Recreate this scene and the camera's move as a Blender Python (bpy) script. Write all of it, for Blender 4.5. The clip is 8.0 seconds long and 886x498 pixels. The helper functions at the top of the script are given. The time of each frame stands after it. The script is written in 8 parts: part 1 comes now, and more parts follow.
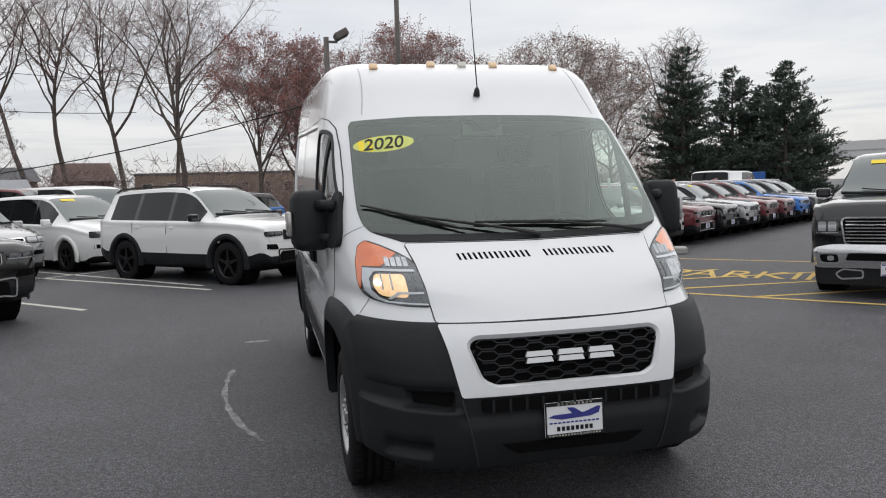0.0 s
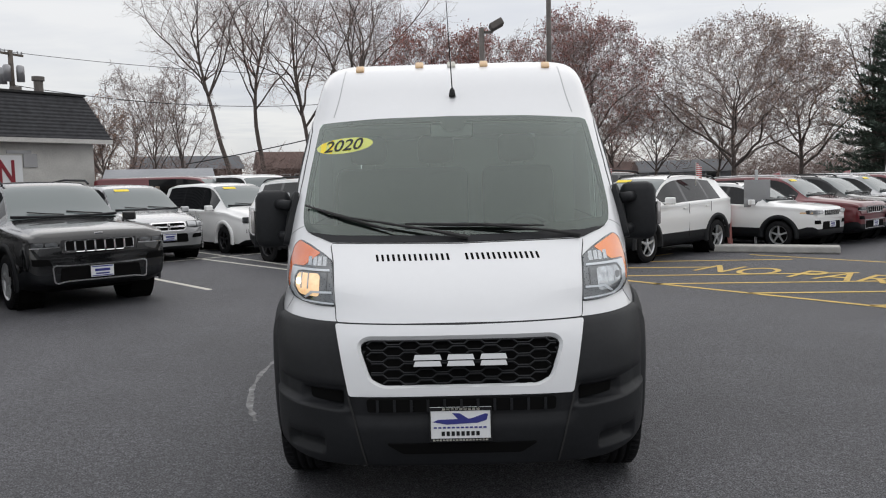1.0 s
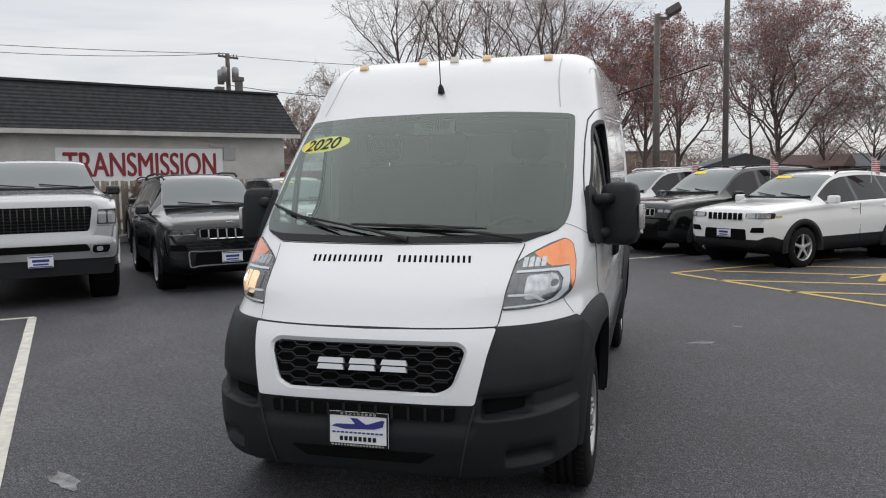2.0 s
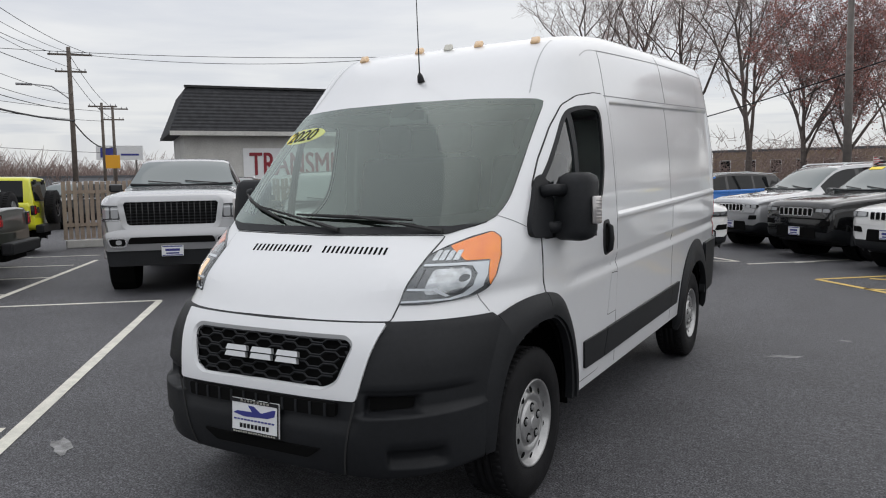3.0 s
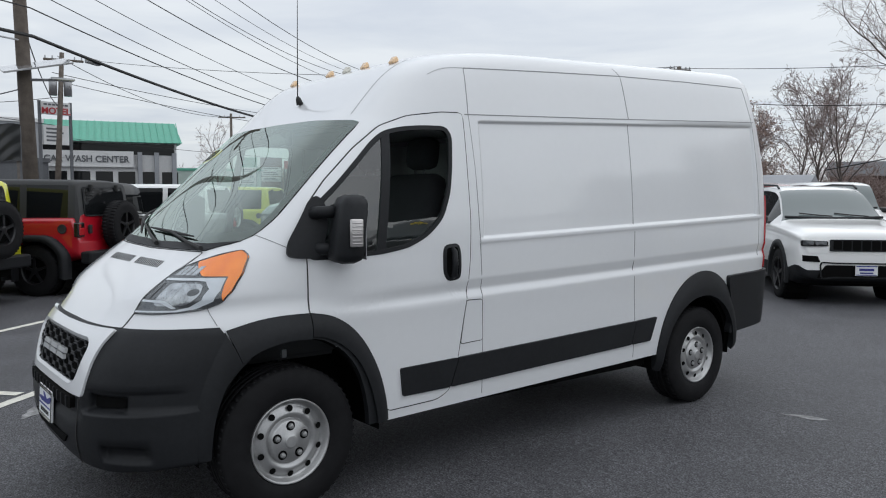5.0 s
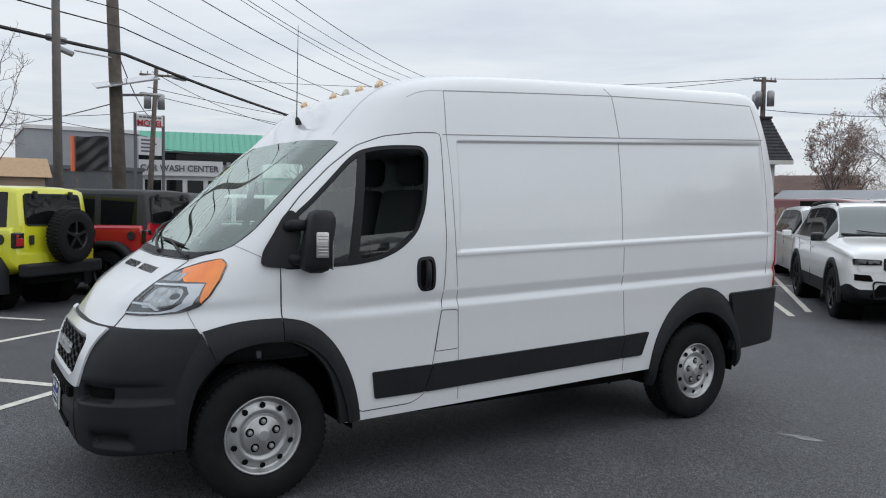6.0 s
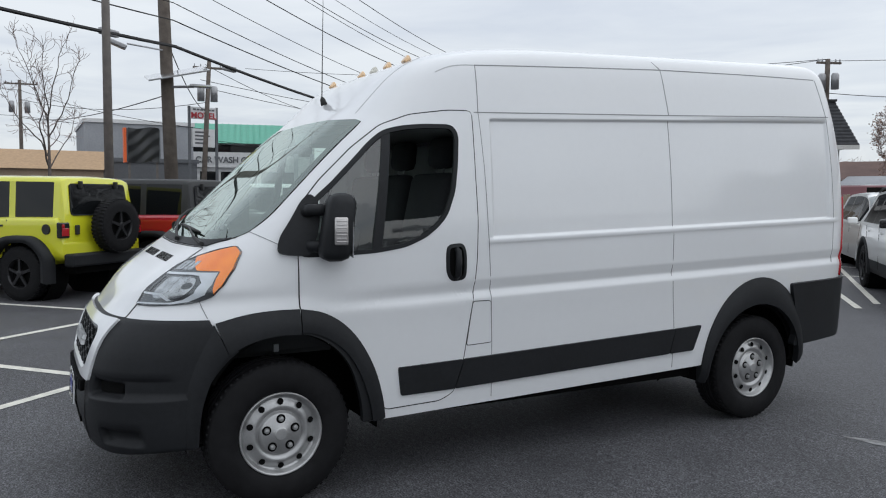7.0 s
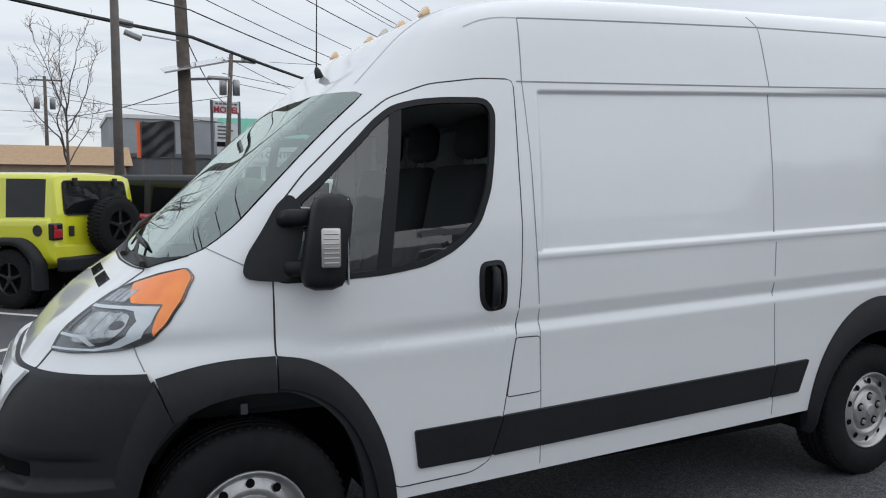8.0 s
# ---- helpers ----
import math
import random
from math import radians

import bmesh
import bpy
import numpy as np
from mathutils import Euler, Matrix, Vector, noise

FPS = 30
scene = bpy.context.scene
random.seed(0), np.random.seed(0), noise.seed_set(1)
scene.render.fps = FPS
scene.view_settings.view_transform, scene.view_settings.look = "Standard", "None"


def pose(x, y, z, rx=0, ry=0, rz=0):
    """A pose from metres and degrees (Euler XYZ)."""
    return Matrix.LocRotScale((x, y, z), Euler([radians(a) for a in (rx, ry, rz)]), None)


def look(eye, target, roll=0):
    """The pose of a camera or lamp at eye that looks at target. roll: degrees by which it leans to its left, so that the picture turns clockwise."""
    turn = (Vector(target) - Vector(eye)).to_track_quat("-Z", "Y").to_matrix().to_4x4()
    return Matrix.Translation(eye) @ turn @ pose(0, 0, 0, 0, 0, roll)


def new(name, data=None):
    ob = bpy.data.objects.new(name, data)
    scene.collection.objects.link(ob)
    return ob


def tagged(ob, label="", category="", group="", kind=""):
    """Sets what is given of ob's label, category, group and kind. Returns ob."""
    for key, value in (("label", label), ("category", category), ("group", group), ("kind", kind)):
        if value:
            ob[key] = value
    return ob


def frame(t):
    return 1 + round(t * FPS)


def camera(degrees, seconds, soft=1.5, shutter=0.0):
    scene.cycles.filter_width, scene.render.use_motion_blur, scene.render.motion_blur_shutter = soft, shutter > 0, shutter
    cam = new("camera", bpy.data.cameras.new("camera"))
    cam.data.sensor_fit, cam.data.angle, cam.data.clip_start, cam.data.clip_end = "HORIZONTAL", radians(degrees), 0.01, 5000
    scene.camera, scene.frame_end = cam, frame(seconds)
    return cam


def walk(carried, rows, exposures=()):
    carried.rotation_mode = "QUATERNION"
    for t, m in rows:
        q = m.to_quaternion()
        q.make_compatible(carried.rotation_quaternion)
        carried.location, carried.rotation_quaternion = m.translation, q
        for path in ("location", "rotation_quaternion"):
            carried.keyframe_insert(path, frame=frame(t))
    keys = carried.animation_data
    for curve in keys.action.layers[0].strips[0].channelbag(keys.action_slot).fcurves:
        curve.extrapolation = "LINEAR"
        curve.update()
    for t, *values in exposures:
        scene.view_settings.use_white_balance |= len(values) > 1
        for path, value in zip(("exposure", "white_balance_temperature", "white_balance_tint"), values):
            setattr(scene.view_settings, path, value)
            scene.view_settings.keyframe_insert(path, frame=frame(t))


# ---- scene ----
cam = camera(59.6, 8.0, soft=1.1)
PATH = [
    (0, (-1.371, -4.133, 1.564), (-0.913, -2.192, 1.412), -1.8),
    (0.5, (-0.73, -4.249, 1.574), (-0.5, -2.269, 1.413), -1.6),
    (1, (-0.047, -4.344, 1.607), (-0.067, -2.351, 1.436), -1.4),
    (1.5, (0.605, -4.208, 1.609), (0.331, -2.235, 1.431), -1.2),
    (2, (1.258, -4.057, 1.623), (0.727, -2.137, 1.442), -1.0),
    (2.2, (1.492, -3.946, 1.596), (0.862, -2.056, 1.414), -0.9),
    (3.3, (2.717, -3.148, 1.553), (1.6, -1.498, 1.378), -1.0),
    (3.5, (2.894, -2.94, 1.578), (1.704, -1.343, 1.4), -0.9),
    (4, (3.383, -2.475, 1.573), (2.039, -1.004, 1.406), -0.9),
    (4.5, (3.847, -2.04, 1.557), (2.372, -0.696, 1.412), -0.5),
    (5, (4.346, -1.739, 1.577), (2.78, -0.502, 1.442), 0.1),
    (5.2, (4.505, -1.654, 1.588), (2.911, -0.453, 1.468), 0.2),
    (6.5, (4.992, -1.235, 1.61), (3.258, -0.245, 1.486), 0.8),
    (7, (4.707, -1.103, 1.572), (2.949, -0.159, 1.437), 0.4),
    (7.5, (4.212, -0.874, 1.569), (2.438, 0.039, 1.424), 0.0),
    (8, (3.696, -0.585, 1.598), (1.908, 0.297, 1.446), -0.0),
]
walk(cam, [(t, look(eye, target, roll)) for t, eye, target, roll in PATH], [(0, 0.36, 6550, 10), (3.5, 0.34, 6450, 10), (5.0, 0.34, 6200, 8), (8.0, 0.36, 6150, 8)])

# ---- world, sun, exposure ----
world = bpy.data.worlds.new("sky")
scene.world = world
world.use_nodes = True
wn, wl = world.node_tree.nodes, world.node_tree.links
wn.clear()
wout, wbg = wn.new("ShaderNodeOutputWorld"), wn.new("ShaderNodeBackground")
sky = wn.new("ShaderNodeTexSky")
sky.sky_type = "NISHITA"
sky.sun_disc = False
sky.sun_elevation, sky.sun_rotation = radians(51), radians(28.6)
sky_dim = wn.new("ShaderNodeVectorMath")
sky_dim.operation = "SCALE"
sky_dim.inputs["Scale"].default_value = 0.10
wl.new(sky.outputs[0], sky_dim.inputs[0])
wco = wn.new("ShaderNodeTexCoord")
wsep = wn.new("ShaderNodeSeparateXYZ")
wl.new(wco.outputs["Generated"], wsep.inputs[0])
# cloud deck: direction divided by height, so that clouds flatten towards the horizon
wup = wn.new("ShaderNodeMath")
wup.operation = "MAXIMUM"
wup.inputs[1].default_value = 0.06
wl.new(wsep.outputs[2], wup.inputs[0])
wdiv = wn.new("ShaderNodeVectorMath")
wdiv.operation = "DIVIDE"
wl.new(wco.outputs["Generated"], wdiv.inputs[0])
wcomb = wn.new("ShaderNodeCombineXYZ")
for i in range(3):
    wl.new(wup.outputs[0], wcomb.inputs[i])
wl.new(wcomb.outputs[0], wdiv.inputs[1])
wnoi = wn.new("ShaderNodeTexNoise")
wnoi.inputs["Scale"].default_value = 0.55
wnoi.inputs["Detail"].default_value = 6
wnoi.inputs["Roughness"].default_value = 0.55
wnoi.inputs["Distortion"].default_value = 0.4
wl.new(wdiv.outputs[0], wnoi.inputs["Vector"])
wramp = wn.new("ShaderNodeValToRGB")
wramp.color_ramp.elements[0].position, wramp.color_ramp.elements[0].color = 0.32, (0.80, 0.82, 0.87, 1)
wramp.color_ramp.elements[1].position, wramp.color_ramp.elements[1].color = 0.62, (1.0, 1.0, 1.0, 1)
wl.new(wnoi.outputs[0], wramp.inputs[0])
# overcast law: three times as bright overhead as at the horizon
wlaw = wn.new("ShaderNodeMapRange")
wlaw.inputs["From Min"].default_value, wlaw.inputs["From Max"].default_value = 0.0, 1.0
wlaw.inputs["To Min"].default_value, wlaw.inputs["To Max"].default_value = 0.62, 1.02
wl.new(wsep.outputs[2], wlaw.inputs["Value"])
wmul = wn.new("ShaderNodeVectorMath")
wmul.operation = "SCALE"
wl.new(wramp.outputs[0], wmul.inputs[0])
wl.new(wlaw.outputs[0], wmul.inputs["Scale"])
wmix = wn.new("ShaderNodeMix")
wmix.data_type = "RGBA"
wmix.inputs["Factor"].default_value = 0.90
wl.new(sky_dim.outputs[0], wmix.inputs[6])
wl.new(wmul.outputs[0], wmix.inputs[7])
wl.new(wmix.outputs[2], wbg.inputs["Color"])
wbg.inputs["Strength"].default_value = 1.0
wl.new(wbg.outputs[0], wout.inputs[0])

sun_data = bpy.data.lights.new("sun", "SUN")
sun_data.energy, sun_data.angle, sun_data.color = 0.55, radians(110), (1.0, 0.97, 0.93)
sun = new("sun", sun_data)
sun.matrix_world = look((0, 0, 30), (-4.6, -8.4, 18))

# ---- materials ----
def material(name, color, rough=0.5, metal=0.0, spec=0.5, coat=0.0, var=0.0, scale=6.0, bump=0.0, bump_scale=200.0, emit=None, alpha_mix=None, second=None, dirt=0.0):
    m = bpy.data.materials.new(name)
    m.use_nodes = True
    n, l = m.node_tree.nodes, m.node_tree.links
    b = n["Principled BSDF"]
    b.inputs["Base Color"].default_value = (*color, 1)
    b.inputs["Roughness"].default_value = rough
    b.inputs["Metallic"].default_value = metal
    b.inputs["Specular IOR Level"].default_value = spec
    b.inputs["Coat Weight"].default_value = coat
    b.inputs["Coat Roughness"].default_value = 0.06
    co = n.new("ShaderNodeTexCoord")
    if var or second:
        a = n.new("ShaderNodeTexNoise")
        a.inputs["Scale"].default_value, a.inputs["Detail"].default_value = scale, 8
        l.new(co.outputs["Object"], a.inputs["Vector"])
        a2 = n.new("ShaderNodeTexNoise")
        a2.inputs["Scale"].default_value, a2.inputs["Detail"].default_value = scale * 14, 4
        l.new(co.outputs["Object"], a2.inputs["Vector"])
        mx = n.new("ShaderNodeMath")
        mx.operation = "MULTIPLY_ADD"
        mx.inputs[1].default_value = 0.4
        l.new(a2.outputs[0], mx.inputs[0])
        half = n.new("ShaderNodeMath")
        half.operation = "MULTIPLY"
        half.inputs[1].default_value = 0.6
        l.new(a.outputs[0], half.inputs[0])
        l.new(half.outputs[0], mx.inputs[2])
        r = n.new("ShaderNodeValToRGB")
        lo = second if second else tuple(c * (1 - var) for c in color)
        hi = color if second else tuple(min(1, c * (1 + var)) for c in color)
        r.color_ramp.elements[0].position, r.color_ramp.elements[0].color = 0.35, (*lo, 1)
        r.color_ramp.elements[1].position, r.color_ramp.elements[1].color = 0.65, (*hi, 1)
        l.new(mx.outputs[0], r.inputs[0])
        l.new(r.outputs[0], b.inputs["Base Color"])
    if bump:
        bn = n.new("ShaderNodeTexNoise")
        bn.inputs["Scale"].default_value, bn.inputs["Detail"].default_value = bump_scale, 3
        l.new(co.outputs["Object"], bn.inputs["Vector"])
        bb = n.new("ShaderNodeBump")
        bb.inputs["Strength"].default_value, bb.inputs["Distance"].default_value = bump, 0.002
        l.new(bn.outputs[0], bb.inputs["Height"])
        l.new(bb.outputs[0], b.inputs["Normal"])
    if emit:
        b.inputs["Emission Color"].default_value = (*emit[:3], 1)
        b.inputs["Emission Strength"].default_value = emit[3]
    return m


def pane(name, tint, base=0.10, edge=0.75, rough=0.0, power=4.0, gloss=(1.0, 1.0, 1.0)):
    """Thin glass: tinted see-through with a gloss that grows towards grazing views."""
    m = bpy.data.materials.new(name)
    m.use_nodes = True
    n, l = m.node_tree.nodes, m.node_tree.links
    n.clear()
    out, mix = n.new("ShaderNodeOutputMaterial"), n.new("ShaderNodeMixShader")
    tr, gl, lw = n.new("ShaderNodeBsdfTransparent"), n.new("ShaderNodeBsdfGlossy"), n.new("ShaderNodeLayerWeight")
    tr.inputs[0].default_value = (*tint, 1)
    gl.inputs["Roughness"].default_value = rough
    gl.inputs[0].default_value = (*gloss, 1)
    lw.inputs["Blend"].default_value = 0.5
    pw, ma = n.new("ShaderNodeMath"), n.new("ShaderNodeMath")
    pw.operation, ma.operation = "POWER", "MULTIPLY_ADD"
    pw.inputs[1].default_value, ma.inputs[1].default_value, ma.inputs[2].default_value = power, edge, base
    l.new(lw.outputs["Facing"], pw.inputs[0])
    l.new(pw.outputs[0], ma.inputs[0])
    l.new(ma.outputs[0], mix.inputs[0])
    l.new(tr.outputs[0], mix.inputs[1])
    l.new(gl.outputs[0], mix.inputs[2])
    l.new(mix.outputs[0], out.inputs[0])
    return m


WHITE = material("white_paint", (0.72, 0.73, 0.745), 0.36, coat=1.0, var=0.012, scale=1.5)
SILVER_P = material("light_silver_paint", (0.60, 0.61, 0.62), 0.34, metal=0.25, coat=0.5, var=0.02)
BLACK_PL = material("black_plastic", (0.011, 0.012, 0.014), 0.55, spec=0.28, var=0.25, scale=3, bump=0.25, bump_scale=450)
# near-black: shade of hollows put into the colour, also black trim and glass borders
DARK = material("shade_and_trim_black", (0.004, 0.004, 0.004), 0.9, spec=0.1)
SEAM = material("seam_black", (0.02, 0.02, 0.02), 0.7)
SEAM_SOFT = material("seam_grey", (0.25, 0.255, 0.26), 0.7)
GLOSSBLK = material("gloss_black", (0.010, 0.010, 0.011), 0.12, coat=0.5)
RUBBER = material("tyre_rubber", (0.008, 0.008, 0.009), 0.75, spec=0.2, var=0.3, scale=20, bump=0.3, bump_scale=300)
STEEL = material("silver_steel_wheel", (0.40, 0.40, 0.40), 0.30, metal=0.6, var=0.18, scale=14)
CHROME = material("chrome", (0.8, 0.8, 0.82), 0.08, metal=1.0)
TRIM_CHROME = material("bright_trim", (0.80, 0.80, 0.81), 0.16, metal=0.95)
ALLOY = material("alloy", (0.62, 0.63, 0.64), 0.3, metal=0.7)
ALLOY_DK = material("dark_alloy", (0.02, 0.02, 0.022), 0.3, metal=0.3)
WINDSCREEN = pane("windscreen_glass", (0.74, 0.88, 0.80), 0.062, 0.85, power=2.5, gloss=(0.88, 0.98, 0.93))
DOOR_GLASS = pane("door_glass", (0.72, 0.77, 0.75), 0.10)
LENS_CLEAR = pane("lens_clear", (0.93, 0.95, 0.96), 0.05, 0.6)
CAR_GLASS = material("car_glass", (0.008, 0.009, 0.010), 0.03, spec=0.32)
# pale blue-grey base paints part of the sky's reflection into the glass
CAR_SCREEN = material("sky_sheen_windscreen", (0.115, 0.138, 0.140), 0.03, spec=0.8)
AMBER = material("amber_lens", (0.90, 0.28, 0.02), 0.15, coat=0.5, second=(0.70, 0.15, 0.01), scale=16, emit=(1.0, 0.22, 0.02, 0.14))
AMBER_LIT = material("amber_lens_lit", (0.80, 0.20, 0.04), 0.18, coat=0.6, second=(0.60, 0.11, 0.02), scale=16, emit=(1.0, 0.16, 0.02, 0.10))
AMBER_PALE = material("amber_pale_lens", (0.74, 0.50, 0.28), 0.2, coat=0.6)
REDLENS = material("red_lens", (0.42, 0.012, 0.018), 0.18, coat=0.6)
YELLOW_ST = material("yellow_sticker", (0.92, 0.70, 0.02), 0.45)
BLUE_INK = material("blue_ink", (0.03, 0.035, 0.22), 0.5)
PLATE_W = material("plate_white", (0.78, 0.79, 0.80), 0.35, var=0.03)
SEAT = material("seat_fabric", (0.016, 0.017, 0.020), 0.9, var=0.2, bump=0.3)
TRIM_GREY = material("cab_trim_grey", (0.30, 0.31, 0.31), 0.7, var=0.04)
DASH = material("dash_grey", (0.045, 0.048, 0.050), 0.65, var=0.1)
LINE_W = material("line_white", (0.74, 0.72, 0.64), 0.8, second=(0.50, 0.49, 0.44), scale=9)
LINE_Y = material("line_yellow", (0.76, 0.52, 0.13), 0.8, second=(0.46, 0.33, 0.11), scale=9)
CONCRETE = material("concrete", (0.42, 0.41, 0.39), 0.85, var=0.2, scale=4, bump=0.4, bump_scale=60)
WALL_W = material("wall_white_paint", (0.62, 0.61, 0.58), 0.85, second=(0.46, 0.45, 0.43), scale=1.4, bump=0.3, bump_scale=30)
SHINGLE = material("roof_shingle", (0.040, 0.041, 0.045), 0.85, var=0.35, scale=5)
WOOD_F = material("fence_wood", (0.36, 0.29, 0.23), 0.85, second=(0.24, 0.19, 0.15), scale=5)
WOOD_P = material("pole_wood", (0.12, 0.10, 0.085), 0.9, var=0.3, scale=4)
METAL_P = material("pole_metal", (0.13, 0.115, 0.105), 0.6, var=0.2)
BARK = material("bark", (0.115, 0.095, 0.085), 0.95, var=0.4, scale=8)
GREEN_RF = material("green_roof", (0.10, 0.36, 0.26), 0.5, var=0.1)
WIRE = material("wire_black", (0.015, 0.015, 0.016), 0.7)
RED_TXT = material("red_letters", (0.30, 0.022, 0.035), 0.7, second=(0.22, 0.03, 0.04), scale=6)


def asphalt():
    m = bpy.data.materials.new("asphalt")
    m.use_nodes = True
    n, l = m.node_tree.nodes, m.node_tree.links
    b = n["Principled BSDF"]
    co = n.new("ShaderNodeTexCoord")
    def noi(s, d, ro=0.6):
        t = n.new("ShaderNodeTexNoise")
        t.inputs["Scale"].default_value, t.inputs["Detail"].default_value, t.inputs["Roughness"].default_value = s, d, ro
        l.new(co.outputs["Object"], t.inputs["Vector"])
        return t
    big, mid, fine, spot = noi(0.22, 5), noi(2.2, 6, 0.65), noi(95, 3), noi(26, 5, 0.7)
    def ramp(src, p0, c0, p1, c1):
        r = n.new("ShaderNodeValToRGB")
        r.color_ramp.elements[0].position, r.color_ramp.elements[0].color = p0, (c0, c0, c0 * 1.03, 1)
        r.color_ramp.elements[1].position, r.color_ramp.elements[1].color = p1, (c1, c1, c1 * 1.02, 1)
        l.new(src.outputs[0], r.inputs[0])
        return r
    r1, r2, r3 = ramp(big, 0.3, 0.056, 0.7, 0.092), ramp(mid, 0.3, 0.72, 0.72, 1.27), ramp(fine, 0.40, 0.25, 0.66, 2.2)
    def mul(a, c):
        x = n.new("ShaderNodeMix")
        x.data_type, x.blend_type = "RGBA", "MULTIPLY"
        x.inputs["Factor"].default_value = 1
        l.new(a, x.inputs[6])
        l.new(c, x.inputs[7])
        return x.outputs[2]
    r4 = ramp(spot, 0.36, 0.55, 0.68, 1.62)
    l.new(mul(mul(mul(r1.outputs[0], r2.outputs[0]), r3.outputs[0]), r4.outputs[0]), b.inputs["Base Color"])
    rr = n.new("ShaderNodeMapRange")
    rr.inputs["To Min"].default_value, rr.inputs["To Max"].default_value = 0.50, 0.78
    l.new(mid.outputs[0], rr.inputs["Value"])
    l.new(rr.outputs[0], b.inputs["Roughness"])
    b.inputs["Specular IOR Level"].default_value = 0.4
    bp = n.new("ShaderNodeBump")
    bp.inputs["Strength"].default_value, bp.inputs["Distance"].default_value = 0.9, 0.010
    l.new(fine.outputs[0], bp.inputs["Height"])
    l.new(bp.outputs[0], b.inputs["Normal"])
    return m


ASPHALT = asphalt()

# ---- building helpers ----
def thing(name, label, category, m=None, group="", kind=""):
    ob = new(name)
    if m is not None:
        ob.matrix_world = m
    return tagged(ob, label, category, group, kind)


def part(name, bm, mat, parent=None, label="", smooth=False, m=None):
    me = bpy.data.meshes.new(name)
    for f in bm.faces:
        f.smooth = smooth
    bm.to_mesh(me)
    bm.free()
    me.materials.append(mat)
    ob = new(name, me)
    if parent is not None:
        ob.parent = parent
    if m is not None:
        ob.matrix_basis = m
    if label:
        tagged(ob, label)
    return ob


def share(name, me, parent, m):
    ob = new(name, me)
    ob.parent = parent
    ob.matrix_basis = m
    return ob


def solo(name, bm, mat, label, category, m=None, group="", kind="", smooth=False):
    return tagged(part(name, bm, mat, None, "", smooth, m), label, category, group, kind)


def box(bm, x0, x1, y0, y1, z0, z1, bevel=0.0, m=None):
    vs = [bm.verts.new(p) for p in ((x0, y0, z0), (x1, y0, z0), (x1, y1, z0), (x0, y1, z0), (x0, y0, z1), (x1, y0, z1), (x1, y1, z1), (x0, y1, z1))]
    fs = [bm.faces.new([vs[i] for i in f]) for f in ((3, 2, 1, 0), (4, 5, 6, 7), (0, 1, 5, 4), (1, 2, 6, 5), (2, 3, 7, 6), (3, 0, 4, 7))]
    if bevel:
        es = list({e for f in fs for e in f.edges})
        r = bmesh.ops.bevel(bm, geom=es, offset=bevel, segments=2, affect="EDGES", profile=0.5)
        vs = list({v for f in r["faces"] for v in f.verts} | {v for v in vs if v.is_valid})
    if m is not None:
        bmesh.ops.transform(bm, matrix=m, verts=vs)
    return vs


def boxes(*args, bevel=0.0):
    bm = bmesh.new()
    for a in args:
        box(bm, *a, bevel=bevel)
    return bm


def tube(bm, pts, radii, sides=8, cap=True):
    pts = [Vector(p) for p in pts]
    if not hasattr(radii, "__len__"):
        radii = [radii] * len(pts)
    rings = []
    side = None
    for i, p in enumerate(pts):
        d = (pts[min(i + 1, len(pts) - 1)] - pts[max(i - 1, 0)]).normalized()
        if side is None:
            side = d.cross(Vector((0.3, 0.2, 1) if abs(d.z) < 0.9 else (1, 0.2, 0))).normalized()
        side = (side - d * side.dot(d)).normalized()
        up = d.cross(side)
        rings.append([bm.verts.new(p + radii[i] * (math.cos(a) * side + math.sin(a) * up)) for a in (2 * math.pi * k / sides for k in range(sides))])
    for a, b in zip(rings, rings[1:]):
        for k in range(sides):
            bm.faces.new((a[k], a[(k + 1) % sides], b[(k + 1) % sides], b[k]))
    if cap:
        bm.faces.new(rings[0][::-1])
        bm.faces.new(rings[-1])
    return bm


def lathe(bm, prof, sides=32, axis="x", closed=False):
    """prof: (along, radius) pairs turned about the axis x."""
    rings = []
    for a, r in prof:
        rings.append([bm.verts.new((a, r * math.cos(t), r * math.sin(t))) for t in (2 * math.pi * k / sides for k in range(sides))])
    for p, q in zip(rings, rings[1:]):
        for k in range(sides):
            bm.faces.new((p[k], p[(k + 1) % sides], q[(k + 1) % sides], q[k]))
    if prof[0][1] > 0.001 and not closed:
        bm.faces.new(rings[0][::-1])
    if not closed:
        bm.faces.new(rings[-1])
    return bm


def curve_fn(pts):
    """A smooth curve through (z, value) pairs, with no overshoot."""
    xs, ys = [p[0] for p in pts], [p[1] for p in pts]
    ds = [(ys[i + 1] - ys[i]) / (xs[i + 1] - xs[i]) for i in range(len(xs) - 1)]
    ms = [ds[0]] + [0 if a * b <= 0 else 2 * a * b / (a + b) for a, b in zip(ds, ds[1:])] + [ds[-1]]
    def f(x):
        if x <= xs[0]:
            return ys[0]
        if x >= xs[-1]:
            return ys[-1]
        i = max(k for k in range(len(xs) - 1) if xs[k] <= x)
        h = xs[i + 1] - xs[i]
        t = (x - xs[i]) / h
        return (2 * t**3 - 3 * t**2 + 1) * ys[i] + (t**3 - 2 * t**2 + t) * h * ms[i] + (3 * t**2 - 2 * t**3) * ys[i + 1] + (t**3 - t**2) * h * ms[i + 1]
    return f


def inside(poly, x, y):
    hit = False
    for (x0, y0), (x1, y1) in zip(poly, poly[1:] + poly[:1]):
        if (y0 > y) != (y1 > y) and x < (x1 - x0) * (y - y0) / (y1 - y0) + x0:
            hit = not hit
    return hit


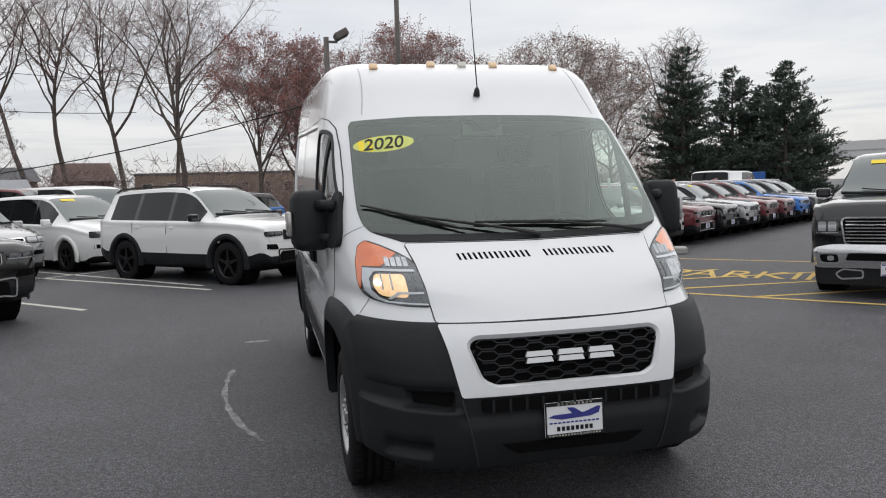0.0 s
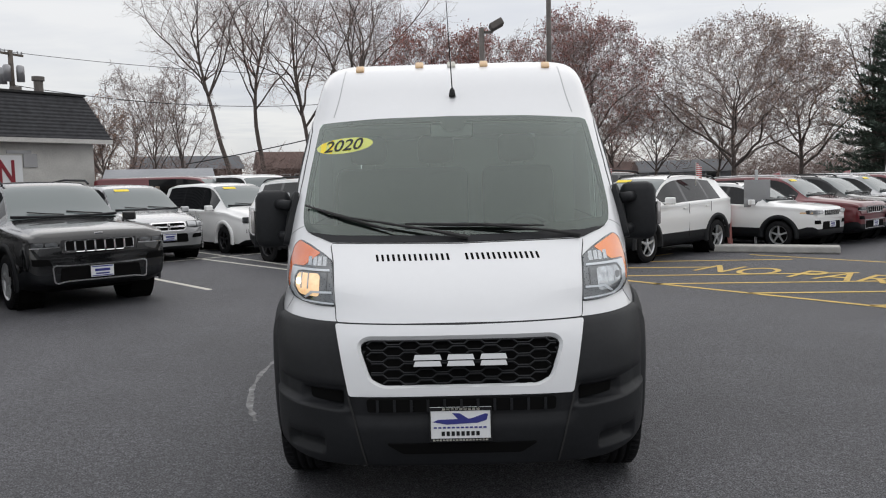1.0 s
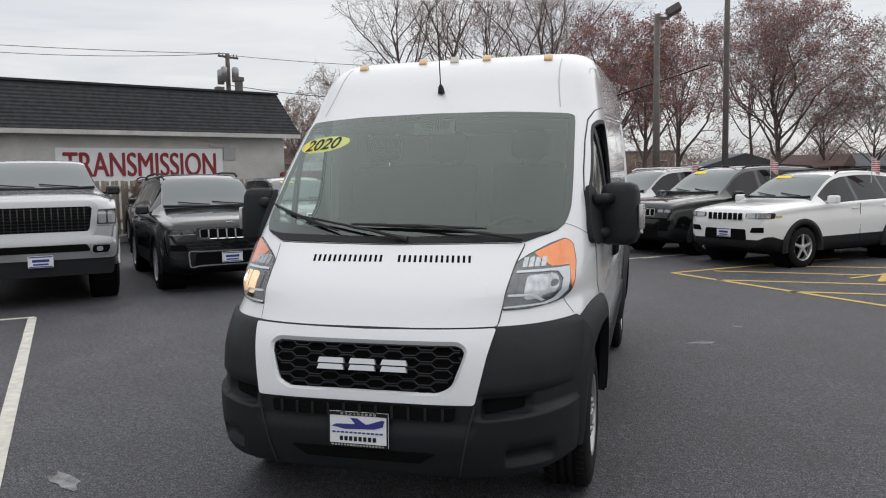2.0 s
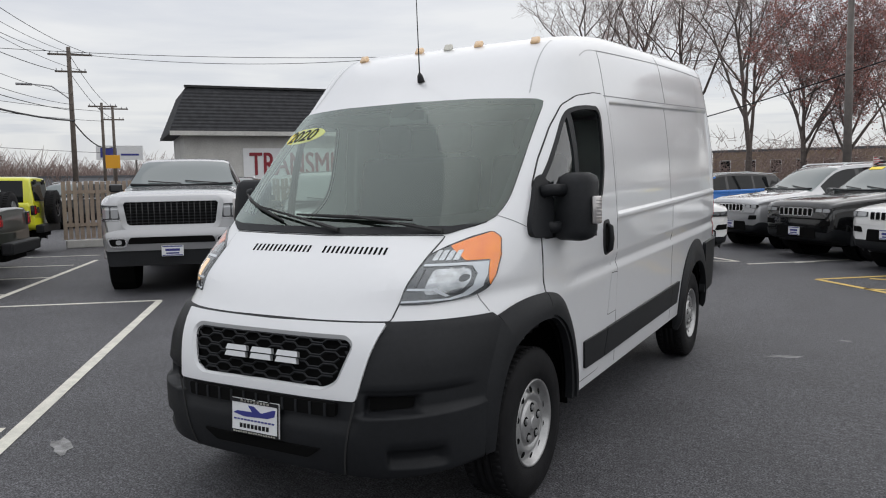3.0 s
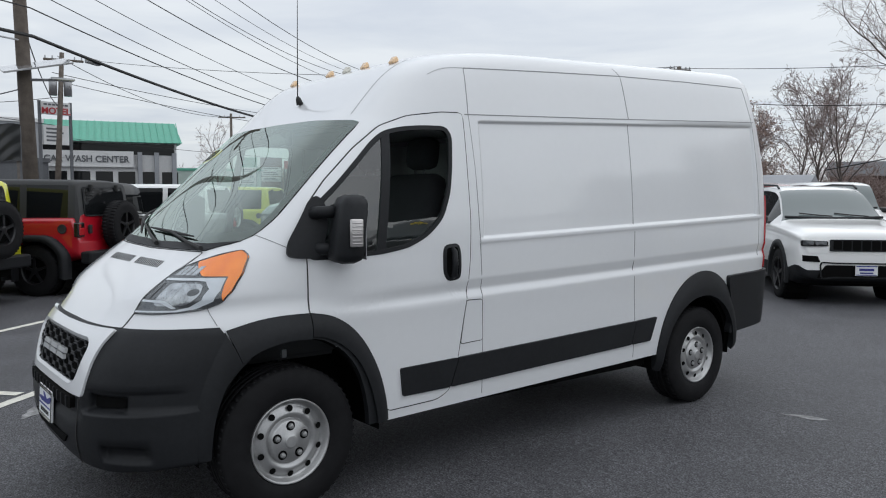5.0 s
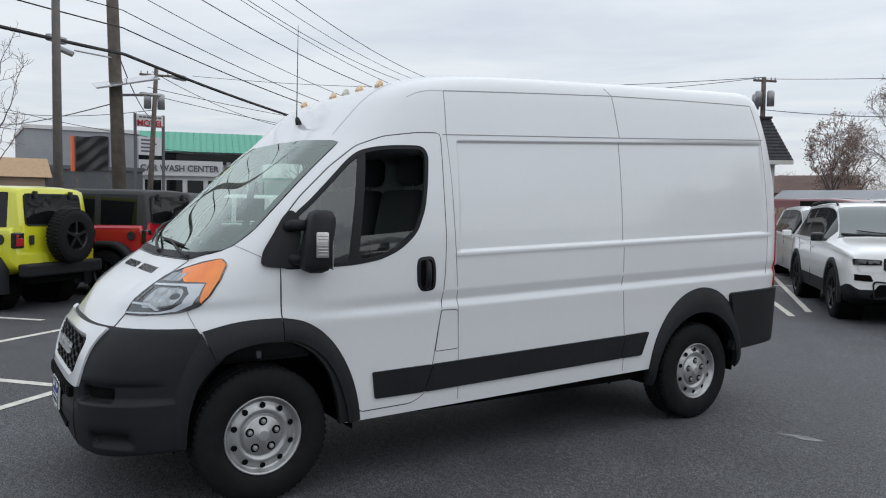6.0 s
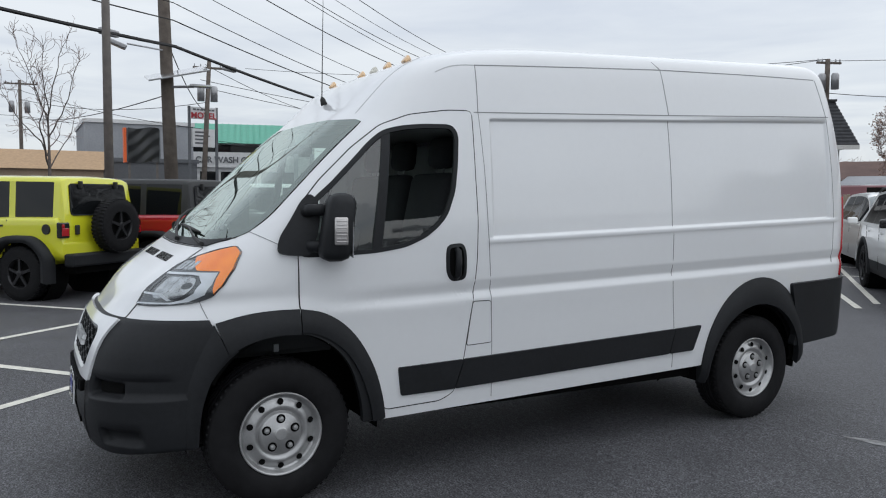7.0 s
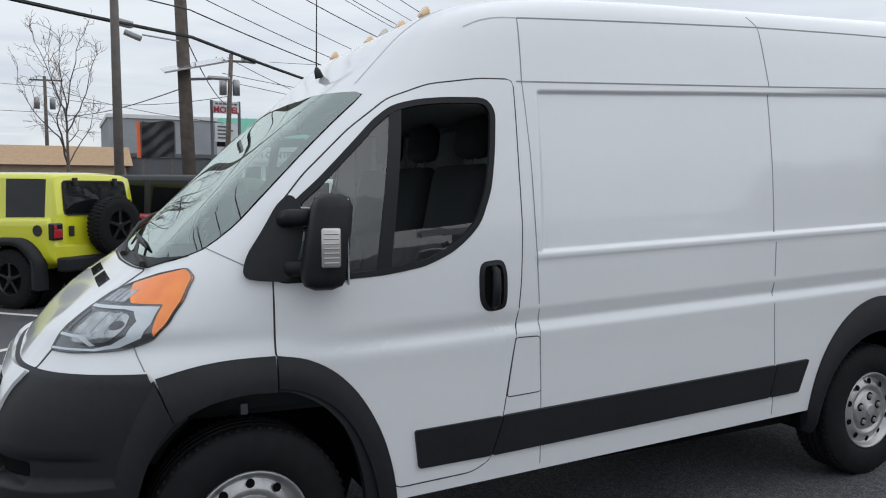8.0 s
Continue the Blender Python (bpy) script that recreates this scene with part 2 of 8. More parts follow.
def run(pts, k):
    """An open line as k + 1 points evenly spaced along it, its corners eased."""
    out = [tuple(p) for p in pts]
    for _ in range(2):
        out = [out[0]] + [(a[0] + (b[0] - a[0]) * t, a[1] + (b[1] - a[1]) * t) for a, b in zip(out, out[1:]) for t in (0.25, 0.75)] + [out[-1]]
    way = [0.0]
    for a, b in zip(out, out[1:]):
        way.append(way[-1] + math.dist(a, b))
    res = []
    for i in range(k + 1):
        d = way[-1] * i / k
        j = min(max(n for n in range(len(way)) if way[n] <= d + 1e-9), len(out) - 2)
        t = (d - way[j]) / max(1e-9, way[j + 1] - way[j])
        res.append((out[j][0] + (out[j + 1][0] - out[j][0]) * t, out[j][1] + (out[j + 1][1] - out[j][1]) * t))
    return res


def rounded(poly, r=0.04, n=4):
    """A polygon with its corners cut into arcs."""
    out = []
    k = len(poly)
    for i in range(k):
        a, p, b = (Vector(poly[j % k]) for j in (i - 1, i, i + 1))
        ra = min(r, 0.45 * (a - p).length)
        rb = min(r, 0.45 * (b - p).length)
        s, e = p + (a - p).normalized() * ra, p + (b - p).normalized() * rb
        for j in range(n + 1):
            t = j / n
            out.append(tuple((1 - t) ** 2 * s + 2 * t * (1 - t) * p + t * t * e))
    return out


def inset(poly, d):
    """A closed polygon moved inwards by d along its corner normals."""
    k = len(poly)
    area = sum(a[0] * b[1] - b[0] * a[1] for a, b in zip(poly, poly[1:] + poly[:1]))
    s = 1 if area > 0 else -1
    out = []
    for i in range(k):
        a, p, b = (Vector(poly[j % k]) for j in (i - 1, i, i + 1))
        n1, n2 = (p - a).normalized(), (b - p).normalized()
        t = n1 + n2
        t = t.normalized() if t.length > 1e-6 else n1
        nn = Vector((-t.y, t.x)) * s
        q = p + nn * d
        out.append((q.x, q.y))
    return out


def patch(poly, fn, off=0.004, thick=0.012, holes=(), cell=0.05):
    """A panel: a flat outline cut into cells and laid on the surface fn(a, b, off)."""
    bm = bmesh.new()
    for loop in (poly, *holes):
        vs = [bm.verts.new((a, b, 0)) for a, b in loop]
        for v, w in zip(vs, vs[1:] + vs[:1]):
            bm.edges.new((v, w))
    bmesh.ops.triangle_fill(bm, use_beauty=True, use_dissolve=False, edges=bm.edges[:])
    for ax in (0, 1):
        lo, hi = min(p[ax] for p in poly), max(p[ax] for p in poly)
        k = max(1, round((hi - lo) / cell))
        for i in range(1, k):
            co, no = [0, 0, 0], [0, 0, 0]
            co[ax], no[ax] = lo + (hi - lo) * i / k, 1
            bmesh.ops.bisect_plane(bm, geom=bm.verts[:] + bm.edges[:] + bm.faces[:], plane_co=co, plane_no=no, dist=1e-5)
    rim = [e for e in bm.edges if len(e.link_faces) == 1]
    low = {}
    where = {v: (v.co.x, v.co.y) for v in bm.verts}
    tops = bm.faces[:]
    for f in tops:
        f.normal_update()
    for v, (a, b) in list(where.items()):
        v.co = fn(a, b, off)
    for f in tops:
        f.normal_update()
        a, b = where[f.verts[0]]
        if f.normal.dot(Vector(fn(a, b, 0.01)) - Vector(fn(a, b, 0))) < 0:
            f.normal_flip()
    if thick:
        edge_top = {}
        for e in rim:
            for v in e.verts:
                if v not in low:
                    low[v] = bm.verts.new(fn(*where[v], off - thick))
                    edge_top[v] = bm.verts.new(v.co)
        for e in rim:
            f = e.link_faces[0]
            v, w = e.verts
            for lp in f.loops:
                if lp.edge == e:
                    v, w = lp.vert, lp.link_loop_next.vert
            bm.faces.new((edge_top[w], edge_top[v], low[v], low[w]))
    return bm


def band(outer, inner, fn, off=0.004, off2=None, thick=0.012, n=2, closed=True, crown=0.0):
    """A strip between two outlines of the same length, laid on the surface fn."""
    bm = bmesh.new()
    off2 = off if off2 is None else off2
    rows = []
    for j in [-1] + [0] + list(range(n + 1)) + [n, n + 1]:
        jj = min(max(j, 0), n)
        t = jj / n
        o = off + (off2 - off) * t + crown * 4 * t * (1 - t) - (thick if j in (-1, n + 1) else 0)
        rows.append([bm.verts.new(fn(p[0] + (q[0] - p[0]) * t, p[1] + (q[1] - p[1]) * t, o)) for p, q in zip(outer, inner)])
    k = len(outer)
    pairs = [(rows[0], rows[1])] + list(zip(rows[2:-2], rows[3:-2])) + [(rows[-2], rows[-1])]
    for a, b in pairs:
        for i in range(k if closed else k - 1):
            bm.faces.new((a[i], a[(i + 1) % k], b[(i + 1) % k], b[i]))
    if not closed:
        for i in (0, k - 1):
            bm.faces.new([bm.verts.new(r[i].co) for r in rows[2:-2]] + [bm.verts.new(rows[-1][i].co), bm.verts.new(rows[0][i].co)])
    mid = (2 + len(rows) - 2) // 2
    out = Vector(fn(outer[0][0], outer[0][1], 0.01)) - Vector(fn(outer[0][0], outer[0][1], 0))
    bm.normal_update()
    bm.faces.ensure_lookup_table()
    if bm.faces[k if closed else k - 1].normal.dot(out) < 0:
        bmesh.ops.reverse_faces(bm, faces=bm.faces[:])
    return bm


def line_on(pts, fn, width=0.006, off=0.0015):
    """A narrow ribbon along an open line on the surface fn."""
    a, b = [], []
    for i, p in enumerate(pts):
        q0, q1 = Vector(pts[max(i - 1, 0)]), Vector(pts[min(i + 1, len(pts) - 1)])
        d = (q1 - q0).normalized()
        n = Vector((-d.y, d.x)) * width / 2
        a.append((p[0] + n.x, p[1] + n.y))
        b.append((p[0] - n.x, p[1] - n.y))
    return band(a, b, fn, off, None, 0.003, 1, closed=False)


def dense(pts, step=0.05, closed=False):
    out = []
    seq = list(zip(pts, pts[1:] + pts[:1])) if closed else list(zip(pts, pts[1:]))
    for p, q in seq:
        k = max(1, math.ceil(math.dist(p, q) / step))
        out += [(p[0] + (q[0] - p[0]) * i / k, p[1] + (q[1] - p[1]) * i / k) for i in range(k)]
    return out if closed else out + [pts[-1]]


def resample(poly, k):
    """A closed outline as k points evenly spaced along it."""
    pts = list(poly) + [poly[0]]
    run = [0.0]
    for p, q in zip(pts, pts[1:]):
        run.append(run[-1] + math.dist(p, q))
    out = []
    for i in range(k):
        s = run[-1] * i / k
        j = max(n for n in range(len(run) - 1) if run[n] <= s)
        t = (s - run[j]) / max(1e-9, run[j + 1] - run[j])
        out.append((pts[j][0] + (pts[j + 1][0] - pts[j][0]) * t, pts[j][1] + (pts[j + 1][1] - pts[j][1]) * t))
    return out


def text_mesh(body, size, depth=0.002, bold=0.0, width=1.0):
    cu = bpy.data.curves.new("letters", "FONT")
    cu.body, cu.size, cu.extrude, cu.offset = body, size, depth, bold
    cu.align_x = "CENTER"
    tmp = bpy.data.objects.new("letters", cu)
    me = bpy.data.meshes.new_from_object(tmp)
    bpy.data.objects.remove(tmp)
    bm = bmesh.new()
    bm.from_mesh(me)
    bpy.data.meshes.remove(me)
    bmesh.ops.scale(bm, vec=(width, 1, 1), verts=bm.verts[:])
    return bm


# ---- ground ----
bm = bmesh.new()
R = 900
vs = [bm.verts.new(p) for p in ((-R, -R, 0), (R, -R, 0), (R, R, 0), (-R, R, 0))]
bm.faces.new(vs)
solo("ground", bm, ASPHALT, "dark grey weathered asphalt of the car lot", "ground", kind="structure")

# ---- the van ----
# Body frame: x across (driver's side plus), y back from the front axle, z up; the body stands tail-high by RAKE.
RAKE = 0.026
van_w = curve_fn([(0.22, 0.90), (0.30, 0.950), (0.45, 0.968), (0.65, 0.978), (0.85, 0.988), (1.0, 0.998), (1.30, 1.0), (1.6, 0.987), (1.9, 0.958), (2.05, 0.938), (2.2, 0.915), (2.32, 0.894), (2.385, 0.876), (2.43, 0.853), (2.455, 0.826), (2.472, 0.785), (2.482, 0.71), (2.488, 0.52)])
van_yf = curve_fn([(0.22, -0.74), (0.30, -0.805), (0.40, -0.845), (0.50, -0.86), (0.64, -0.86), (0.72, -0.848), (0.90, -0.797), (0.97, -0.752), (1.04, -0.70), (1.11, -0.638), (1.18, -0.557), (1.25, -0.46), (1.30, -0.39), (1.35, -0.325), (1.99, 0.345), (2.06, 0.43), (2.16, 0.545), (2.30, 0.70), (2.38, 0.82), (2.43, 0.96), (2.455, 1.10), (2.472, 1.28), (2.482, 1.55), (2.488, 1.95)])
van_yr = curve_fn([(0.22, 4.44), (0.5, 4.50), (1.0, 4.51), (1.6, 4.49), (2.0, 4.43), (2.25, 4.36), (2.38, 4.31), (2.455, 4.21), (2.482, 4.01), (2.488, 3.7)])
van_n = curve_fn([(0.22, 4.5), (0.80, 4.5), (0.97, 3.7), (1.04, 4.0), (1.14, 5.4), (1.38, 6.0), (2.0, 6.0), (2.2, 8.5), (2.35, 11.0), (2.488, 11.0)])
van_m = curve_fn([(0.22, 3.0), (0.95, 3.0), (1.1, 2.6), (1.35, 3.0), (2.0, 4.0), (2.35, 4.2), (2.488, 4.2)])
van_yc = curve_fn([(0.22, 0.35), (0.95, 0.5), (1.1, 0.70), (1.35, 0.76), (2.0, 1.3), (2.35, 1.75), (2.488, 2.4)])


def bump01(t, a, b, s):
    """One between a and b, falling to nought over s outside them."""
    f = lambda u: u * u * (3 - 2 * u)  # noqa: E731
    return f(min(1, max(0, (t - a) / s + 1))) * f(min(1, max(0, (b - t) / s + 1)))


def van_press(y, z):
    """Pressed shapes of the side: recessed cargo panels, a belt ledge and a lower crease."""
    d = -0.017 * bump01(y, 1.235, 4.17, 0.022) * bump01(z, 1.334, 2.012 + 0.007 * (y - 1.2), 0.014)
    d += 0.005 * bump01(y, 1.20, 4.25, 0.02) * bump01(z, 1.30, 1.314, 0.015)
    w = min(1, max(0, (y - 0.1) / 0.5))
    if 0.975 < z < 1.085:
        d -= w * 0.017 * ((z - 0.975) / 0.045 if z < 1.02 else (1.085 - z) / 0.065)
    return d


def van_half(z, y):
    """Half-width of the body at height z and length y."""
    w, yc, yf, yr = van_w(z), van_yc(z), van_yf(z), van_yr(z)
    if y < yc:
        t = min(1, max(0, (yc - y) / (yc - yf)))
        return w * max(0, 1 - t ** van_m(z)) ** (1 / van_n(z)) + van_press(y, z)
    c = 3.7
    if y > c:
        t = min(1, (y - c) / (yr - c))
        return w * (1 - t**9) ** (1 / 7) * (1 - 0.02 * t) + van_press(y, z)
    return w + van_press(y, z)


def van_nose(z, x):
    w, yc, yf = van_w(z), van_yc(z), van_yf(z)
    t = min(0.999, abs(x) / w)
    return yc - (yc - yf) * (1 - t ** van_n(z)) ** (1 / van_m(z))


def rise(y, z):
    """How far the standing body lifts a point: tail-high, the roofline falling a little more towards the nose."""
    return RAKE * y + 0.014 * (y - 4.2) * min(1.4, max(0.0, (z - 0.9) / 1.1))


def flat(y, h):
    """Body height of a point that stands h above the ground."""
    z = h
    for _ in range(6):
        z = h - rise(y, z)
    return z


def raked(x, y, z):
    return Vector((x, y, z + rise(y, z)))


def on_side(s):
    def fn(y, z, off=0.0):
        e = 0.01
        p = Vector((van_half(z, y), y, z))
        n = (Vector((van_half(z, y + e), y + e, z)) - p).cross(Vector((van_half(z + e, y), y, z + e)) - p)
        n = n.normalized()
        if n.x < 0:
            n = -n
        p = p + n * off
        return raked(s * p.x, p.y, p.z)
    return fn


def on_front(x, z, off=0.0):
    e = 0.008
    p = Vector((x, van_nose(z, x), z))
    n = (Vector((x + e, van_nose(z, x + e), z)) - p).cross(Vector((x, van_nose(z + e, x), z + e)) - p).normalized()
    if n.y > 0:
        n = -n
    p = p + n * off
    return raked(*p)


LEFT, RIGHT = on_side(1), on_side(-1)
down = lambda pts: [(y, flat(y, z)) for y, z in pts]  # noqa: E731  side outlines given above the ground

van = thing("cargo_van", "white high-roof cargo van with black plastic bumpers and mouldings", "van", pose(-0.015, 0, 0))

WIN_OUT = rounded(down([(0.125, 1.49), (0.19, 1.565), (0.265, 1.63), (0.40, 1.765), (0.50, 1.868), (0.575, 1.925), (0.68, 1.952), (0.80, 1.965), (0.97, 1.970), (1.010, 1.92), (0.997, 1.75), (0.975, 1.60), (0.925, 1.468), (0.865, 1.405), (0.79, 1.350), (0.67, 1.301), (0.50, 1.275), (0.30, 1.264), (0.10, 1.26), (0.07, 1.32)]), 0.04)
WS_OUT = rounded([(-0.818, 2.022), (-0.45, 2.045), (0.0, 2.052), (0.45, 2.045), (0.818, 2.022), (0.842, 1.665), (0.848, 1.50), (0.828, 1.41), (0.76, 1.372), (0.60, 1.352), (0.0, 1.336), (-0.60, 1.352), (-0.76, 1.372), (-0.828, 1.41), (-0.848, 1.50), (-0.842, 1.665)], 0.03)
WS_IN = inset(WS_OUT, 0.045)
FARC, RARC = (0.03, 0.40, 0.43, 0.475), (3.43, 0.36, 0.44, 0.46)


def in_arch(y, z, grow=0.0):
    for cy, cz, ry, rz in (FARC, RARC):
        if ((y - cy) / (ry + grow)) ** 2 + ((z - cz) / (rz + grow)) ** 2 < 1:
            return True
    return False


def van_shell():
    zs = list(np.arange(0.24, 0.955, 0.03)) + list(np.arange(0.96, 1.11, 0.0105)) + list(np.arange(1.115, 1.28, 0.025)) + list(np.arange(1.285, 1.37, 0.006)) + list(np.arange(1.38, 1.96, 0.04)) + list(np.arange(1.965, 2.04, 0.007)) + list(np.arange(2.04, 2.36, 0.03)) + list(np.arange(2.36, 2.45, 0.012)) + [2.455, 2.46, 2.465, 2.47, 2.474, 2.478, 2.481, 2.483, 2.485, 2.487, 2.488]
    nf, nr = 40, 14
    # stations along the side, close together where the panels are pressed in
    ys = list(np.arange(1.15, 1.296, 0.0075)) + list(np.arange(1.30, 4.12, 0.04)) + list(np.arange(4.12, 4.25, 0.0075))
    bm = bmesh.new()
    grid = []
    for z in zs:
        w, yc, yf, yr, n, m = van_w(z), van_yc(z), van_yf(z), van_yr(z), van_n(z), van_m(z)
        row = []
        ya = min(yc, max(1.05, yf + 0.17))
        th_e = math.acos(min(1, max(0, (yc - ya) / (yc - yf))) ** (m / 2))
        for i in range(nf + 1):
            th = th_e * (i / nf) ** 0.9
            x = w * math.sin(th) ** (2 / n) if i else 0.0
            y = yc - (yc - yf) * max(0.0, math.cos(th)) ** (2 / m)
            row.append((x + van_press(y, z) * min(1, x / w) ** 8, y))
        y_end = min(ys[-1], yr - 0.07)
        y_in = max(1.15, ya + 0.1)
        k1 = (y_end - y_in) / (ys[-1] - 1.15)
        mid = [ya + (y_in - ya) * k / 8 for k in range(1, 8)] + [y_in + (y - 1.15) * k1 for y in ys]
        row += [(van_half(z, y), y) for y in mid]
        for i in range(1, nr + 1):
            t = math.sin(math.pi / 2 * i / nr) ** 0.8
            y = y_end + (yr - y_end) * t
            row.append((van_half(z, y) if i < nr else 0.0, y))
        grid.append([bm.verts.new(raked(x, y, z)) for x, y in row])
        grid[-1].append(z)
    for a, b in zip(grid, grid[1:]):
        for i in range(len(a) - 2):
            c = (a[i].co + a[i + 1].co + b[i].co + b[i + 1].co) / 4
            y, z = c.y, flat(c.y, c.z)
            if c.x > 0.6 and in_arch(y, c.z, 0.035):
                continue
            if (z < 0.96 and y < -0.35) or (z < 0.37) or (y > 3.7 and z < 0.42):
                continue
            if c.x > 0.8 and y > 0.17 and any(inside(WIN_OUT_SMALL, p.y, flat(p.y, p.z)) for p in (c, (a[i].co + b[i].co) / 2, (a[i + 1].co + b[i + 1].co) / 2, (a[i].co * 3 + a[i + 1].co) / 4, (a[i].co + a[i + 1].co * 3) / 4)):
                continue
            if y < 0.55 and 1.32 < z < 2.06 and inside(WS_SMALL, c.x, z):
                continue
            bm.faces.new((a[i], a[i + 1], b[i + 1], b[i]))
    top = [v for v in grid[-1][:-1]]
    c = bm.verts.new(raked(0, 2.8, 2.489))
    for v, w in zip(top, top[1:]):
        bm.faces.new((v, w, c))
    bmesh.ops.mirror(bm, geom=bm.verts[:] + bm.edges[:] + bm.faces[:], axis="X", merge_dist=0.0005)
    bmesh.ops.recalc_face_normals(bm, faces=bm.faces[:])
    return bm


WIN_OUT_SMALL = inset(WIN_OUT, -0.012)
WS_SMALL = inset(WS_OUT, 0.012)
part("body", van_shell(), WHITE, van, smooth=True)

# windscreen with its black border
part("windscreen_border", band(resample(inset(WS_OUT, -0.002), 120), [(a * 0.999, b + 0.040 * bump01(b, 1.2, 1.39, 0.05)) for a, b in resample(inset(WS_OUT, 0.030), 120)], on_front, 0.0016, 0.0012, 0.008, 2), DARK, van, "black ceramic border of the windscreen", True)
ws = part("windscreen", patch(inset(WS_OUT, 0.001), on_front, 0.0045, 0, cell=0.05), WINDSCREEN, van, smooth=True)
# even curvature for the glass
flow = []
for v in ws.data.vertices:
    x = max(-0.70, min(0.70, v.co.x))
    n = (on_front(x + 0.12, 1.67) - on_front(x - 0.12, 1.67)).cross(on_front(x, 1.87) - on_front(x, 1.47)).normalized()
    flow.append(n if n.y < 0 else -n)
ws.data.normals_split_custom_set_from_vertices(flow)
ws.visible_shadow = False

# side doors: panel, black window frame, glass
DOOR = rounded(down([(1.10, 2.050), (0.95, 2.045), (0.73, 2.012), (0.567, 1.950), (0.406, 1.825), (0.228, 1.653), (0.118, 1.52), (0.094, 1.41), (0.093, 1.15), (0.094, 0.99), (0.26, 0.94), (0.42, 0.80), (0.51, 0.60), (0.56, 0.43), (0.90, 0.44), (0.985, 0.48), (1.04, 0.66), (1.087, 0.983), (1.11, 1.218), (1.115, 1.45), (1.105, 1.68)]), 0.03)
for s, fn in ((1, LEFT), (-1, RIGHT)):
    door = part("front_door", patch(DOOR, fn, 0.004, 0.014, holes=(inset(WIN_OUT, 0.012),), cell=0.024), WHITE, van, smooth=True)
    part("door_gap", band(resample(inset(DOOR, -0.007), 160), resample(inset(DOOR, 0.001), 160), fn, 0.0012, None, 0.004, 1), SEAM, van)
    part("window_frame", band(resample(WIN_OUT, 120), resample(inset(WIN_OUT, 0.024), 120), fn, 0.0065, 0.0054, 0.016, 2), BLACK_PL, door, "black rubber window surround", True)
    quarter = rounded(down([(0.10, 1.272), (0.30, 1.276), (0.482, 1.284), (0.575, 1.91), (0.50, 1.855), (0.40, 1.752), (0.265, 1.617), (0.19, 1.552), (0.135, 1.49), (0.09, 1.32)]), 0.02)
    # the driver's pane is wound down to a low edge, the other one is shut
    rear_pane = [(0.520, 1.288), (0.67, 1.313), (0.785, 1.362), (0.857, 1.415), (0.90, 1.468), (0.72, 1.452), (0.545, 1.440)] if s > 0 else [(0.520, 1.288), (0.67, 1.313), (0.785, 1.362), (0.857, 1.415), (0.915, 1.475), (0.965, 1.60), (0.987, 1.75), (0.998, 1.91), (0.965, 1.957), (0.80, 1.953), (0.605, 1.92)]
    for nm, poly in (("quarter_glass", quarter), ("window_glass", rounded(down(rear_pane), 0.015))):
        g = part(nm, patch(poly, fn, -0.004, 0, cell=0.06), DOOR_GLASS, door, "wound-down side window" if s > 0 and nm == "window_glass" else "", smooth=True)
        g.visible_shadow = False
    part("window_divider", patch(down([(0.474, 1.282), (0.530, 1.288), (0.614, 1.932), (0.566, 1.915)]), fn, 0.004, 0.02), BLACK_PL, door)
    # handle: recessed black cup with an upright grip
    hp = down([(0.922, 1.310), (1.024, 1.318), (1.044, 1.26), (1.046, 1.16), (1.035, 1.112), (0.946, 1.104), (0.916, 1.15), (0.912, 1.26)])
    cup = part("door_handle", band(resample(rounded(hp, 0.03), 40), resample(inset(rounded(hp, 0.03), 0.02), 40), fn, 0.006, 0.012, 0.014, 2), BLACK_PL, door, "black plastic door handle", True)
    part("handle_cup", patch(inset(rounded(hp, 0.03), 0.018), fn, 0.0055, 0, cell=0.03), DARK, cup)
    gr = bmesh.new()
    tube(gr, [fn(0.978, z, o) for z, o in ((1.275, 0.008), (1.262, 0.028), (1.19, 0.034), (1.125, 0.028), (1.11, 0.008))], [0.014, 0.017, 0.018, 0.017, 0.014], 10)
    part("grip", gr, BLACK_PL, cup, smooth=True)
    # mirror sail, arms, housing
    sail = rounded(down([(-0.015, 1.285), (0.04, 1.272), (0.15, 1.268), (0.20, 1.42), (0.21, 1.52), (0.18, 1.58), (0.13, 1.54), (0.065, 1.44), (0.005, 1.355)]), 0.035)
    mir = part("door_mirror", patch(sail, fn, 0.03, 0.036, cell=0.04), BLACK_PL, door, "large black door mirror on two arms", True)
    hm = bmesh.new()
    box(hm, -0.112, 0.112, -0.09, 0.07, -0.168, 0.168, 0.05)
    for v in hm.verts:
        t = (v.co.z + 0.168) / 0.336
        v.co.y += 0.03 * t
        v.co.x *= 0.86 + 0.14 * math.sin(math.pi * min(1, t * 0.9 + 0.1))
        if v.co.z > 0.1 and v.co.y < 0:
            v.co.y += 0.02
    bmesh.ops.rotate(hm, verts=hm.verts[:], cent=(0, 0, 0), matrix=Matrix.Rotation(radians(-12 * s), 3, "Z"))
    bmesh.ops.translate(hm, verts=hm.verts[:], vec=(s * 1.080, 0.245, 1.418))
    part("mirror_housing", hm, BLACK_PL, mir, smooth=True)
    for z0, z1 in ((1.492, 1.50), (1.325, 1.32)):
        am = bmesh.new()
        tube(am, [(s * 0.95, 0.135, z0), (s * 0.995, 0.145, z1), (s * 1.04, 0.205, z1)], [0.030, 0.026, 0.026], 10)
        for v in am.verts:
            v.co.z = z0 + (v.co.z - z0) * (0.75 if z0 > 1.5 else 1.15)
        part("mirror_arm", am, BLACK_PL, mir, smooth=True)
    lm = bmesh.new()
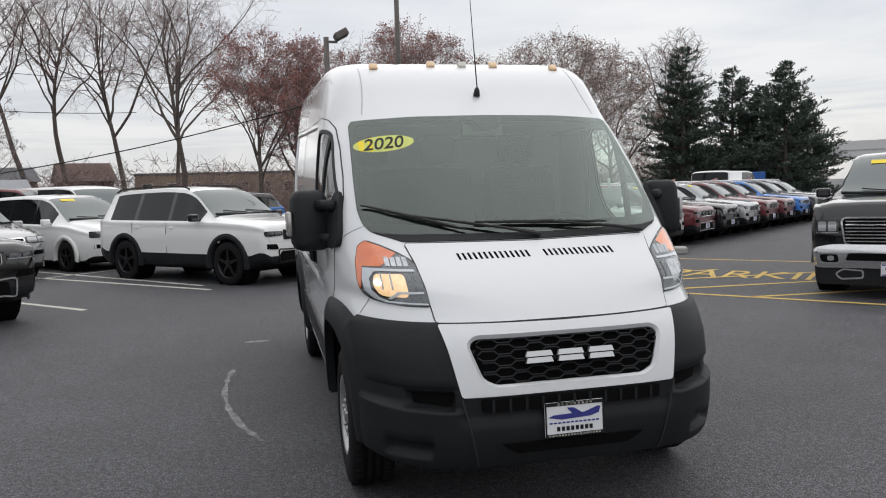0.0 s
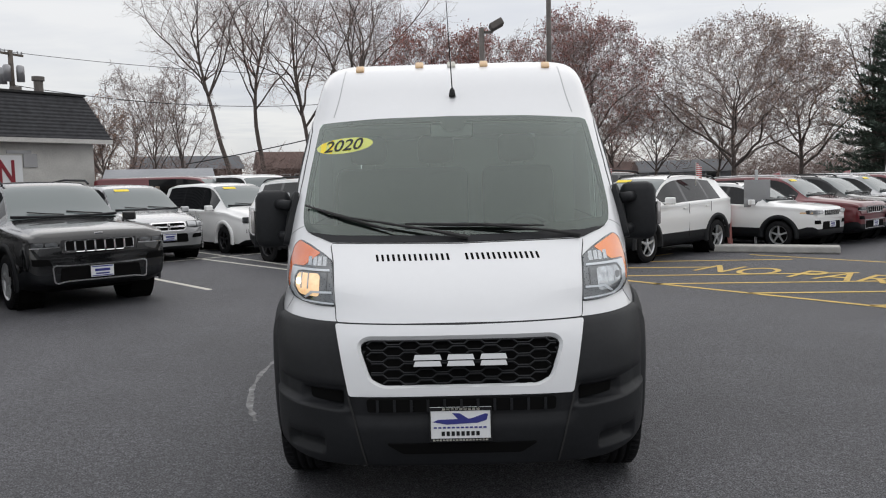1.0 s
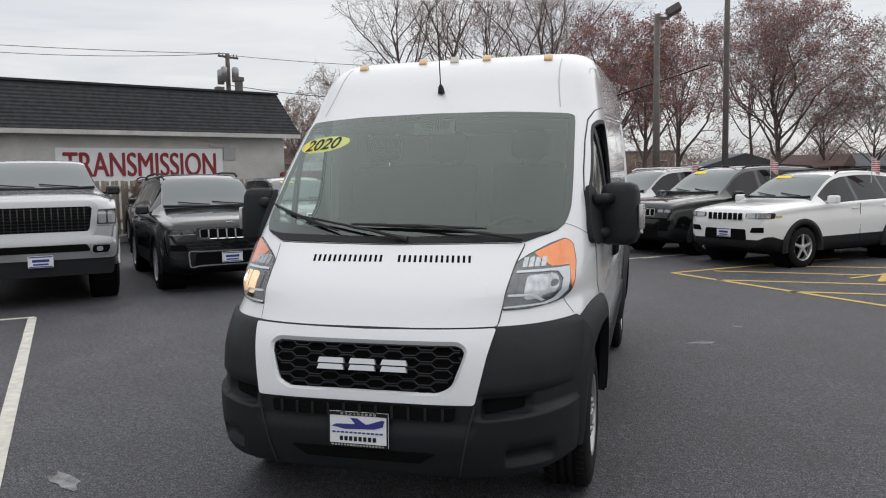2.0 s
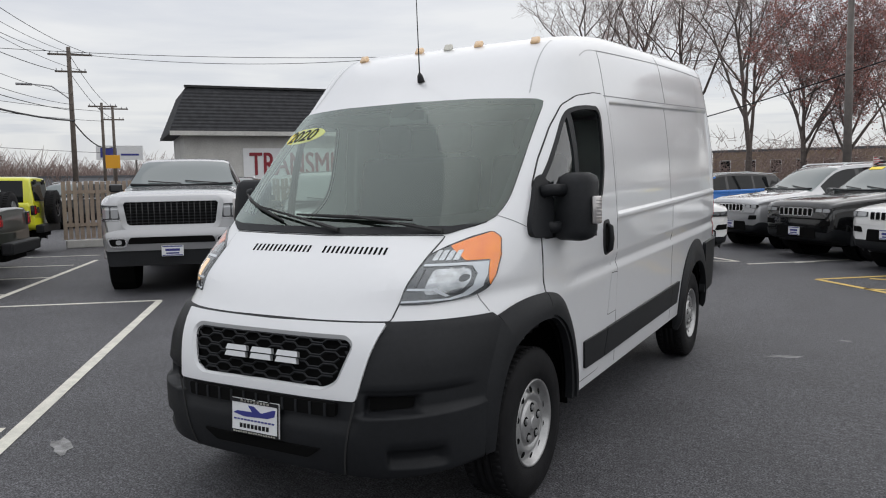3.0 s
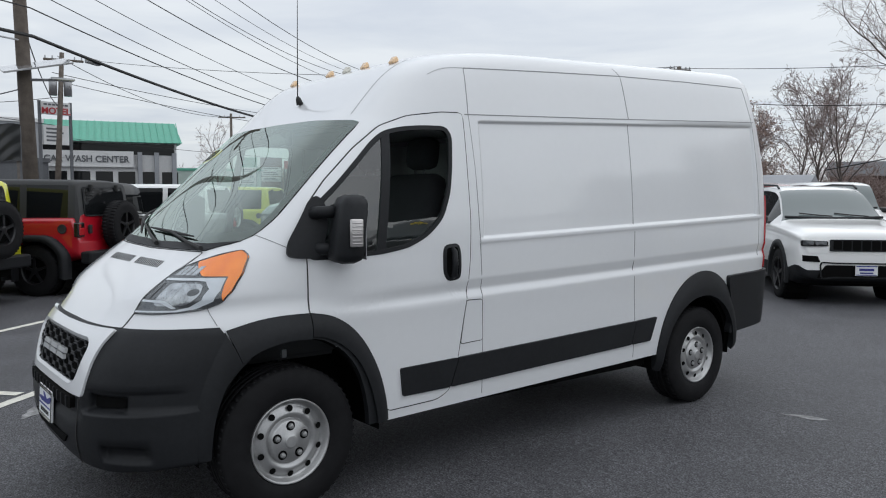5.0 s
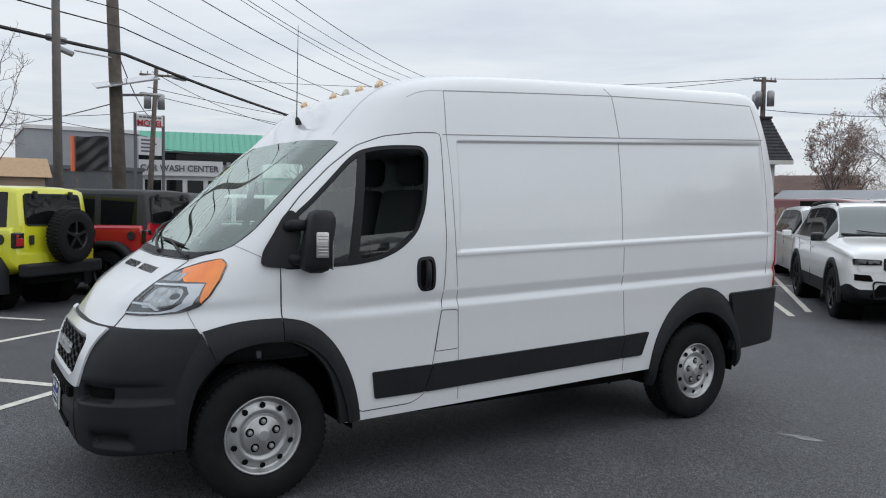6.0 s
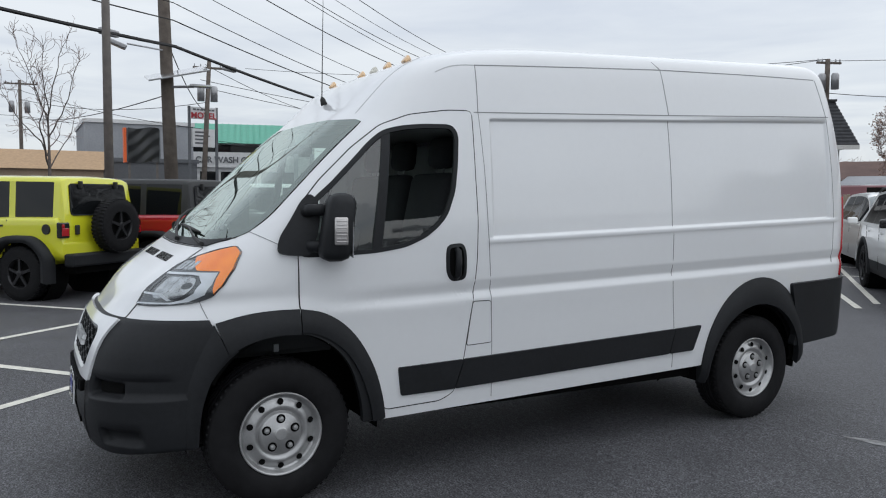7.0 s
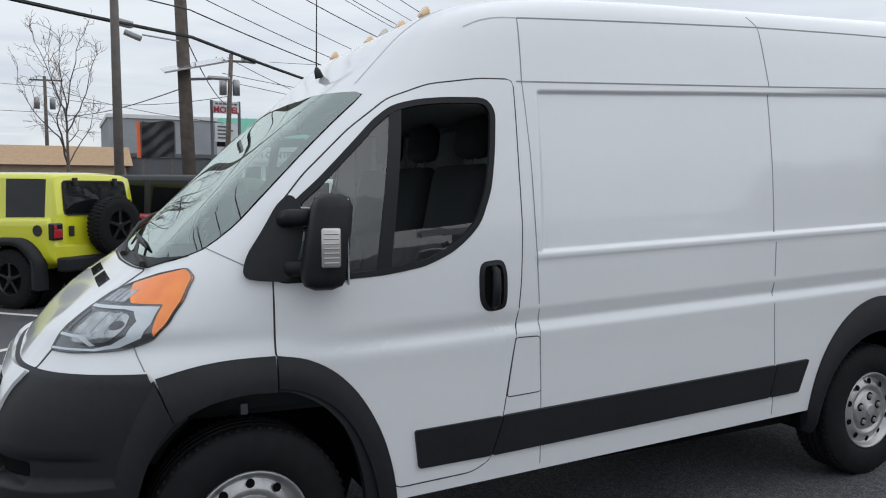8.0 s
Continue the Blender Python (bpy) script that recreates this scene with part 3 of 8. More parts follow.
    box(lm, -0.012, 0.012, -0.033, 0.033, -0.068, 0.068, 0.008)
    bmesh.ops.rotate(lm, verts=lm.verts[:], cent=(0, 0, 0), matrix=Matrix.Rotation(radians(-12 * s), 3, "Z"))
    bmesh.ops.translate(lm, verts=lm.verts[:], vec=(s * 1.198, 0.232, 1.402))
    lamp = part("turn_lamp", lm, material("clear_ribbed_lens", (0.50, 0.48, 0.47), 0.15, metal=0.6) if s > 0 else bpy.data.materials["clear_ribbed_lens"], mir, "clear ribbed turn lamp", True)
    for k in range(7):
        rb = boxes((-0.014, 0.014, -0.026, 0.026, -0.054 + k * 0.0165, -0.048 + k * 0.0165), bevel=0.002)
        part("lens_rib", rb, bpy.data.materials["clear_ribbed_lens"], lamp, m=Matrix.Translation((s * 1.198, 0.232, 1.402)) @ Matrix.Rotation(radians(-12 * s), 4, "Z"))
    gm = bmesh.new()
    box(gm, -0.09, 0.09, 0.0, 0.006, -0.15, 0.15, 0.002)
    bmesh.ops.rotate(gm, verts=gm.verts[:], cent=(0, 0, 0), matrix=Matrix.Rotation(radians(-12 * s), 3, "Z"))
    bmesh.ops.translate(gm, verts=gm.verts[:], vec=(s * 1.085, 0.318, 1.418))
    part("mirror_glass", gm, CHROME, mir)
    # lower black moulding in two lengths
    for poly in ([(0.635, 0.652), (0.655, 0.495), (0.982, 0.498), (1.038, 0.661)], [(1.045, 0.661), (0.989, 0.498), (2.605, 0.548), (2.645, 0.711)], [(2.651, 0.711), (2.611, 0.548), (2.82, 0.553), (2.885, 0.720)]):
        part("side_moulding", patch(rounded(down(poly), 0.012), fn, 0.016, 0.02, cell=0.08), BLACK_PL, van, "black plastic side moulding", True)
    # wheel arch flares
    def arc(cy, cz, ry, rz, a0, a1, k=40):
        return down([(cy + ry * math.cos(radians(a0 + (a1 - a0) * i / k)), cz + rz * math.sin(radians(a0 + (a1 - a0) * i / k))) for i in range(k + 1)])
    fo, fi = run(down([(-0.312, 0.947), (-0.18, 0.985), (-0.045, 1.002), (0.088, 1.003)]), 16), run(down([(-0.255, 0.80), (-0.15, 0.858), (-0.02, 0.886), (0.088, 0.882)]), 16)
    part("wheel_arch_flare", band(fo, fi, fn, 0.010, 0.045, 0.05, 5, closed=False, crown=0.010), BLACK_PL, van, "black plastic wheel arch flare", True)
    do, di = run(down([(0.094, 1.003), (0.20, 0.986), (0.29, 0.942), (0.38, 0.862), (0.45, 0.762), (0.51, 0.64), (0.55, 0.50), (0.567, 0.385)]), 28), run(down([(0.094, 0.882), (0.16, 0.868), (0.25, 0.815), (0.32, 0.745), (0.37, 0.66), (0.405, 0.55), (0.425, 0.45), (0.43, 0.385)]), 28)
    dm = [(a[0] + (b[0] - a[0]) * q, a[1] + (b[1] - a[1]) * q) for i, (a, b) in enumerate(zip(do, di)) for q in (0.92 - 0.32 * i / (len(do) - 1),)]
    part("wheel_arch_flare", band(do, dm, fn, 0.010, 0.038, 0.05, 4, closed=False, crown=0.010), BLACK_PL, van, "black plastic wheel arch flare", True)
    part("arch_lip", band(dm, di, fn, 0.024, 0.030, 0.04, 2, closed=False), BLACK_PL, van, "inner lip of the wheel arch", True)
    lo_, li_ = run(down([(-0.318, 0.940), (-0.40, 0.80), (-0.45, 0.65), (-0.475, 0.50), (-0.475, 0.36)]), 20), run(down([(-0.257, 0.80), (-0.325, 0.71), (-0.368, 0.59), (-0.388, 0.48), (-0.392, 0.36)]), 20)
    part("bumper_arch_lip", band(lo_, li_, fn, 0.020, 0.045, 0.05, 4, closed=False, crown=0.012), BLACK_PL, van, "rounded lip of the bumper at the wheel arch", True)
    part("wheel_arch_flare", band(arc(3.45, 0.36, 0.53, 0.66, 8, 183), arc(3.43, 0.36, 0.46, 0.475, 2, 183), fn, 0.010, 0.04, 0.045, 5, closed=False, crown=0.012), BLACK_PL, van, "black plastic wheel arch flare", True)
    # near-black sheet behind the skin's edge; the arch's shade is in its colour
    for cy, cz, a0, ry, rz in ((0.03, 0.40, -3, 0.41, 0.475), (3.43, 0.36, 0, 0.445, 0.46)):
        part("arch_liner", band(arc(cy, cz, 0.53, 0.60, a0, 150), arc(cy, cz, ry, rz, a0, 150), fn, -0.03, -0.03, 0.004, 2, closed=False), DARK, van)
    part("pillar_panel", patch(down([(1.03, 1.66), (1.19, 1.66), (1.19, 2.035), (1.03, 2.035)]), fn, 0.001, 0.0, cell=0.02), WHITE, van, smooth=True)
    # seams and gutters
    part("panel_gap", line_on(dense(down([(2.50, 2.455), (2.555, 2.405), (2.59, 2.11), (2.601, 1.39), (2.602, 1.08), (2.645, 0.72), (2.65, 0.45)]), 0.06), fn, 0.0045), SEAM_SOFT, van)
    part("panel_gap", line_on(dense(down([(1.155, 2.318), (1.147, 2.05)]), 0.05), fn, 0.0045), SEAM_SOFT, van)
    part("roof_gutter", line_on(dense(down([(1.155, 2.318), (1.9, 2.366), (2.555, 2.405), (3.3, 2.434), (4.09, 2.457)]), 0.05), fn, 0.006), SEAM_SOFT, van)
    part("roof_gutter", line_on(dense(down([(1.12, 2.046), (2.59, 2.109), (4.22, 2.186)]), 0.06), fn, 0.006), SEAM_SOFT, van)
    part("panel_gap", line_on(dense(down([(4.10, 2.455), (4.19, 2.185), (4.235, 1.44), (4.24, 1.10)]), 0.05), fn, 0.004), SEAM_SOFT, van)
    # tail lamp
    tl = part("tail_lamp", patch(rounded(down([(4.395, 1.60), (4.445, 1.53), (4.48, 1.20), (4.485, 1.00), (4.37, 0.99), (4.38, 1.30)]), 0.02), fn, 0.012, 0.02, cell=0.03), REDLENS, van, "tall red tail lamp", True)
    # rear bumper corner
    part("rear_bumper_corner", patch(rounded(down([(3.765, 0.962), (4.49, 0.985), (4.487, 0.70), (4.45, 0.545), (3.82, 0.50), (3.85, 0.62)]), 0.03), fn, 0.03, 0.05, cell=0.05), BLACK_PL, van, "black plastic rear bumper", True)

# fuel flap and lower sill joint on the driver's side
part("panel_gap", line_on(dense([(-0.385, 1.115), (-0.365, 1.04), (-0.345, 0.985)], 0.03), LEFT, 0.004), SEAM_SOFT, van)
part("panel_gap", line_on(dense([(-0.385, 1.115), (-0.365, 1.04), (-0.345, 0.985)], 0.03), RIGHT, 0.004), SEAM_SOFT, van)
for fn in (LEFT, RIGHT):
    part("panel_gap", line_on(dense([(-0.13, 1.425), (-0.06, 1.385), (0.01, 1.345)], 0.03), fn, 0.004), SEAM_SOFT, van)
part("fuel_flap", patch(rounded(down([(1.094, 0.984), (1.207, 0.982), (1.224, 0.744), (1.062, 0.738)]), 0.012), LEFT, 0.003, 0.01), WHITE, van, smooth=True)
part("panel_gap", band(resample(inset(rounded(down([(1.094, 0.984), (1.207, 0.982), (1.224, 0.744), (1.062, 0.738)]), 0.012), -0.005), 60), resample(rounded(down([(1.094, 0.984), (1.207, 0.982), (1.224, 0.744), (1.062, 0.738)]), 0.012), 60), LEFT, 0.0012, None, 0.004, 1), SEAM, van)
part("panel_gap", line_on(dense(down([(1.147, 2.045), (1.168, 1.75), (1.186, 1.40), (1.209, 1.05), (1.228, 0.744), (1.238, 0.42)]), 0.05), LEFT, 0.004), SEAM_SOFT, van)

# hood, fenders' joints
HOOD = rounded([(-0.585, 0.977), (0.0, 0.970), (0.585, 0.979), (0.594, 1.04), (0.608, 1.14), (0.628, 1.25), (0.655, 1.333), (0.0, 1.322), (-0.655, 1.333), (-0.628, 1.25), (-0.608, 1.14), (-0.594, 1.04)], 0.012)
hood = part("hood", patch(HOOD, on_front, 0.004, 0.012, cell=0.045), WHITE, van, smooth=True)
part("panel_gap", band(resample(inset(HOOD, -0.006), 160), resample(HOOD, 160), on_front, 0.0015, None, 0.004, 1), SEAM, van)
# dark slabs on the hood; their colour stands for shade in the slots
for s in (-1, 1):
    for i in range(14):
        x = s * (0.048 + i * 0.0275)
        part("hood_slot_shade", patch([(x - 0.002, 1.248), (x + 0.010, 1.248), (x + 0.002, 1.278), (x - 0.010, 1.278)], on_front, 0.0055, 0.002, cell=0.05), DARK, hood)

# black cowl between hood and glass
part("cowl", patch([(-0.66, 1.342), (0.0, 1.331), (0.66, 1.342), (0.80, 1.39), (0.66, 1.376), (0.0, 1.362), (-0.66, 1.376), (-0.80, 1.39)], on_front, 0.006, 0.01, cell=0.06), BLACK_PL, van, smooth=True)


def wiper(x0, z0, x1, z1, arm_x):
    bm = bmesh.new()
    pts = [on_front(x0 + (x1 - x0) * t, z0 + (z1 - z0) * t, 0.022) for t in (0, 0.25, 0.5, 0.75, 1)]
    tube(bm, pts, [0.005, 0.009, 0.011, 0.009, 0.004], 6)
    w = part("wiper", bm, SEAM, van, smooth=True)
    am = bmesh.new()
    a = (arm_x, 1.342)
    mid = ((x0 + x1) / 2, (z0 + z1) / 2)
    tube(am, [on_front(*a, 0.02), on_front(a[0] * 0.7 + mid[0] * 0.3, a[1] * 0.7 + mid[1] * 0.3, 0.032), on_front(*mid, 0.030)], [0.013, 0.008, 0.006], 6)
    part("wiper_arm", am, SEAM, w)


wiper(-0.82, 1.520, -0.33, 1.380, 0.06)
wiper(-0.27, 1.415, 0.46, 1.392, 0.64)

# headlamps
HL = rounded([(0.594, 1.044), (0.612, 1.14), (0.632, 1.252), (0.69, 1.290), (0.77, 1.330), (0.835, 1.352), (0.872, 1.32), (0.890, 1.235), (0.892, 1.145), (0.878, 1.095), (0.84, 1.062), (0.79, 1.052), (0.70, 1.044)], 0.018)
def mirror_poly(p):
    return [(-a, b) for a, b in p]


def lamp_fit(p):
    """Inner pieces of the lamp, spread towards the hood's edge."""
    return [(a - 0.115 * (0.892 - a), b + 0.014) for a, b in p]


HL_BACK = material("lamp_reflector_grey", (0.13, 0.135, 0.14), 0.16, metal=0.7, var=0.4, scale=12)
LAMP_BOWL = material("lamp_bowl", (0.46, 0.47, 0.48), 0.10, metal=0.85, var=0.3, scale=25)
LIGHT_GUIDE = material("light_guide_clear", (0.66, 0.68, 0.71), 0.18, coat=0.6, var=0.06, scale=30)
GREY_LAMP = material("lamp_grey_trim", (0.09, 0.095, 0.10), 0.3, metal=0.4)
HL_LIT = material("lamp_lit", (0.9, 0.8, 0.6), 0.3, second=(0.6, 0.5, 0.35), scale=30, emit=(1.0, 0.50, 0.16, 0.50))
HL_BULB = material("lamp_bulb_lit", (0.9, 0.85, 0.7), 0.3, emit=(1.0, 0.75, 0.45, 3.2))
for s in (1, -1):
    f = (lambda p: p) if s > 0 else mirror_poly
    g = lambda p, f=f: f(lamp_fit(p))  # noqa: E731
    hl = part("headlamp", patch(f(HL), on_front, 0.0045, 0.012, cell=0.012), HL_BACK, van, "headlamp with amber corner behind clear plastic", True)
    part("lamp_rim", band(resample(f(HL), 140), resample(f(inset(HL, 0.004)), 140), on_front, 0.0045, 0.0105, 0.007, 2), HL_BACK, hl, smooth=True)
    part("amber_corner", patch(g(rounded([(0.725, 1.274), (0.79, 1.308), (0.842, 1.331), (0.873, 1.302), (0.8885, 1.222), (0.8895, 1.13), (0.880, 1.090), (0.870, 1.17), (0.866, 1.208), (0.80, 1.210)], 0.006)), on_front, 0.0075, 0.003, cell=0.012), AMBER if s > 0 else AMBER_LIT, hl, smooth=True)
    part("low_beam_reflector", patch(g(rounded([(0.705, 1.072), (0.712, 1.178), (0.825, 1.176), (0.836, 1.12), (0.808, 1.075)], 0.02)), on_front, 0.0075, 0.004, cell=0.012), LAMP_BOWL if s > 0 else HL_LIT, hl, "" if s > 0 else "lit low beam reflector", smooth=True)
    part("light_guide", patch(g([(0.668, 1.197), (0.80, 1.200), (0.864, 1.200), (0.870, 1.14), (0.864, 1.092), (0.83, 1.057), (0.785, 1.043), (0.632, 1.038), (0.634, 1.046), (0.78, 1.052), (0.816, 1.068), (0.842, 1.10), (0.846, 1.15), (0.826, 1.184), (0.80, 1.189), (0.666, 1.188)]), on_front, 0.0095, 0.004, cell=0.012), LIGHT_GUIDE, hl, smooth=True)
    part("light_guide", patch(g([(0.645, 1.090), (0.735, 1.088), (0.770, 1.060), (0.782, 1.064), (0.745, 1.098), (0.647, 1.099)]), on_front, 0.0095, 0.003, cell=0.012), LIGHT_GUIDE, hl, smooth=True)
    for k in range(4):
        x = 0.686 + k * 0.024
        part("reflector_flute", patch(g([(x, 1.212), (x + 0.019, 1.213), (x + 0.021, 1.256), (x + 0.003, 1.254)]), on_front, 0.007 + 0.0012 * (k % 2), 0.003, cell=0.012), LAMP_BOWL, hl)
    for x in (0.672, 0.760, 0.795):
        part("reflector_rib", patch(g([(x, 1.105), (x + 0.006, 1.105), (x + 0.010, 1.180), (x + 0.004, 1.180)]), on_front, 0.0095, 0.003, cell=0.012), GREY_LAMP if x < 0.7 else LAMP_BOWL, hl)
    part("bulb", patch(g([(0.815 + 0.014 * math.cos(a), 1.135 + 0.016 * math.sin(a)) for a in (2 * math.pi * k / 20 for k in range(20))]), on_front, 0.0105, 0.004, cell=0.012), GREY_LAMP if s > 0 else HL_BULB, hl)
    lens = part("lens", patch(f(inset(HL, 0.004)), on_front, 0.013, 0, cell=0.014), LENS_CLEAR, hl, smooth=True)
    lens.visible_shadow = False

# front bumper
GRI = rounded([(-0.462, 0.878), (-0.43, 0.899), (0.43, 0.899), (0.462, 0.878), (0.456, 0.85), (0.412, 0.733), (0.358, 0.705), (-0.358, 0.705), (-0.412, 0.733), (-0.456, 0.85)], 0.02)
def bumper_shell():
    bm = bmesh.new()
    zs = [0.315, 0.32, 0.33, 0.345, 0.36, 0.375, 0.39, 0.41, 0.43, 0.445, 0.46, 0.50, 0.54, 0.565, 0.578, 0.586, 0.592, 0.598, 0.606, 0.62, 0.64, 0.66, 0.675, 0.685, 0.692, 0.70, 0.71, 0.74, 0.78, 0.82, 0.86, 0.88, 0.90, 0.915, 0.94, 0.962, 0.973, 0.979]
    rows = []
    for z in zs:
        row = []
        ztop = z
        for i in range(-90, 91):
            th = math.pi / 2 * abs(i / 90) ** 0.9
            w, yc, yf, n, m = van_w(z), van_yc(z), van_yf(z), van_n(z), van_m(z)
            ye = -0.26 - (z - 0.84) * 0.55 if z > 0.84 else 0.045 - 0.455 * math.sqrt(max(0.0, 1 - ((min(max(z, 0.40), 0.84) - 0.40) / 0.505) ** 2))
            ce = min(1, max(0, (yc - ye) / (yc - yf)))
            th_e = math.acos(ce ** (m / 2))
            th *= th_e / (math.pi / 2)
            x = w * math.sin(th) ** (2 / n) if i else 0
            y = yc - (yc - yf) * math.cos(th) ** (2 / m)
            ax = abs(x)
            o = 0.018 * bump01(z, 0.30, 0.965, 0.015) + 0.014 * (ax / w) ** 8
            # the lower lip stands out under a ledge that sweeps round the corner
            ledge = 0.590 + 0.018 * max(0.0, (ax - 0.5) / 0.4)
            o += 0.017 * bump01(z, 0.30, ledge, 0.012) * bump01(ax, 0.0 if z < 0.56 else 0.53, 0.87, 0.06)
            # pockets for the fog lamp and below it
            o -= 0.050 * bump01(ax, 0.56, 0.735, 0.022) * bump01(z, ledge + 0.014, 0.668, 0.012)
            o -= 0.016 * bump01(ax, 0.56, 0.84, 0.06) * bump01(z, ledge + 0.014, 0.690, 0.02)
            o -= 0.042 * bump01(ax, 0.64, 0.785, 0.03) * bump01(z, 0.392, 0.440, 0.014)
            nx, ny = x / w, -(1.2 - abs(x) / w)
            ln = math.hypot(nx, ny)
            low_z = 0.322 + 0.05 * max(0, (abs(x) - 0.62) / 0.35) ** 1.6
            zz = max(z, low_z + (z - 0.315) * 0.25)
            row.append(bm.verts.new(raked((x + o * nx / ln) * (1 if i >= 0 else -1), y + o * ny / ln, zz)))
        rows.append(row)
    for a, b in zip(rows, rows[1:]):
        for i in range(len(a) - 1):
            c = (a[i].co + a[i + 1].co + b[i].co + b[i + 1].co) / 4
            if inside(GRI, c.x, flat(c.y, c.z)):
                continue
            bm.faces.new((a[i], a[i + 1], b[i + 1], b[i]))
    lip = [bm.verts.new(v.co + Vector((-0.03 * (v.co.x > 0) + 0.03 * (v.co.x < 0), 0.09, 0.01))) for v in rows[0]]
    for i in range(len(lip) - 1):
        bm.faces.new((lip[i], lip[i + 1], rows[0][i + 1], rows[0][i]))
    bmesh.ops.recalc_face_normals(bm, faces=bm.faces[:])
    return bm


bumper = part("front_bumper", bumper_shell(), BLACK_PL, van, "charcoal plastic front bumper", True)
def on_bumper(x, z, off=0.0):
    return on_front(x, z, off + 0.018)
for s in (1, -1):
    f = (lambda p: p) if s > 0 else mirror_poly
    # near-black floor patch paints the shade of the fog pocket
    part("fog_recess_shade", patch(f(rounded([(0.555, 0.612), (0.56, 0.672), (0.735, 0.676), (0.73, 0.622)], 0.012)), on_bumper, -0.044, 0.0, cell=0.03), DARK, bumper)
    part("bumper_gap", line_on(f(dense([(0.512, 0.655), (0.488, 0.56), (0.44, 0.34)], 0.03)), on_bumper, 0.008, 0.018), SEAM, bumper)
# near-black patches on the bumper paint the shade inside its intakes
part("intake_shade", patch(rounded([(-0.425, 0.592), (0.425, 0.592), (0.43, 0.648), (-0.43, 0.648)], 0.012), on_bumper, 0.022, 0.03), DARK, bumper)
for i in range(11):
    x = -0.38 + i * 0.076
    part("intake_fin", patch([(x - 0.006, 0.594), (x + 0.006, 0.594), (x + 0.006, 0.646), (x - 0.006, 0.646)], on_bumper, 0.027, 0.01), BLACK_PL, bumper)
part("intake_shade", patch(rounded([(-0.345, 0.448), (0.345, 0.448), (0.27, 0.40), (-0.27, 0.40)], 0.012), on_bumper, 0.024, 0.02), DARK, bumper)

# white grille surround and black grille
SUR = rounded([(-0.582, 0.962), (0.0, 0.954), (0.582, 0.964), (0.556, 0.86), (0.512, 0.658), (-0.512, 0.657), (-0.556, 0.86)], 0.015)
sur = part("grille_surround", patch(SUR, on_bumper, 0.010, 0.03, holes=(inset(GRI, -0.012),), cell=0.05), WHITE, van, "white grille surround", True)
part("surround_lip", band(resample(inset(GRI, -0.013), 120), resample(GRI, 120), on_bumper, 0.011, -0.002, 0.01, 2), SILVER_P, sur, "grey lip of the grille", smooth=True)
# near-black sheet behind the bars paints the unlit depth of the grille
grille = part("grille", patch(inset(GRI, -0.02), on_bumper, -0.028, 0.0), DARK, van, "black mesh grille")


def grille_bars():
    bm = bmesh.new()
    inner = inset(GRI, 0.004)
    pitch = 0.150
    for k in range(8):
        z = 0.719 + k * 0.0240
        for j in range(-1, 8):
            x0 = -0.56 + (j + (0.5 if k % 2 else 0)) * pitch
            cell = dense([(x0, z - 0.0075), (x0 + 0.054, z - 0.0075), (x0 + 0.075, z + 0.0075), (x0 + 0.129, z + 0.0075), (x0 + pitch, z - 0.0075)], 0.03)
            for p, q in zip(cell, cell[1:]):
                if not (inside(inner, *p) and inside(inner, *q)):
                    continue
                tube(bm, [on_bumper(*p, -0.001), on_bumper(*q, -0.001)], 0.0046, 5)
    return bm


part("grille_bar", grille_bars(), BLACK_PL, grille, "black hexagonal grille bars")
# plain chrome badge: three wide blocks in place of the letters
badge = bmesh.new()
for x0, x1, slant in ((-0.215, -0.085, 1), (-0.062, 0.066, 0), (0.09, 0.215, -1)):
    for zz0, zz1 in ((0.785, 0.807), (0.812, 0.834)):
        vs = []
        for o in (0.004, 0.022):
            vs.append([badge.verts.new(on_bumper(x, z, o)) for x, z in ((x0, zz0), (x1, zz0), (x1 - 0.008, zz1), (x0 + 0.008, zz1))])
        badge.faces.new(vs[1])
        for i in range(4):
            badge.faces.new((vs[0][i], vs[0][(i + 1) % 4], vs[1][(i + 1) % 4], vs[1][i]))
bmesh.ops.recalc_face_normals(badge, faces=badge.faces[:])
part("badge", badge, ALLOY, grille, "chrome block badge")

# number plate
plate = part("number_plate", boxes((-0.160, 0.125, -0.006, 0.006, -0.078, 0.078), bevel=0.004), PLATE_W, bumper, "white dealer plate in a black and white frame", m=pose(0.012, -0.906, 0.512, -3))
def plate_bar(x0, x1, z0, z1, mat, name="plate_bar"):
    part(name, boxes((x0, x1, -0.0085, -0.006, z0, z1)), mat, plate)
for x0, x1, z0, z1 in ((-0.160, 0.125, -0.078, -0.064), (-0.160, 0.125, 0.062, 0.078), (-0.160, -0.153, -0.064, 0.062), (0.118, 0.125, -0.064, 0.062)):
    plate_bar(x0, x1, z0, z1, GLOSSBLK, "plate_frame")
for k in range(9):
    plate_bar(-0.10 + k * 0.0195, -0.087 + k * 0.0195, 0.065, 0.075, LINE_W)
for k in range(17):
    plate_bar(-0.145 + k * 0.0150, -0.134 + k * 0.0150, -0.075, -0.067, LINE_W)
plane_bm = bmesh.new()
for poly in ([(-0.145, 0.012), (-0.12, 0.022), (0.03, 0.026), (0.095, 0.048), (0.108, 0.046), (0.10, 0.018), (0.06, 0.006), (-0.08, 0.0)], [(-0.03, 0.024), (0.02, 0.024), (-0.02, 0.05), (-0.055, 0.052)]):
    a = [plane_bm.verts.new((x, -0.0085, z)) for x, z in poly]
    b = [plane_bm.verts.new((x, -0.006, z)) for x, z in poly]
    plane_bm.faces.new(a)
    for i in range(len(poly)):
        plane_bm.faces.new((b[i], b[(i + 1) % len(poly)], a[(i + 1) % len(poly)], a[i]))
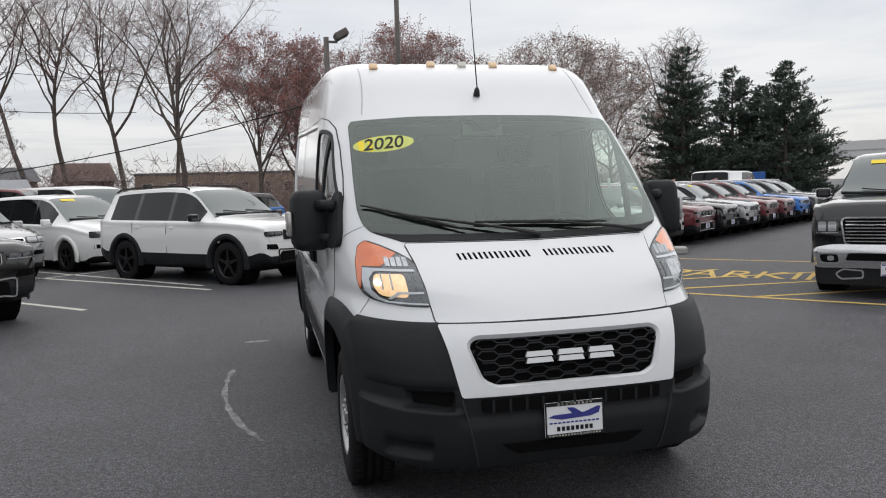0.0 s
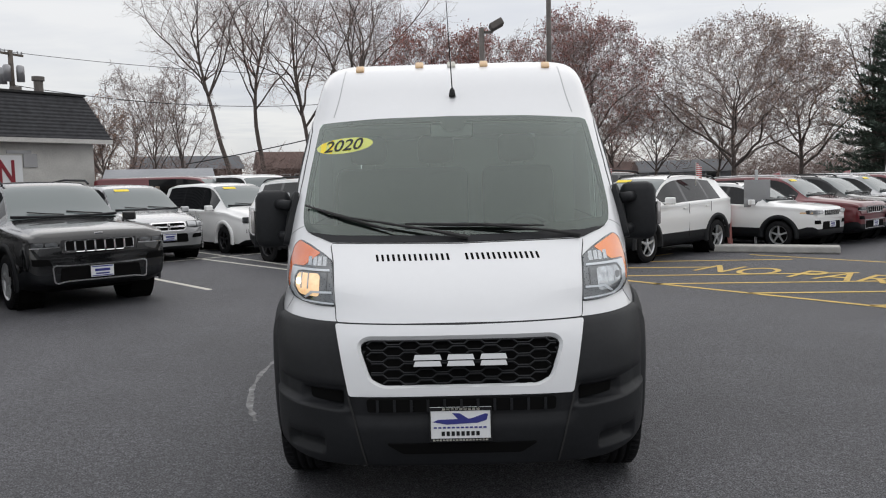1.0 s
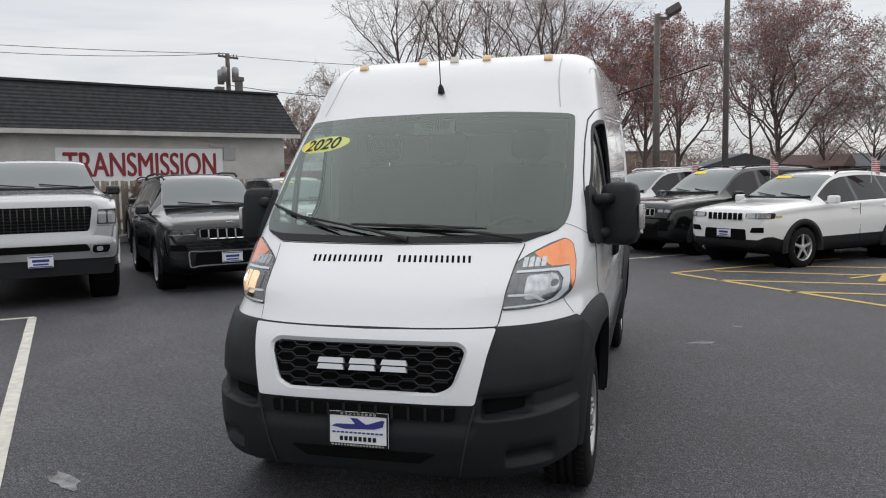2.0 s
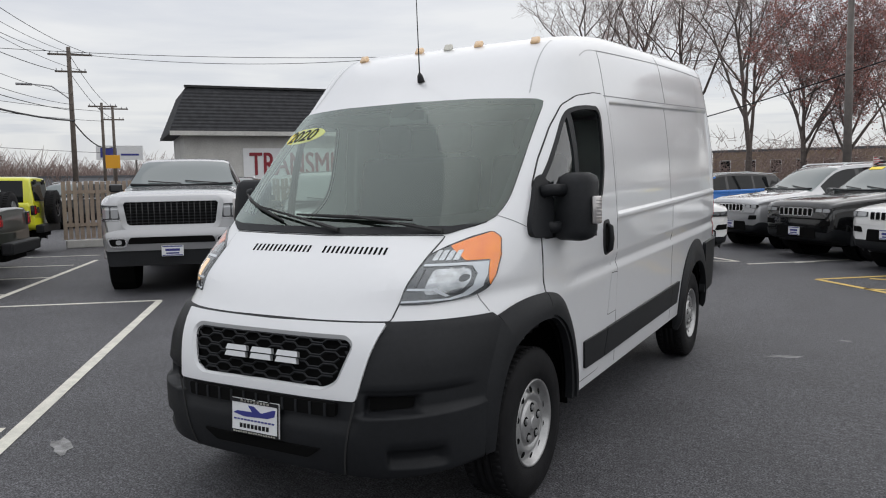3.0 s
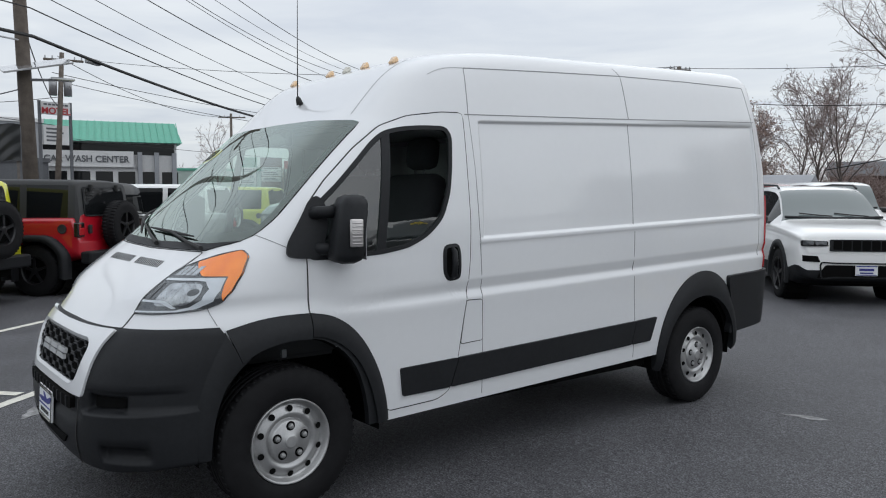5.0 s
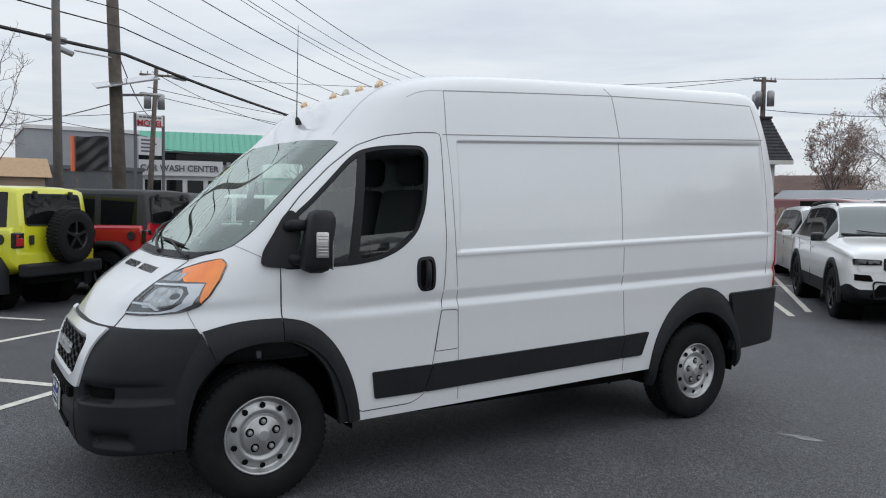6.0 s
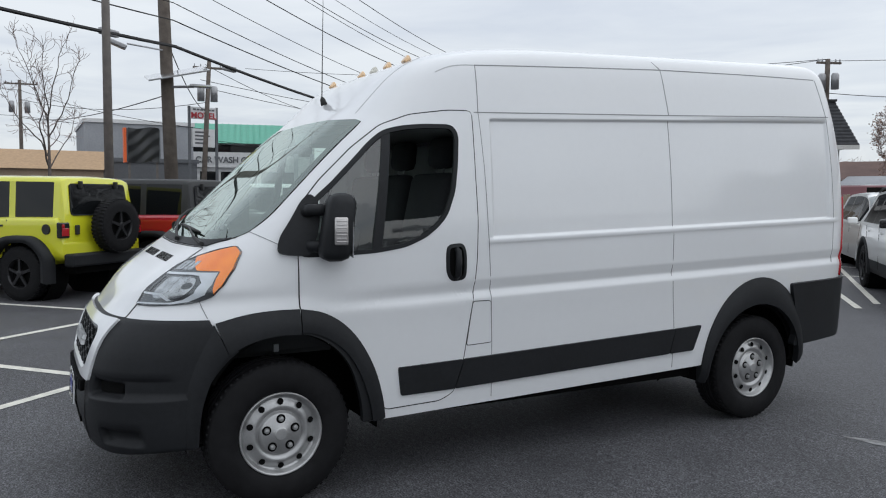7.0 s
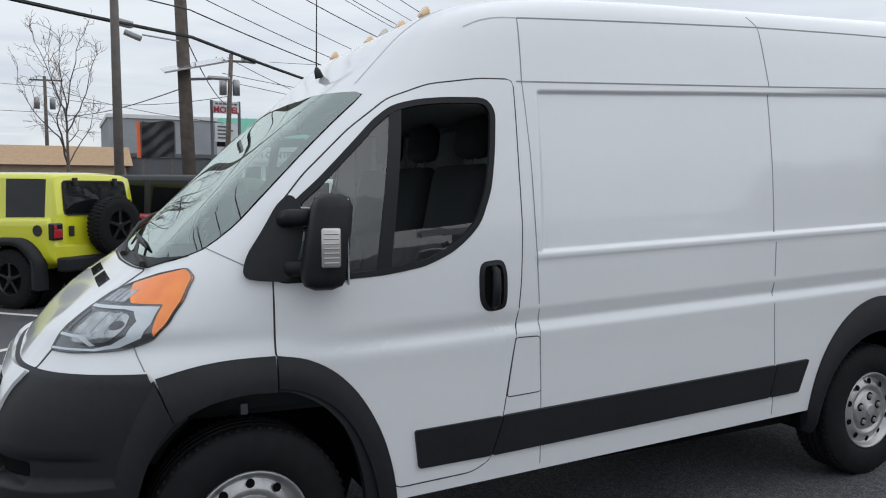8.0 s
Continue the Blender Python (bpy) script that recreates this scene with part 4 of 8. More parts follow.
part("aircraft_shape", plane_bm, BLUE_INK, plate)
for k in range(8):
    plate_bar(-0.105 + k * 0.0225, -0.090 + k * 0.0225, -0.052, -0.032, GLOSSBLK)
for k in range(12):
    plate_bar(-0.14 + k * 0.0205, -0.126 + k * 0.0205, -0.018, -0.011, BLUE_INK)

# roof marker lamps and aerial
for i, x in enumerate((-0.602, -0.213, 0.0, 0.215, 0.618)):
    bm = bmesh.new()
    box(bm, -0.028, 0.028, -0.024, 0.024, -0.012, 0.022, 0.010)
    for v in bm.verts:
        if v.co.z > 0.01 and v.co.y < 0:
            v.co.z -= 0.014
    z = 2.416 if abs(x) < 0.5 else 2.392
    p = on_front(x, z, 0.010)
    part("marker_lamp", bm, AMBER_PALE if i != 2 else LINE_W, van, "amber roof marker lamp" if i != 2 else "clear roof marker lamp", True, m=Matrix.Translation(p) @ pose(0, 0, 0, 28))
p = on_front(0.0, 2.187, 0.004)
bm = bmesh.new()
tube(bm, [p, p + Vector((0, -0.012, 0.035)), p + Vector((0, -0.016, 0.05))], [0.022, 0.016, 0.007], 10)
tube(bm, [p + Vector((0, -0.016, 0.05)), p + Vector((-0.015, -0.006, 0.36)), p + Vector((-0.028, 0.004, 0.66))], [0.004, 0.003, 0.002], 6)
part("aerial", bm, SEAM, van, smooth=True)

# grey ribbons on the white skin paint the shade of pressed creases
CREASE = material("crease_shade_grey", (0.42, 0.43, 0.44), 0.5)
for fn, sx in ((LEFT, 1), (RIGHT, -1)):
    part("roof_crease_shade", line_on(run(down([(1.150, 2.318), (1.06, 2.314), (0.98, 2.296), (0.91, 2.262)]), 14), fn, 0.005, 0.0012), CREASE, van)
    part("roof_crease_shade", line_on([(sx * p[0], p[1]) for p in run([(0.735, 2.065), (0.712, 2.19), (0.704, 2.28), (0.700, 2.345), (0.700, 2.40)], 24)], on_front, 0.006, 0.0012), CREASE, van)

# yellow year sticker behind the glass
SENSOR = rounded([(-0.085, 2.046), (-0.07, 1.985), (-0.045, 1.965), (0.045, 1.965), (0.07, 1.985), (0.085, 2.046)], 0.012)
part("sensor_patch", patch(SENSOR, on_front, 0.001, 0.004, cell=0.04), DARK, van, "black sensor patch at the top of the windscreen")
ST = [(-0.645 + 0.170 * math.cos(a), 1.878 + 0.047 * math.sin(a) + 0.017 * math.cos(a)) for a in (2 * math.pi * k / 40 for k in range(40))]
st = part("year_sticker", patch(ST, on_front, 0.004, 0.003, cell=0.05), YELLOW_ST, van, "yellow oval windscreen sticker reading 2020")
tm = text_mesh("2020", 0.098, 0.0005, 0.001, 1.15)
for v in tm.verts:
    x, z = v.co.x, v.co.y
    v.co = on_front(-0.655 + x + z * 0.28, 1.846 + z + x * 0.10, 0.006 + v.co.z)
part("sticker_writing", tm, SEAM, st, "black writing 2020")

# wheels
def wheel_meshes(r, rim_r, width, kind):
    out = {}
    bm = bmesh.new()
    h = width / 2
    prof = [(-h * 0.8, rim_r * 0.97), (-h, rim_r * 1.05), (-h * 1.02, (rim_r + r) / 2), (-h * 0.93, r * 0.955), (-h * 0.82, r * 0.985), (-h * 0.5, r)]
    for g in (-0.35, 0.0, 0.35):
        prof += [(h * (g - 0.06), r), (h * (g - 0.05), r - 0.010), (h * (g + 0.05), r - 0.010), (h * (g + 0.06), r)]
    prof += [(h * 0.5, r), (h * 0.82, r * 0.985), (h * 0.93, r * 0.955), (h * 1.02, (rim_r + r) / 2), (h, rim_r * 1.05), (h * 0.8, rim_r * 0.97)]
    lathe(bm, prof, 48, closed=True)
    # tread blocks
    for k in range(60):
        a = 2 * math.pi * k / 60
        for x0, x1 in ((-h * 0.80, -h * 0.5), (h * 0.5, h * 0.80)):
            box(bm, x0, x1, -0.008, 0.008, r - 0.012, r * 1.003, m=Matrix.Rotation(a, 4, "X"))
    out["tyre"] = bm
    return out


def steel_rim(rim_r, h):
    bm = bmesh.new()
    lathe(bm, [(h * 0.80, rim_r), (h * 0.95, rim_r * 1.0), (h * 0.98, rim_r * 0.975), (h * 0.90, rim_r * 0.94), (h * 0.70, rim_r * 0.90), (h * 0.60, rim_r * 0.86), (h * 0.66, rim_r * 0.80), (h * 0.80, rim_r * 0.68), (h * 0.82, rim_r * 0.60), (h * 0.66, rim_r * 0.55), (h * 0.66, rim_r * 0.52), (h * 0.80, rim_r * 0.50), (h * 0.86, rim_r * 0.46), (h * 0.86, rim_r * 0.22), (h * 0.92, rim_r * 0.18), (h * 0.93, 0.001)], 48, closed=True)
    return bm


def put_wheel(parent, x, y, z, s, data):
    m = Matrix.Translation((x, y, z)) @ (Matrix.Rotation(math.pi, 4, "Z") if s < 0 else Matrix.Identity(4))
    w = share("wheel", data["tyre"], parent, m)
    for nm, me in data.items():
        if nm != "tyre":
            count, start = {"rim_hole_shade": (10, 0.5), "wheel_nut": (5, 0.25), "nut_recess_shade": (5, 0.25)}.get(nm, (1, 0))
            for k in range(count):
                share(nm, me, w, Matrix.Rotation(2 * math.pi * (k + start) / count if count > 1 else 0, 4, "X"))
    return w


def to_mesh(name, bm, mat, smooth=True):
    me = bpy.data.meshes.new(name)
    for f in bm.faces:
        f.smooth = smooth
    bm.to_mesh(me)
    bm.free()
    me.materials.append(mat)
    return me


RIM = 0.214
vw = {"tyre": to_mesh("tyre", wheel_meshes(0.368, RIM, 0.235, "steel")["tyre"], RUBBER, True), "steel_rim": to_mesh("steel_rim", steel_rim(RIM, 0.1175), STEEL)}
# dark disc on the solid dish; its colour stands for the shaded hole
bm = bmesh.new()
for a in (0.0,):
    c = Vector((0.0945, 0.77 * RIM * math.cos(a), 0.77 * RIM * math.sin(a)))
    ring = [bm.verts.new(c + 0.0165 * Vector((-0.25 * math.cos(t), math.cos(t) * math.cos(a) - math.sin(t) * math.sin(a), math.cos(t) * math.sin(a) + math.sin(t) * math.cos(a)))) for t in (2 * math.pi * j / 14 for j in range(14))]
    bm.faces.new(ring)
vw["rim_hole_shade"] = to_mesh("rim_hole_shade", bm, DARK)
bm = bmesh.new()
for a in (0.0,):
    b2 = bmesh.new()
    lathe(b2, [(0.099, 0.0145), (0.104, 0.0145), (0.114, 0.0125), (0.1165, 0.001)], 8)
    bmesh.ops.translate(b2, verts=b2.verts[:], vec=(0, 0.36 * RIM * math.cos(a), 0.36 * RIM * math.sin(a)))
    tmp = bpy.data.meshes.new("nut")
    b2.to_mesh(tmp)
    b2.free()
    bm.from_mesh(tmp)
    bpy.data.meshes.remove(tmp)
vw["wheel_nut"] = to_mesh("wheel_nut", bm, STEEL, False)
# raised dark disc paints the shade around each nut
bm = bmesh.new()
lathe(bm, [(0.0995, 0.024), (0.1018, 0.024), (0.1018, 0.001)], 16)
bmesh.ops.translate(bm, verts=bm.verts[:], vec=(0, 0.36 * RIM, 0))
vw["nut_recess_shade"] = to_mesh("nut_recess_shade", bm, DARK, False)
bm = bmesh.new()
lathe(bm, [(0.105, 0.036), (0.112, 0.034), (0.114, 0.026), (0.1125, 0.018), (0.115, 0.001)], 20)
vw["centre_cap"] = to_mesh("centre_cap", bm, STEEL)
for s in (1, -1):
    for y in (0.0, 3.446):
        put_wheel(van, s * 0.845, y, 0.368, s, vw)
        # wheel housing, its near-black colour standing for the deep shade inside
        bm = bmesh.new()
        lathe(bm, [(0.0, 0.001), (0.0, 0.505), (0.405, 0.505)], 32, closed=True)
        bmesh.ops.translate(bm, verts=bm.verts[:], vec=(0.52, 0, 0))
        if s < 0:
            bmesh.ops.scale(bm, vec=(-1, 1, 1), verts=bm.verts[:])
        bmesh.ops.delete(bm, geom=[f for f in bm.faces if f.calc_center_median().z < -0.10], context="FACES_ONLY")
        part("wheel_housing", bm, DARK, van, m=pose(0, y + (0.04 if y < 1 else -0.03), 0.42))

for s in (1, -1):
    part("arch_clip", boxes((-0.008, 0.008, -0.014, 0.014, -0.02, 0.02), bevel=0.003), GREY_LAMP, van, m=pose(s * 0.90, -0.01, 0.80))

# floor of the van
part("underbody", boxes((-0.5, 0.5, -0.30, 4.30, 0.33, 0.40), (-0.86, 0.86, 0.58, 2.92, 0.345, 0.41), (-0.5, 0.5, -0.7, -0.3, 0.28, 0.6), (-0.75, -0.35, 3.7, 4.2, 0.28, 0.4), bevel=0.01), DARK, van)

# cab: dash, wheel, seats, bulkhead, headliner
bm = bmesh.new()
prof = [(-0.30, 1.22), (0.05, 1.28), (0.28, 1.27), (0.36, 1.22), (0.40, 1.05), (0.34, 0.75), (-0.3, 0.70)]
va = [bm.verts.new((-0.62 if y < 0 else -0.86, y, z)) for y, z in prof]
vb = [bm.verts.new((0.62 if y < 0 else 0.86, y, z)) for y, z in prof]
bm.faces.new(va)
bm.faces.new(vb[::-1])
for i in range(len(prof)):
    bm.faces.new((va[i], vb[i], vb[(i + 1) % len(prof)], va[(i + 1) % len(prof)]))
bmesh.ops.bevel(bm, geom=bm.edges[:], offset=0.03, segments=2, affect="EDGES")
bmesh.ops.recalc_face_normals(bm, faces=bm.faces[:])
part("dashboard", bm, DASH, van, smooth=True)
bm = bmesh.new()
ring = [(0.45 + 0.19 * math.cos(a), 0.50 + 0.09 * math.sin(a), 1.22 + 0.165 * math.sin(a)) for a in (2 * math.pi * k / 28 for k in range(29))]
tube(bm, ring, 0.016, 8, cap=False)
tube(bm, [(0.27, 0.50, 1.22), (0.63, 0.50, 1.22)], 0.022, 8)
tube(bm, [(0.45, 0.50, 1.22), (0.45, 0.3, 1.10)], 0.03, 8)
part("steering_wheel", bm, SEAT, van, smooth=True)


def van_seat(x, w):
    seat = part("seat", boxes((-w, w, 0.0, 0.50, -0.09, 0.09), bevel=0.05), SEAT, van, "black cloth cab seat", True, m=pose(x, 0.50, 0.97))
    part("backrest", boxes((-w, w, -0.07, 0.07, 0.0, 0.71), bevel=0.055), SEAT, seat, smooth=True, m=pose(0, 0.50, 0.05, -12))
    for hx in ((0,) if w < 0.3 else (-0.24, 0.24)):
        part("headrest", boxes((hx - 0.13, hx + 0.13, -0.055, 0.055, 0.0, 0.20), bevel=0.05), SEAT, seat, smooth=True, m=pose(0, 0.675, 0.775, -6))
        rod = bmesh.new()
        for dx in (-0.05, 0.05):
            tube(rod, [(hx + dx, 0.635, 0.62), (hx + dx, 0.675, 0.80)], 0.007, 6)
        part("headrest_post", rod, CHROME, seat)


van_seat(0.45, 0.25)
van_seat(-0.36, 0.46)
part("bulkhead", boxes((-0.895, 0.895, 1.42, 1.46, 0.45, 1.93), bevel=0.005), TRIM_GREY, van, "grey steel bulkhead behind the seats")
part("headliner", boxes((-0.80, 0.80, 0.62, 1.42, 1.955, 1.985), (-0.895, -0.80, 0.76, 1.415, 1.93, 1.975), (0.80, 0.895, 0.76, 1.415, 1.945, 1.975), bevel=0.008), TRIM_GREY, van)
part("cab_floor", boxes((-0.5, 0.5, -0.25, 1.44, 0.42, 0.50), (-0.9, 0.9, 0.60, 1.43, 0.425, 0.505)), DASH, van)
for s in (1, -1):
    bm = patch(down([(0.66, 0.66), (1.08, 0.66), (1.13, 1.30), (0.14, 1.26), (0.16, 1.12), (0.52, 1.02)]), on_side(s), -0.05, 0.01)
    part("door_card", bm, TRIM_GREY, van, smooth=True)
part("interior_mirror", boxes((-0.14, 0.12, 0.42, 0.455, 1.88, 1.97), bevel=0.012), GLOSSBLK, van)

# ---- parked vehicles ----
# Vehicle frame: front axle centre on the ground at the origin, nose towards -y, driver's side +x.
TYPES = {
    "suv": dict(top=[(-0.93, 0.80), (-0.92, 0.97), (-0.87, 1.055), (-0.5, 1.12), (0.36, 1.20), (0.50, 1.25), (1.18, 1.68), (1.45, 1.745), (2.1, 1.775), (3.2, 1.755), (3.62, 1.71), (3.95, 1.22), (4.02, 1.0), (4.05, 0.85)],
                belt=[(-0.93, 0.76), (-0.87, 0.98), (-0.5, 1.05), (0.36, 1.10), (3.3, 1.14), (3.9, 1.15), (4.05, 0.82)], w=[(-0.93, 0.80), (-0.90, 0.875), (-0.80, 0.935), (-0.5, 0.967), (0.0, 0.975), (3.2, 0.975), (3.75, 0.93), (4.05, 0.80)],
                wt=[(-0.93, 0.70), (-0.8, 0.82), (0.36, 0.83), (0.6, 0.75), (1.3, 0.65), (3.4, 0.62), (3.75, 0.66), (4.05, 0.70)], wb=2.96, zb=0.27, screen=(0.44, 1.24), rear=(3.66, 3.93), sides=[(0.72, 1.62), (1.72, 2.66), (2.76, 3.52)], r=0.385, rim=0.27, gr=(0.47, 0.895, 0.085), hl=(0.52, 0.885, 0.872, 0.952), plate=0.52, rails=True, cladding=4),
    "compact": dict(top=[(-0.86, 0.78), (-0.85, 0.93), (-0.79, 1.005), (-0.4, 1.07), (0.30, 1.13), (0.44, 1.19), (1.10, 1.56), (1.4, 1.62), (2.0, 1.645), (2.8, 1.60), (3.15, 1.54), (3.45, 1.15), (3.52, 0.95), (3.55, 0.8)],
                belt=[(-0.86, 0.74), (-0.80, 0.93), (-0.4, 1.00), (0.30, 1.04), (2.4, 1.10), (3.4, 1.12), (3.55, 0.78)], w=[(-0.86, 0.70), (-0.81, 0.81), (-0.66, 0.88), (-0.35, 0.925), (0.0, 0.935), (2.8, 0.935), (3.3, 0.88), (3.55, 0.74)],
                wt=[(-0.86, 0.62), (-0.7, 0.75), (0.30, 0.79), (0.5, 0.71), (1.2, 0.60), (3.0, 0.57), (3.3, 0.62), (3.55, 0.66)], wb=2.636, zb=0.25, screen=(0.38, 1.16), rear=(3.2, 3.43), sides=[(0.62, 1.45), (1.53, 2.32), (2.38, 2.82)], r=0.345, rim=0.235, gr=(0.40, 0.90, 0.075), hl=(0.44, 0.87, 0.855, 0.955), plate=0.60, rails=True, cladding=4),
    "minivan": dict(top=[(-0.95, 0.66), (-0.92, 0.82), (-0.80, 0.94), (-0.45, 1.03), (0.05, 1.11), (0.20, 1.17), (1.05, 1.64), (1.4, 1.71), (2.2, 1.74), (3.4, 1.72), (3.8, 1.66), (4.05, 1.2), (4.14, 0.95), (4.16, 0.8)],
                belt=[(-0.95, 0.62), (-0.85, 0.80), (-0.4, 0.93), (0.05, 1.0), (3.4, 1.08), (4.0, 1.1), (4.16, 0.78)], w=[(-0.95, 0.60), (-0.88, 0.78), (-0.7, 0.90), (-0.35, 0.975), (0.0, 0.995), (3.4, 0.995), (3.9, 0.93), (4.16, 0.8)],
                wt=[(-0.95, 0.5), (-0.8, 0.72), (0.05, 0.80), (0.4, 0.75), (1.2, 0.66), (3.6, 0.64), (3.9, 0.68), (4.16, 0.70)], wb=3.078, zb=0.20, screen=(0.12, 1.10), rear=(3.82, 4.03), sides=[(0.55, 1.42), (1.50, 2.55), (2.62, 3.62)], r=0.335, rim=0.225, gr=(0.38, 0.785, 0.078), hl=(0.42, 0.86, 0.755, 0.90), plate=0.55, rails=False, cladding=2),
    "van": dict(top=[(-0.80, 0.80), (-0.78, 1.0), (-0.6, 1.08), (0.0, 1.22), (0.12, 1.28), (0.65, 1.88), (0.9, 1.98), (1.6, 2.03), (4.4, 2.03), (4.62, 1.98), (4.7, 1.3), (4.72, 0.9)],
                belt=[(-0.80, 0.75), (-0.7, 0.95), (0.0, 1.12), (4.5, 1.18), (4.72, 0.85)], w=[(-0.80, 0.72), (-0.7, 0.88), (-0.3, 0.98), (4.5, 0.99), (4.72, 0.93)], wt=[(-0.80, 0.65), (0.0, 0.84), (0.7, 0.78), (4.6, 0.78), (4.72, 0.8)], wb=3.5, zb=0.32, screen=(0.08, 0.72), rear=(4.63, 4.69), sides=[(0.42, 0.72), (0.78, 1.35), (1.6, 2.6)], r=0.36, rim=0.21, gr=(0.5, 0.95, 0.10), hl=(0.52, 0.82, 0.84, 0.98), plate=0.5, rails=False, cladding=1),
    "wrangler": dict(top=[(-0.62, 0.80), (-0.60, 1.00), (-0.5, 1.10), (0.55, 1.20), (0.62, 1.24), (0.98, 1.72), (1.1, 1.80), (1.8, 1.845), (3.45, 1.83), (3.62, 1.80), (3.70, 1.30), (3.74, 0.9)],
                belt=[(-0.62, 0.78), (-0.5, 1.04), (0.55, 1.13), (3.6, 1.21), (3.74, 0.86)], w=[(-0.62, 0.60), (-0.5, 0.66), (0.45, 0.74), (0.62, 0.79), (3.6, 0.80), (3.74, 0.78)], wt=[(-0.62, 0.52), (-0.45, 0.60), (0.55, 0.70), (0.65, 0.72), (1.1, 0.655), (3.55, 0.655), (3.74, 0.70)], wb=3.008, zb=0.48, screen=(0.58, 1.02), rear=(3.58, 3.71), sides=[(1.12, 1.86), (1.98, 2.66), (2.78, 3.5)], r=0.405, rim=0.23, gr=(0.36, 0.92, 0.12), hl=(0.38, 0.57, 0.84, 1.0), plate=0.6, rails=False, cladding=0, flare=0.15, jeep=True),
    "gladiator": dict(top=[(-0.62, 0.80), (-0.60, 1.00), (-0.5, 1.10), (0.55, 1.20), (0.62, 1.24), (0.98, 1.72), (1.1, 1.80), (1.8, 1.845), (2.38, 1.83), (2.5, 1.76), (2.56, 1.24), (4.45, 1.24), (4.50, 1.2), (4.52, 0.9)],
                belt=[(-0.62, 0.78), (-0.5, 1.04), (0.55, 1.13), (2.5, 1.18), (4.45, 1.20), (4.52, 0.86)], w=[(-0.62, 0.60), (-0.5, 0.66), (0.45, 0.74), (0.62, 0.79), (4.45, 0.80), (4.52, 0.78)], wt=[(-0.62, 0.52), (-0.45, 0.60), (0.55, 0.70), (0.65, 0.72), (1.1, 0.655), (2.45, 0.655), (2.58, 0.77), (4.52, 0.77)], wb=3.487, zb=0.50, screen=(0.58, 1.02), rear=(2.44, 2.55), sides=[(1.12, 1.74), (1.84, 2.36)], r=0.405, rim=0.23, gr=(0.36, 0.92, 0.12), hl=(0.38, 0.57, 0.84, 1.0), plate=0.6, rails=False, cladding=0, flare=0.15, jeep=True),
    "pickup": dict(top=[(-1.0, 0.95), (-0.99, 1.34), (-0.93, 1.43), (-0.5, 1.49), (0.62, 1.53), (0.72, 1.57), (1.45, 1.95), (1.65, 2.01), (2.2, 2.035), (3.05, 2.01), (3.25, 1.93), (3.38, 1.48), (3.45, 1.46), (4.95, 1.48), (5.0, 1.42), (5.03, 0.95)],
                belt=[(-1.0, 0.90), (-0.94, 1.30), (-0.4, 1.40), (0.62, 1.44), (3.3, 1.44), (4.95, 1.44), (5.03, 0.9)], w=[(-1.0, 0.90), (-0.95, 0.965), (-0.6, 1.005), (0.0, 1.015), (4.9, 1.015), (5.03, 0.97)], wt=[(-1.0, 0.80), (-0.85, 0.88), (0.62, 0.88), (0.9, 0.82), (1.5, 0.72), (3.2, 0.70), (3.45, 0.95), (5.03, 0.93)], wb=3.8, zb=0.46, screen=(0.68, 1.52), rear=(3.27, 3.37), sides=[(0.98, 2.0), (2.1, 3.05)], r=0.415, rim=0.26, gr=(0.66, 1.17, 0.17), hl=(0.70, 0.955, 1.08, 1.30), plate=0.66, rails=False, cladding=1),
}
PK = TYPES["pickup"]


def lowered(z):
    """Heights of the light-duty pickup from those of the heavy one."""
    return z if z < 0.95 else (0.95 + (z - 0.95) * 0.60 if z < 1.57 else 1.322 + (z - 1.57) * 1.32)


TYPES["light_pickup"] = dict(PK, top=[(y, lowered(z)) for y, z in PK["top"]], belt=[(y, lowered(z)) for y, z in PK["belt"]], zb=0.38, r=0.40, gr=(0.60, 0.87, 0.165), hl=(0.64, 0.90, 0.85, 1.02), plate=0.50, low=0.24)


def car_rim(rim_r, h, spokes, mat_name):
    bm = bmesh.new()
    lathe(bm, [(h * 0.8, rim_r), (h * 0.98, rim_r), (h * 0.98, rim_r * 0.95), (h * 0.8, rim_r * 0.90), (h * 0.3, rim_r * 0.86)], 32, closed=True)
    for k in range(spokes):
        a = 2 * math.pi * k / spokes
        vs = box(bm, h * 0.72, h * 0.90, -rim_r * 0.10, rim_r * 0.10, rim_r * 0.12, rim_r * 0.93)
        for v in vs:
            if v.co.z > rim_r * 0.5:
                v.co.y *= 0.75
        bmesh.ops.transform(bm, matrix=Matrix.Rotation(a, 4, "X"), verts=vs)
    lathe(bm, [(h * 0.6, rim_r * 0.24), (h * 0.92, rim_r * 0.22), (h * 0.96, rim_r * 0.12), (h * 0.96, 0.001)], 16, closed=True)
    return bm


WHEELS = {}


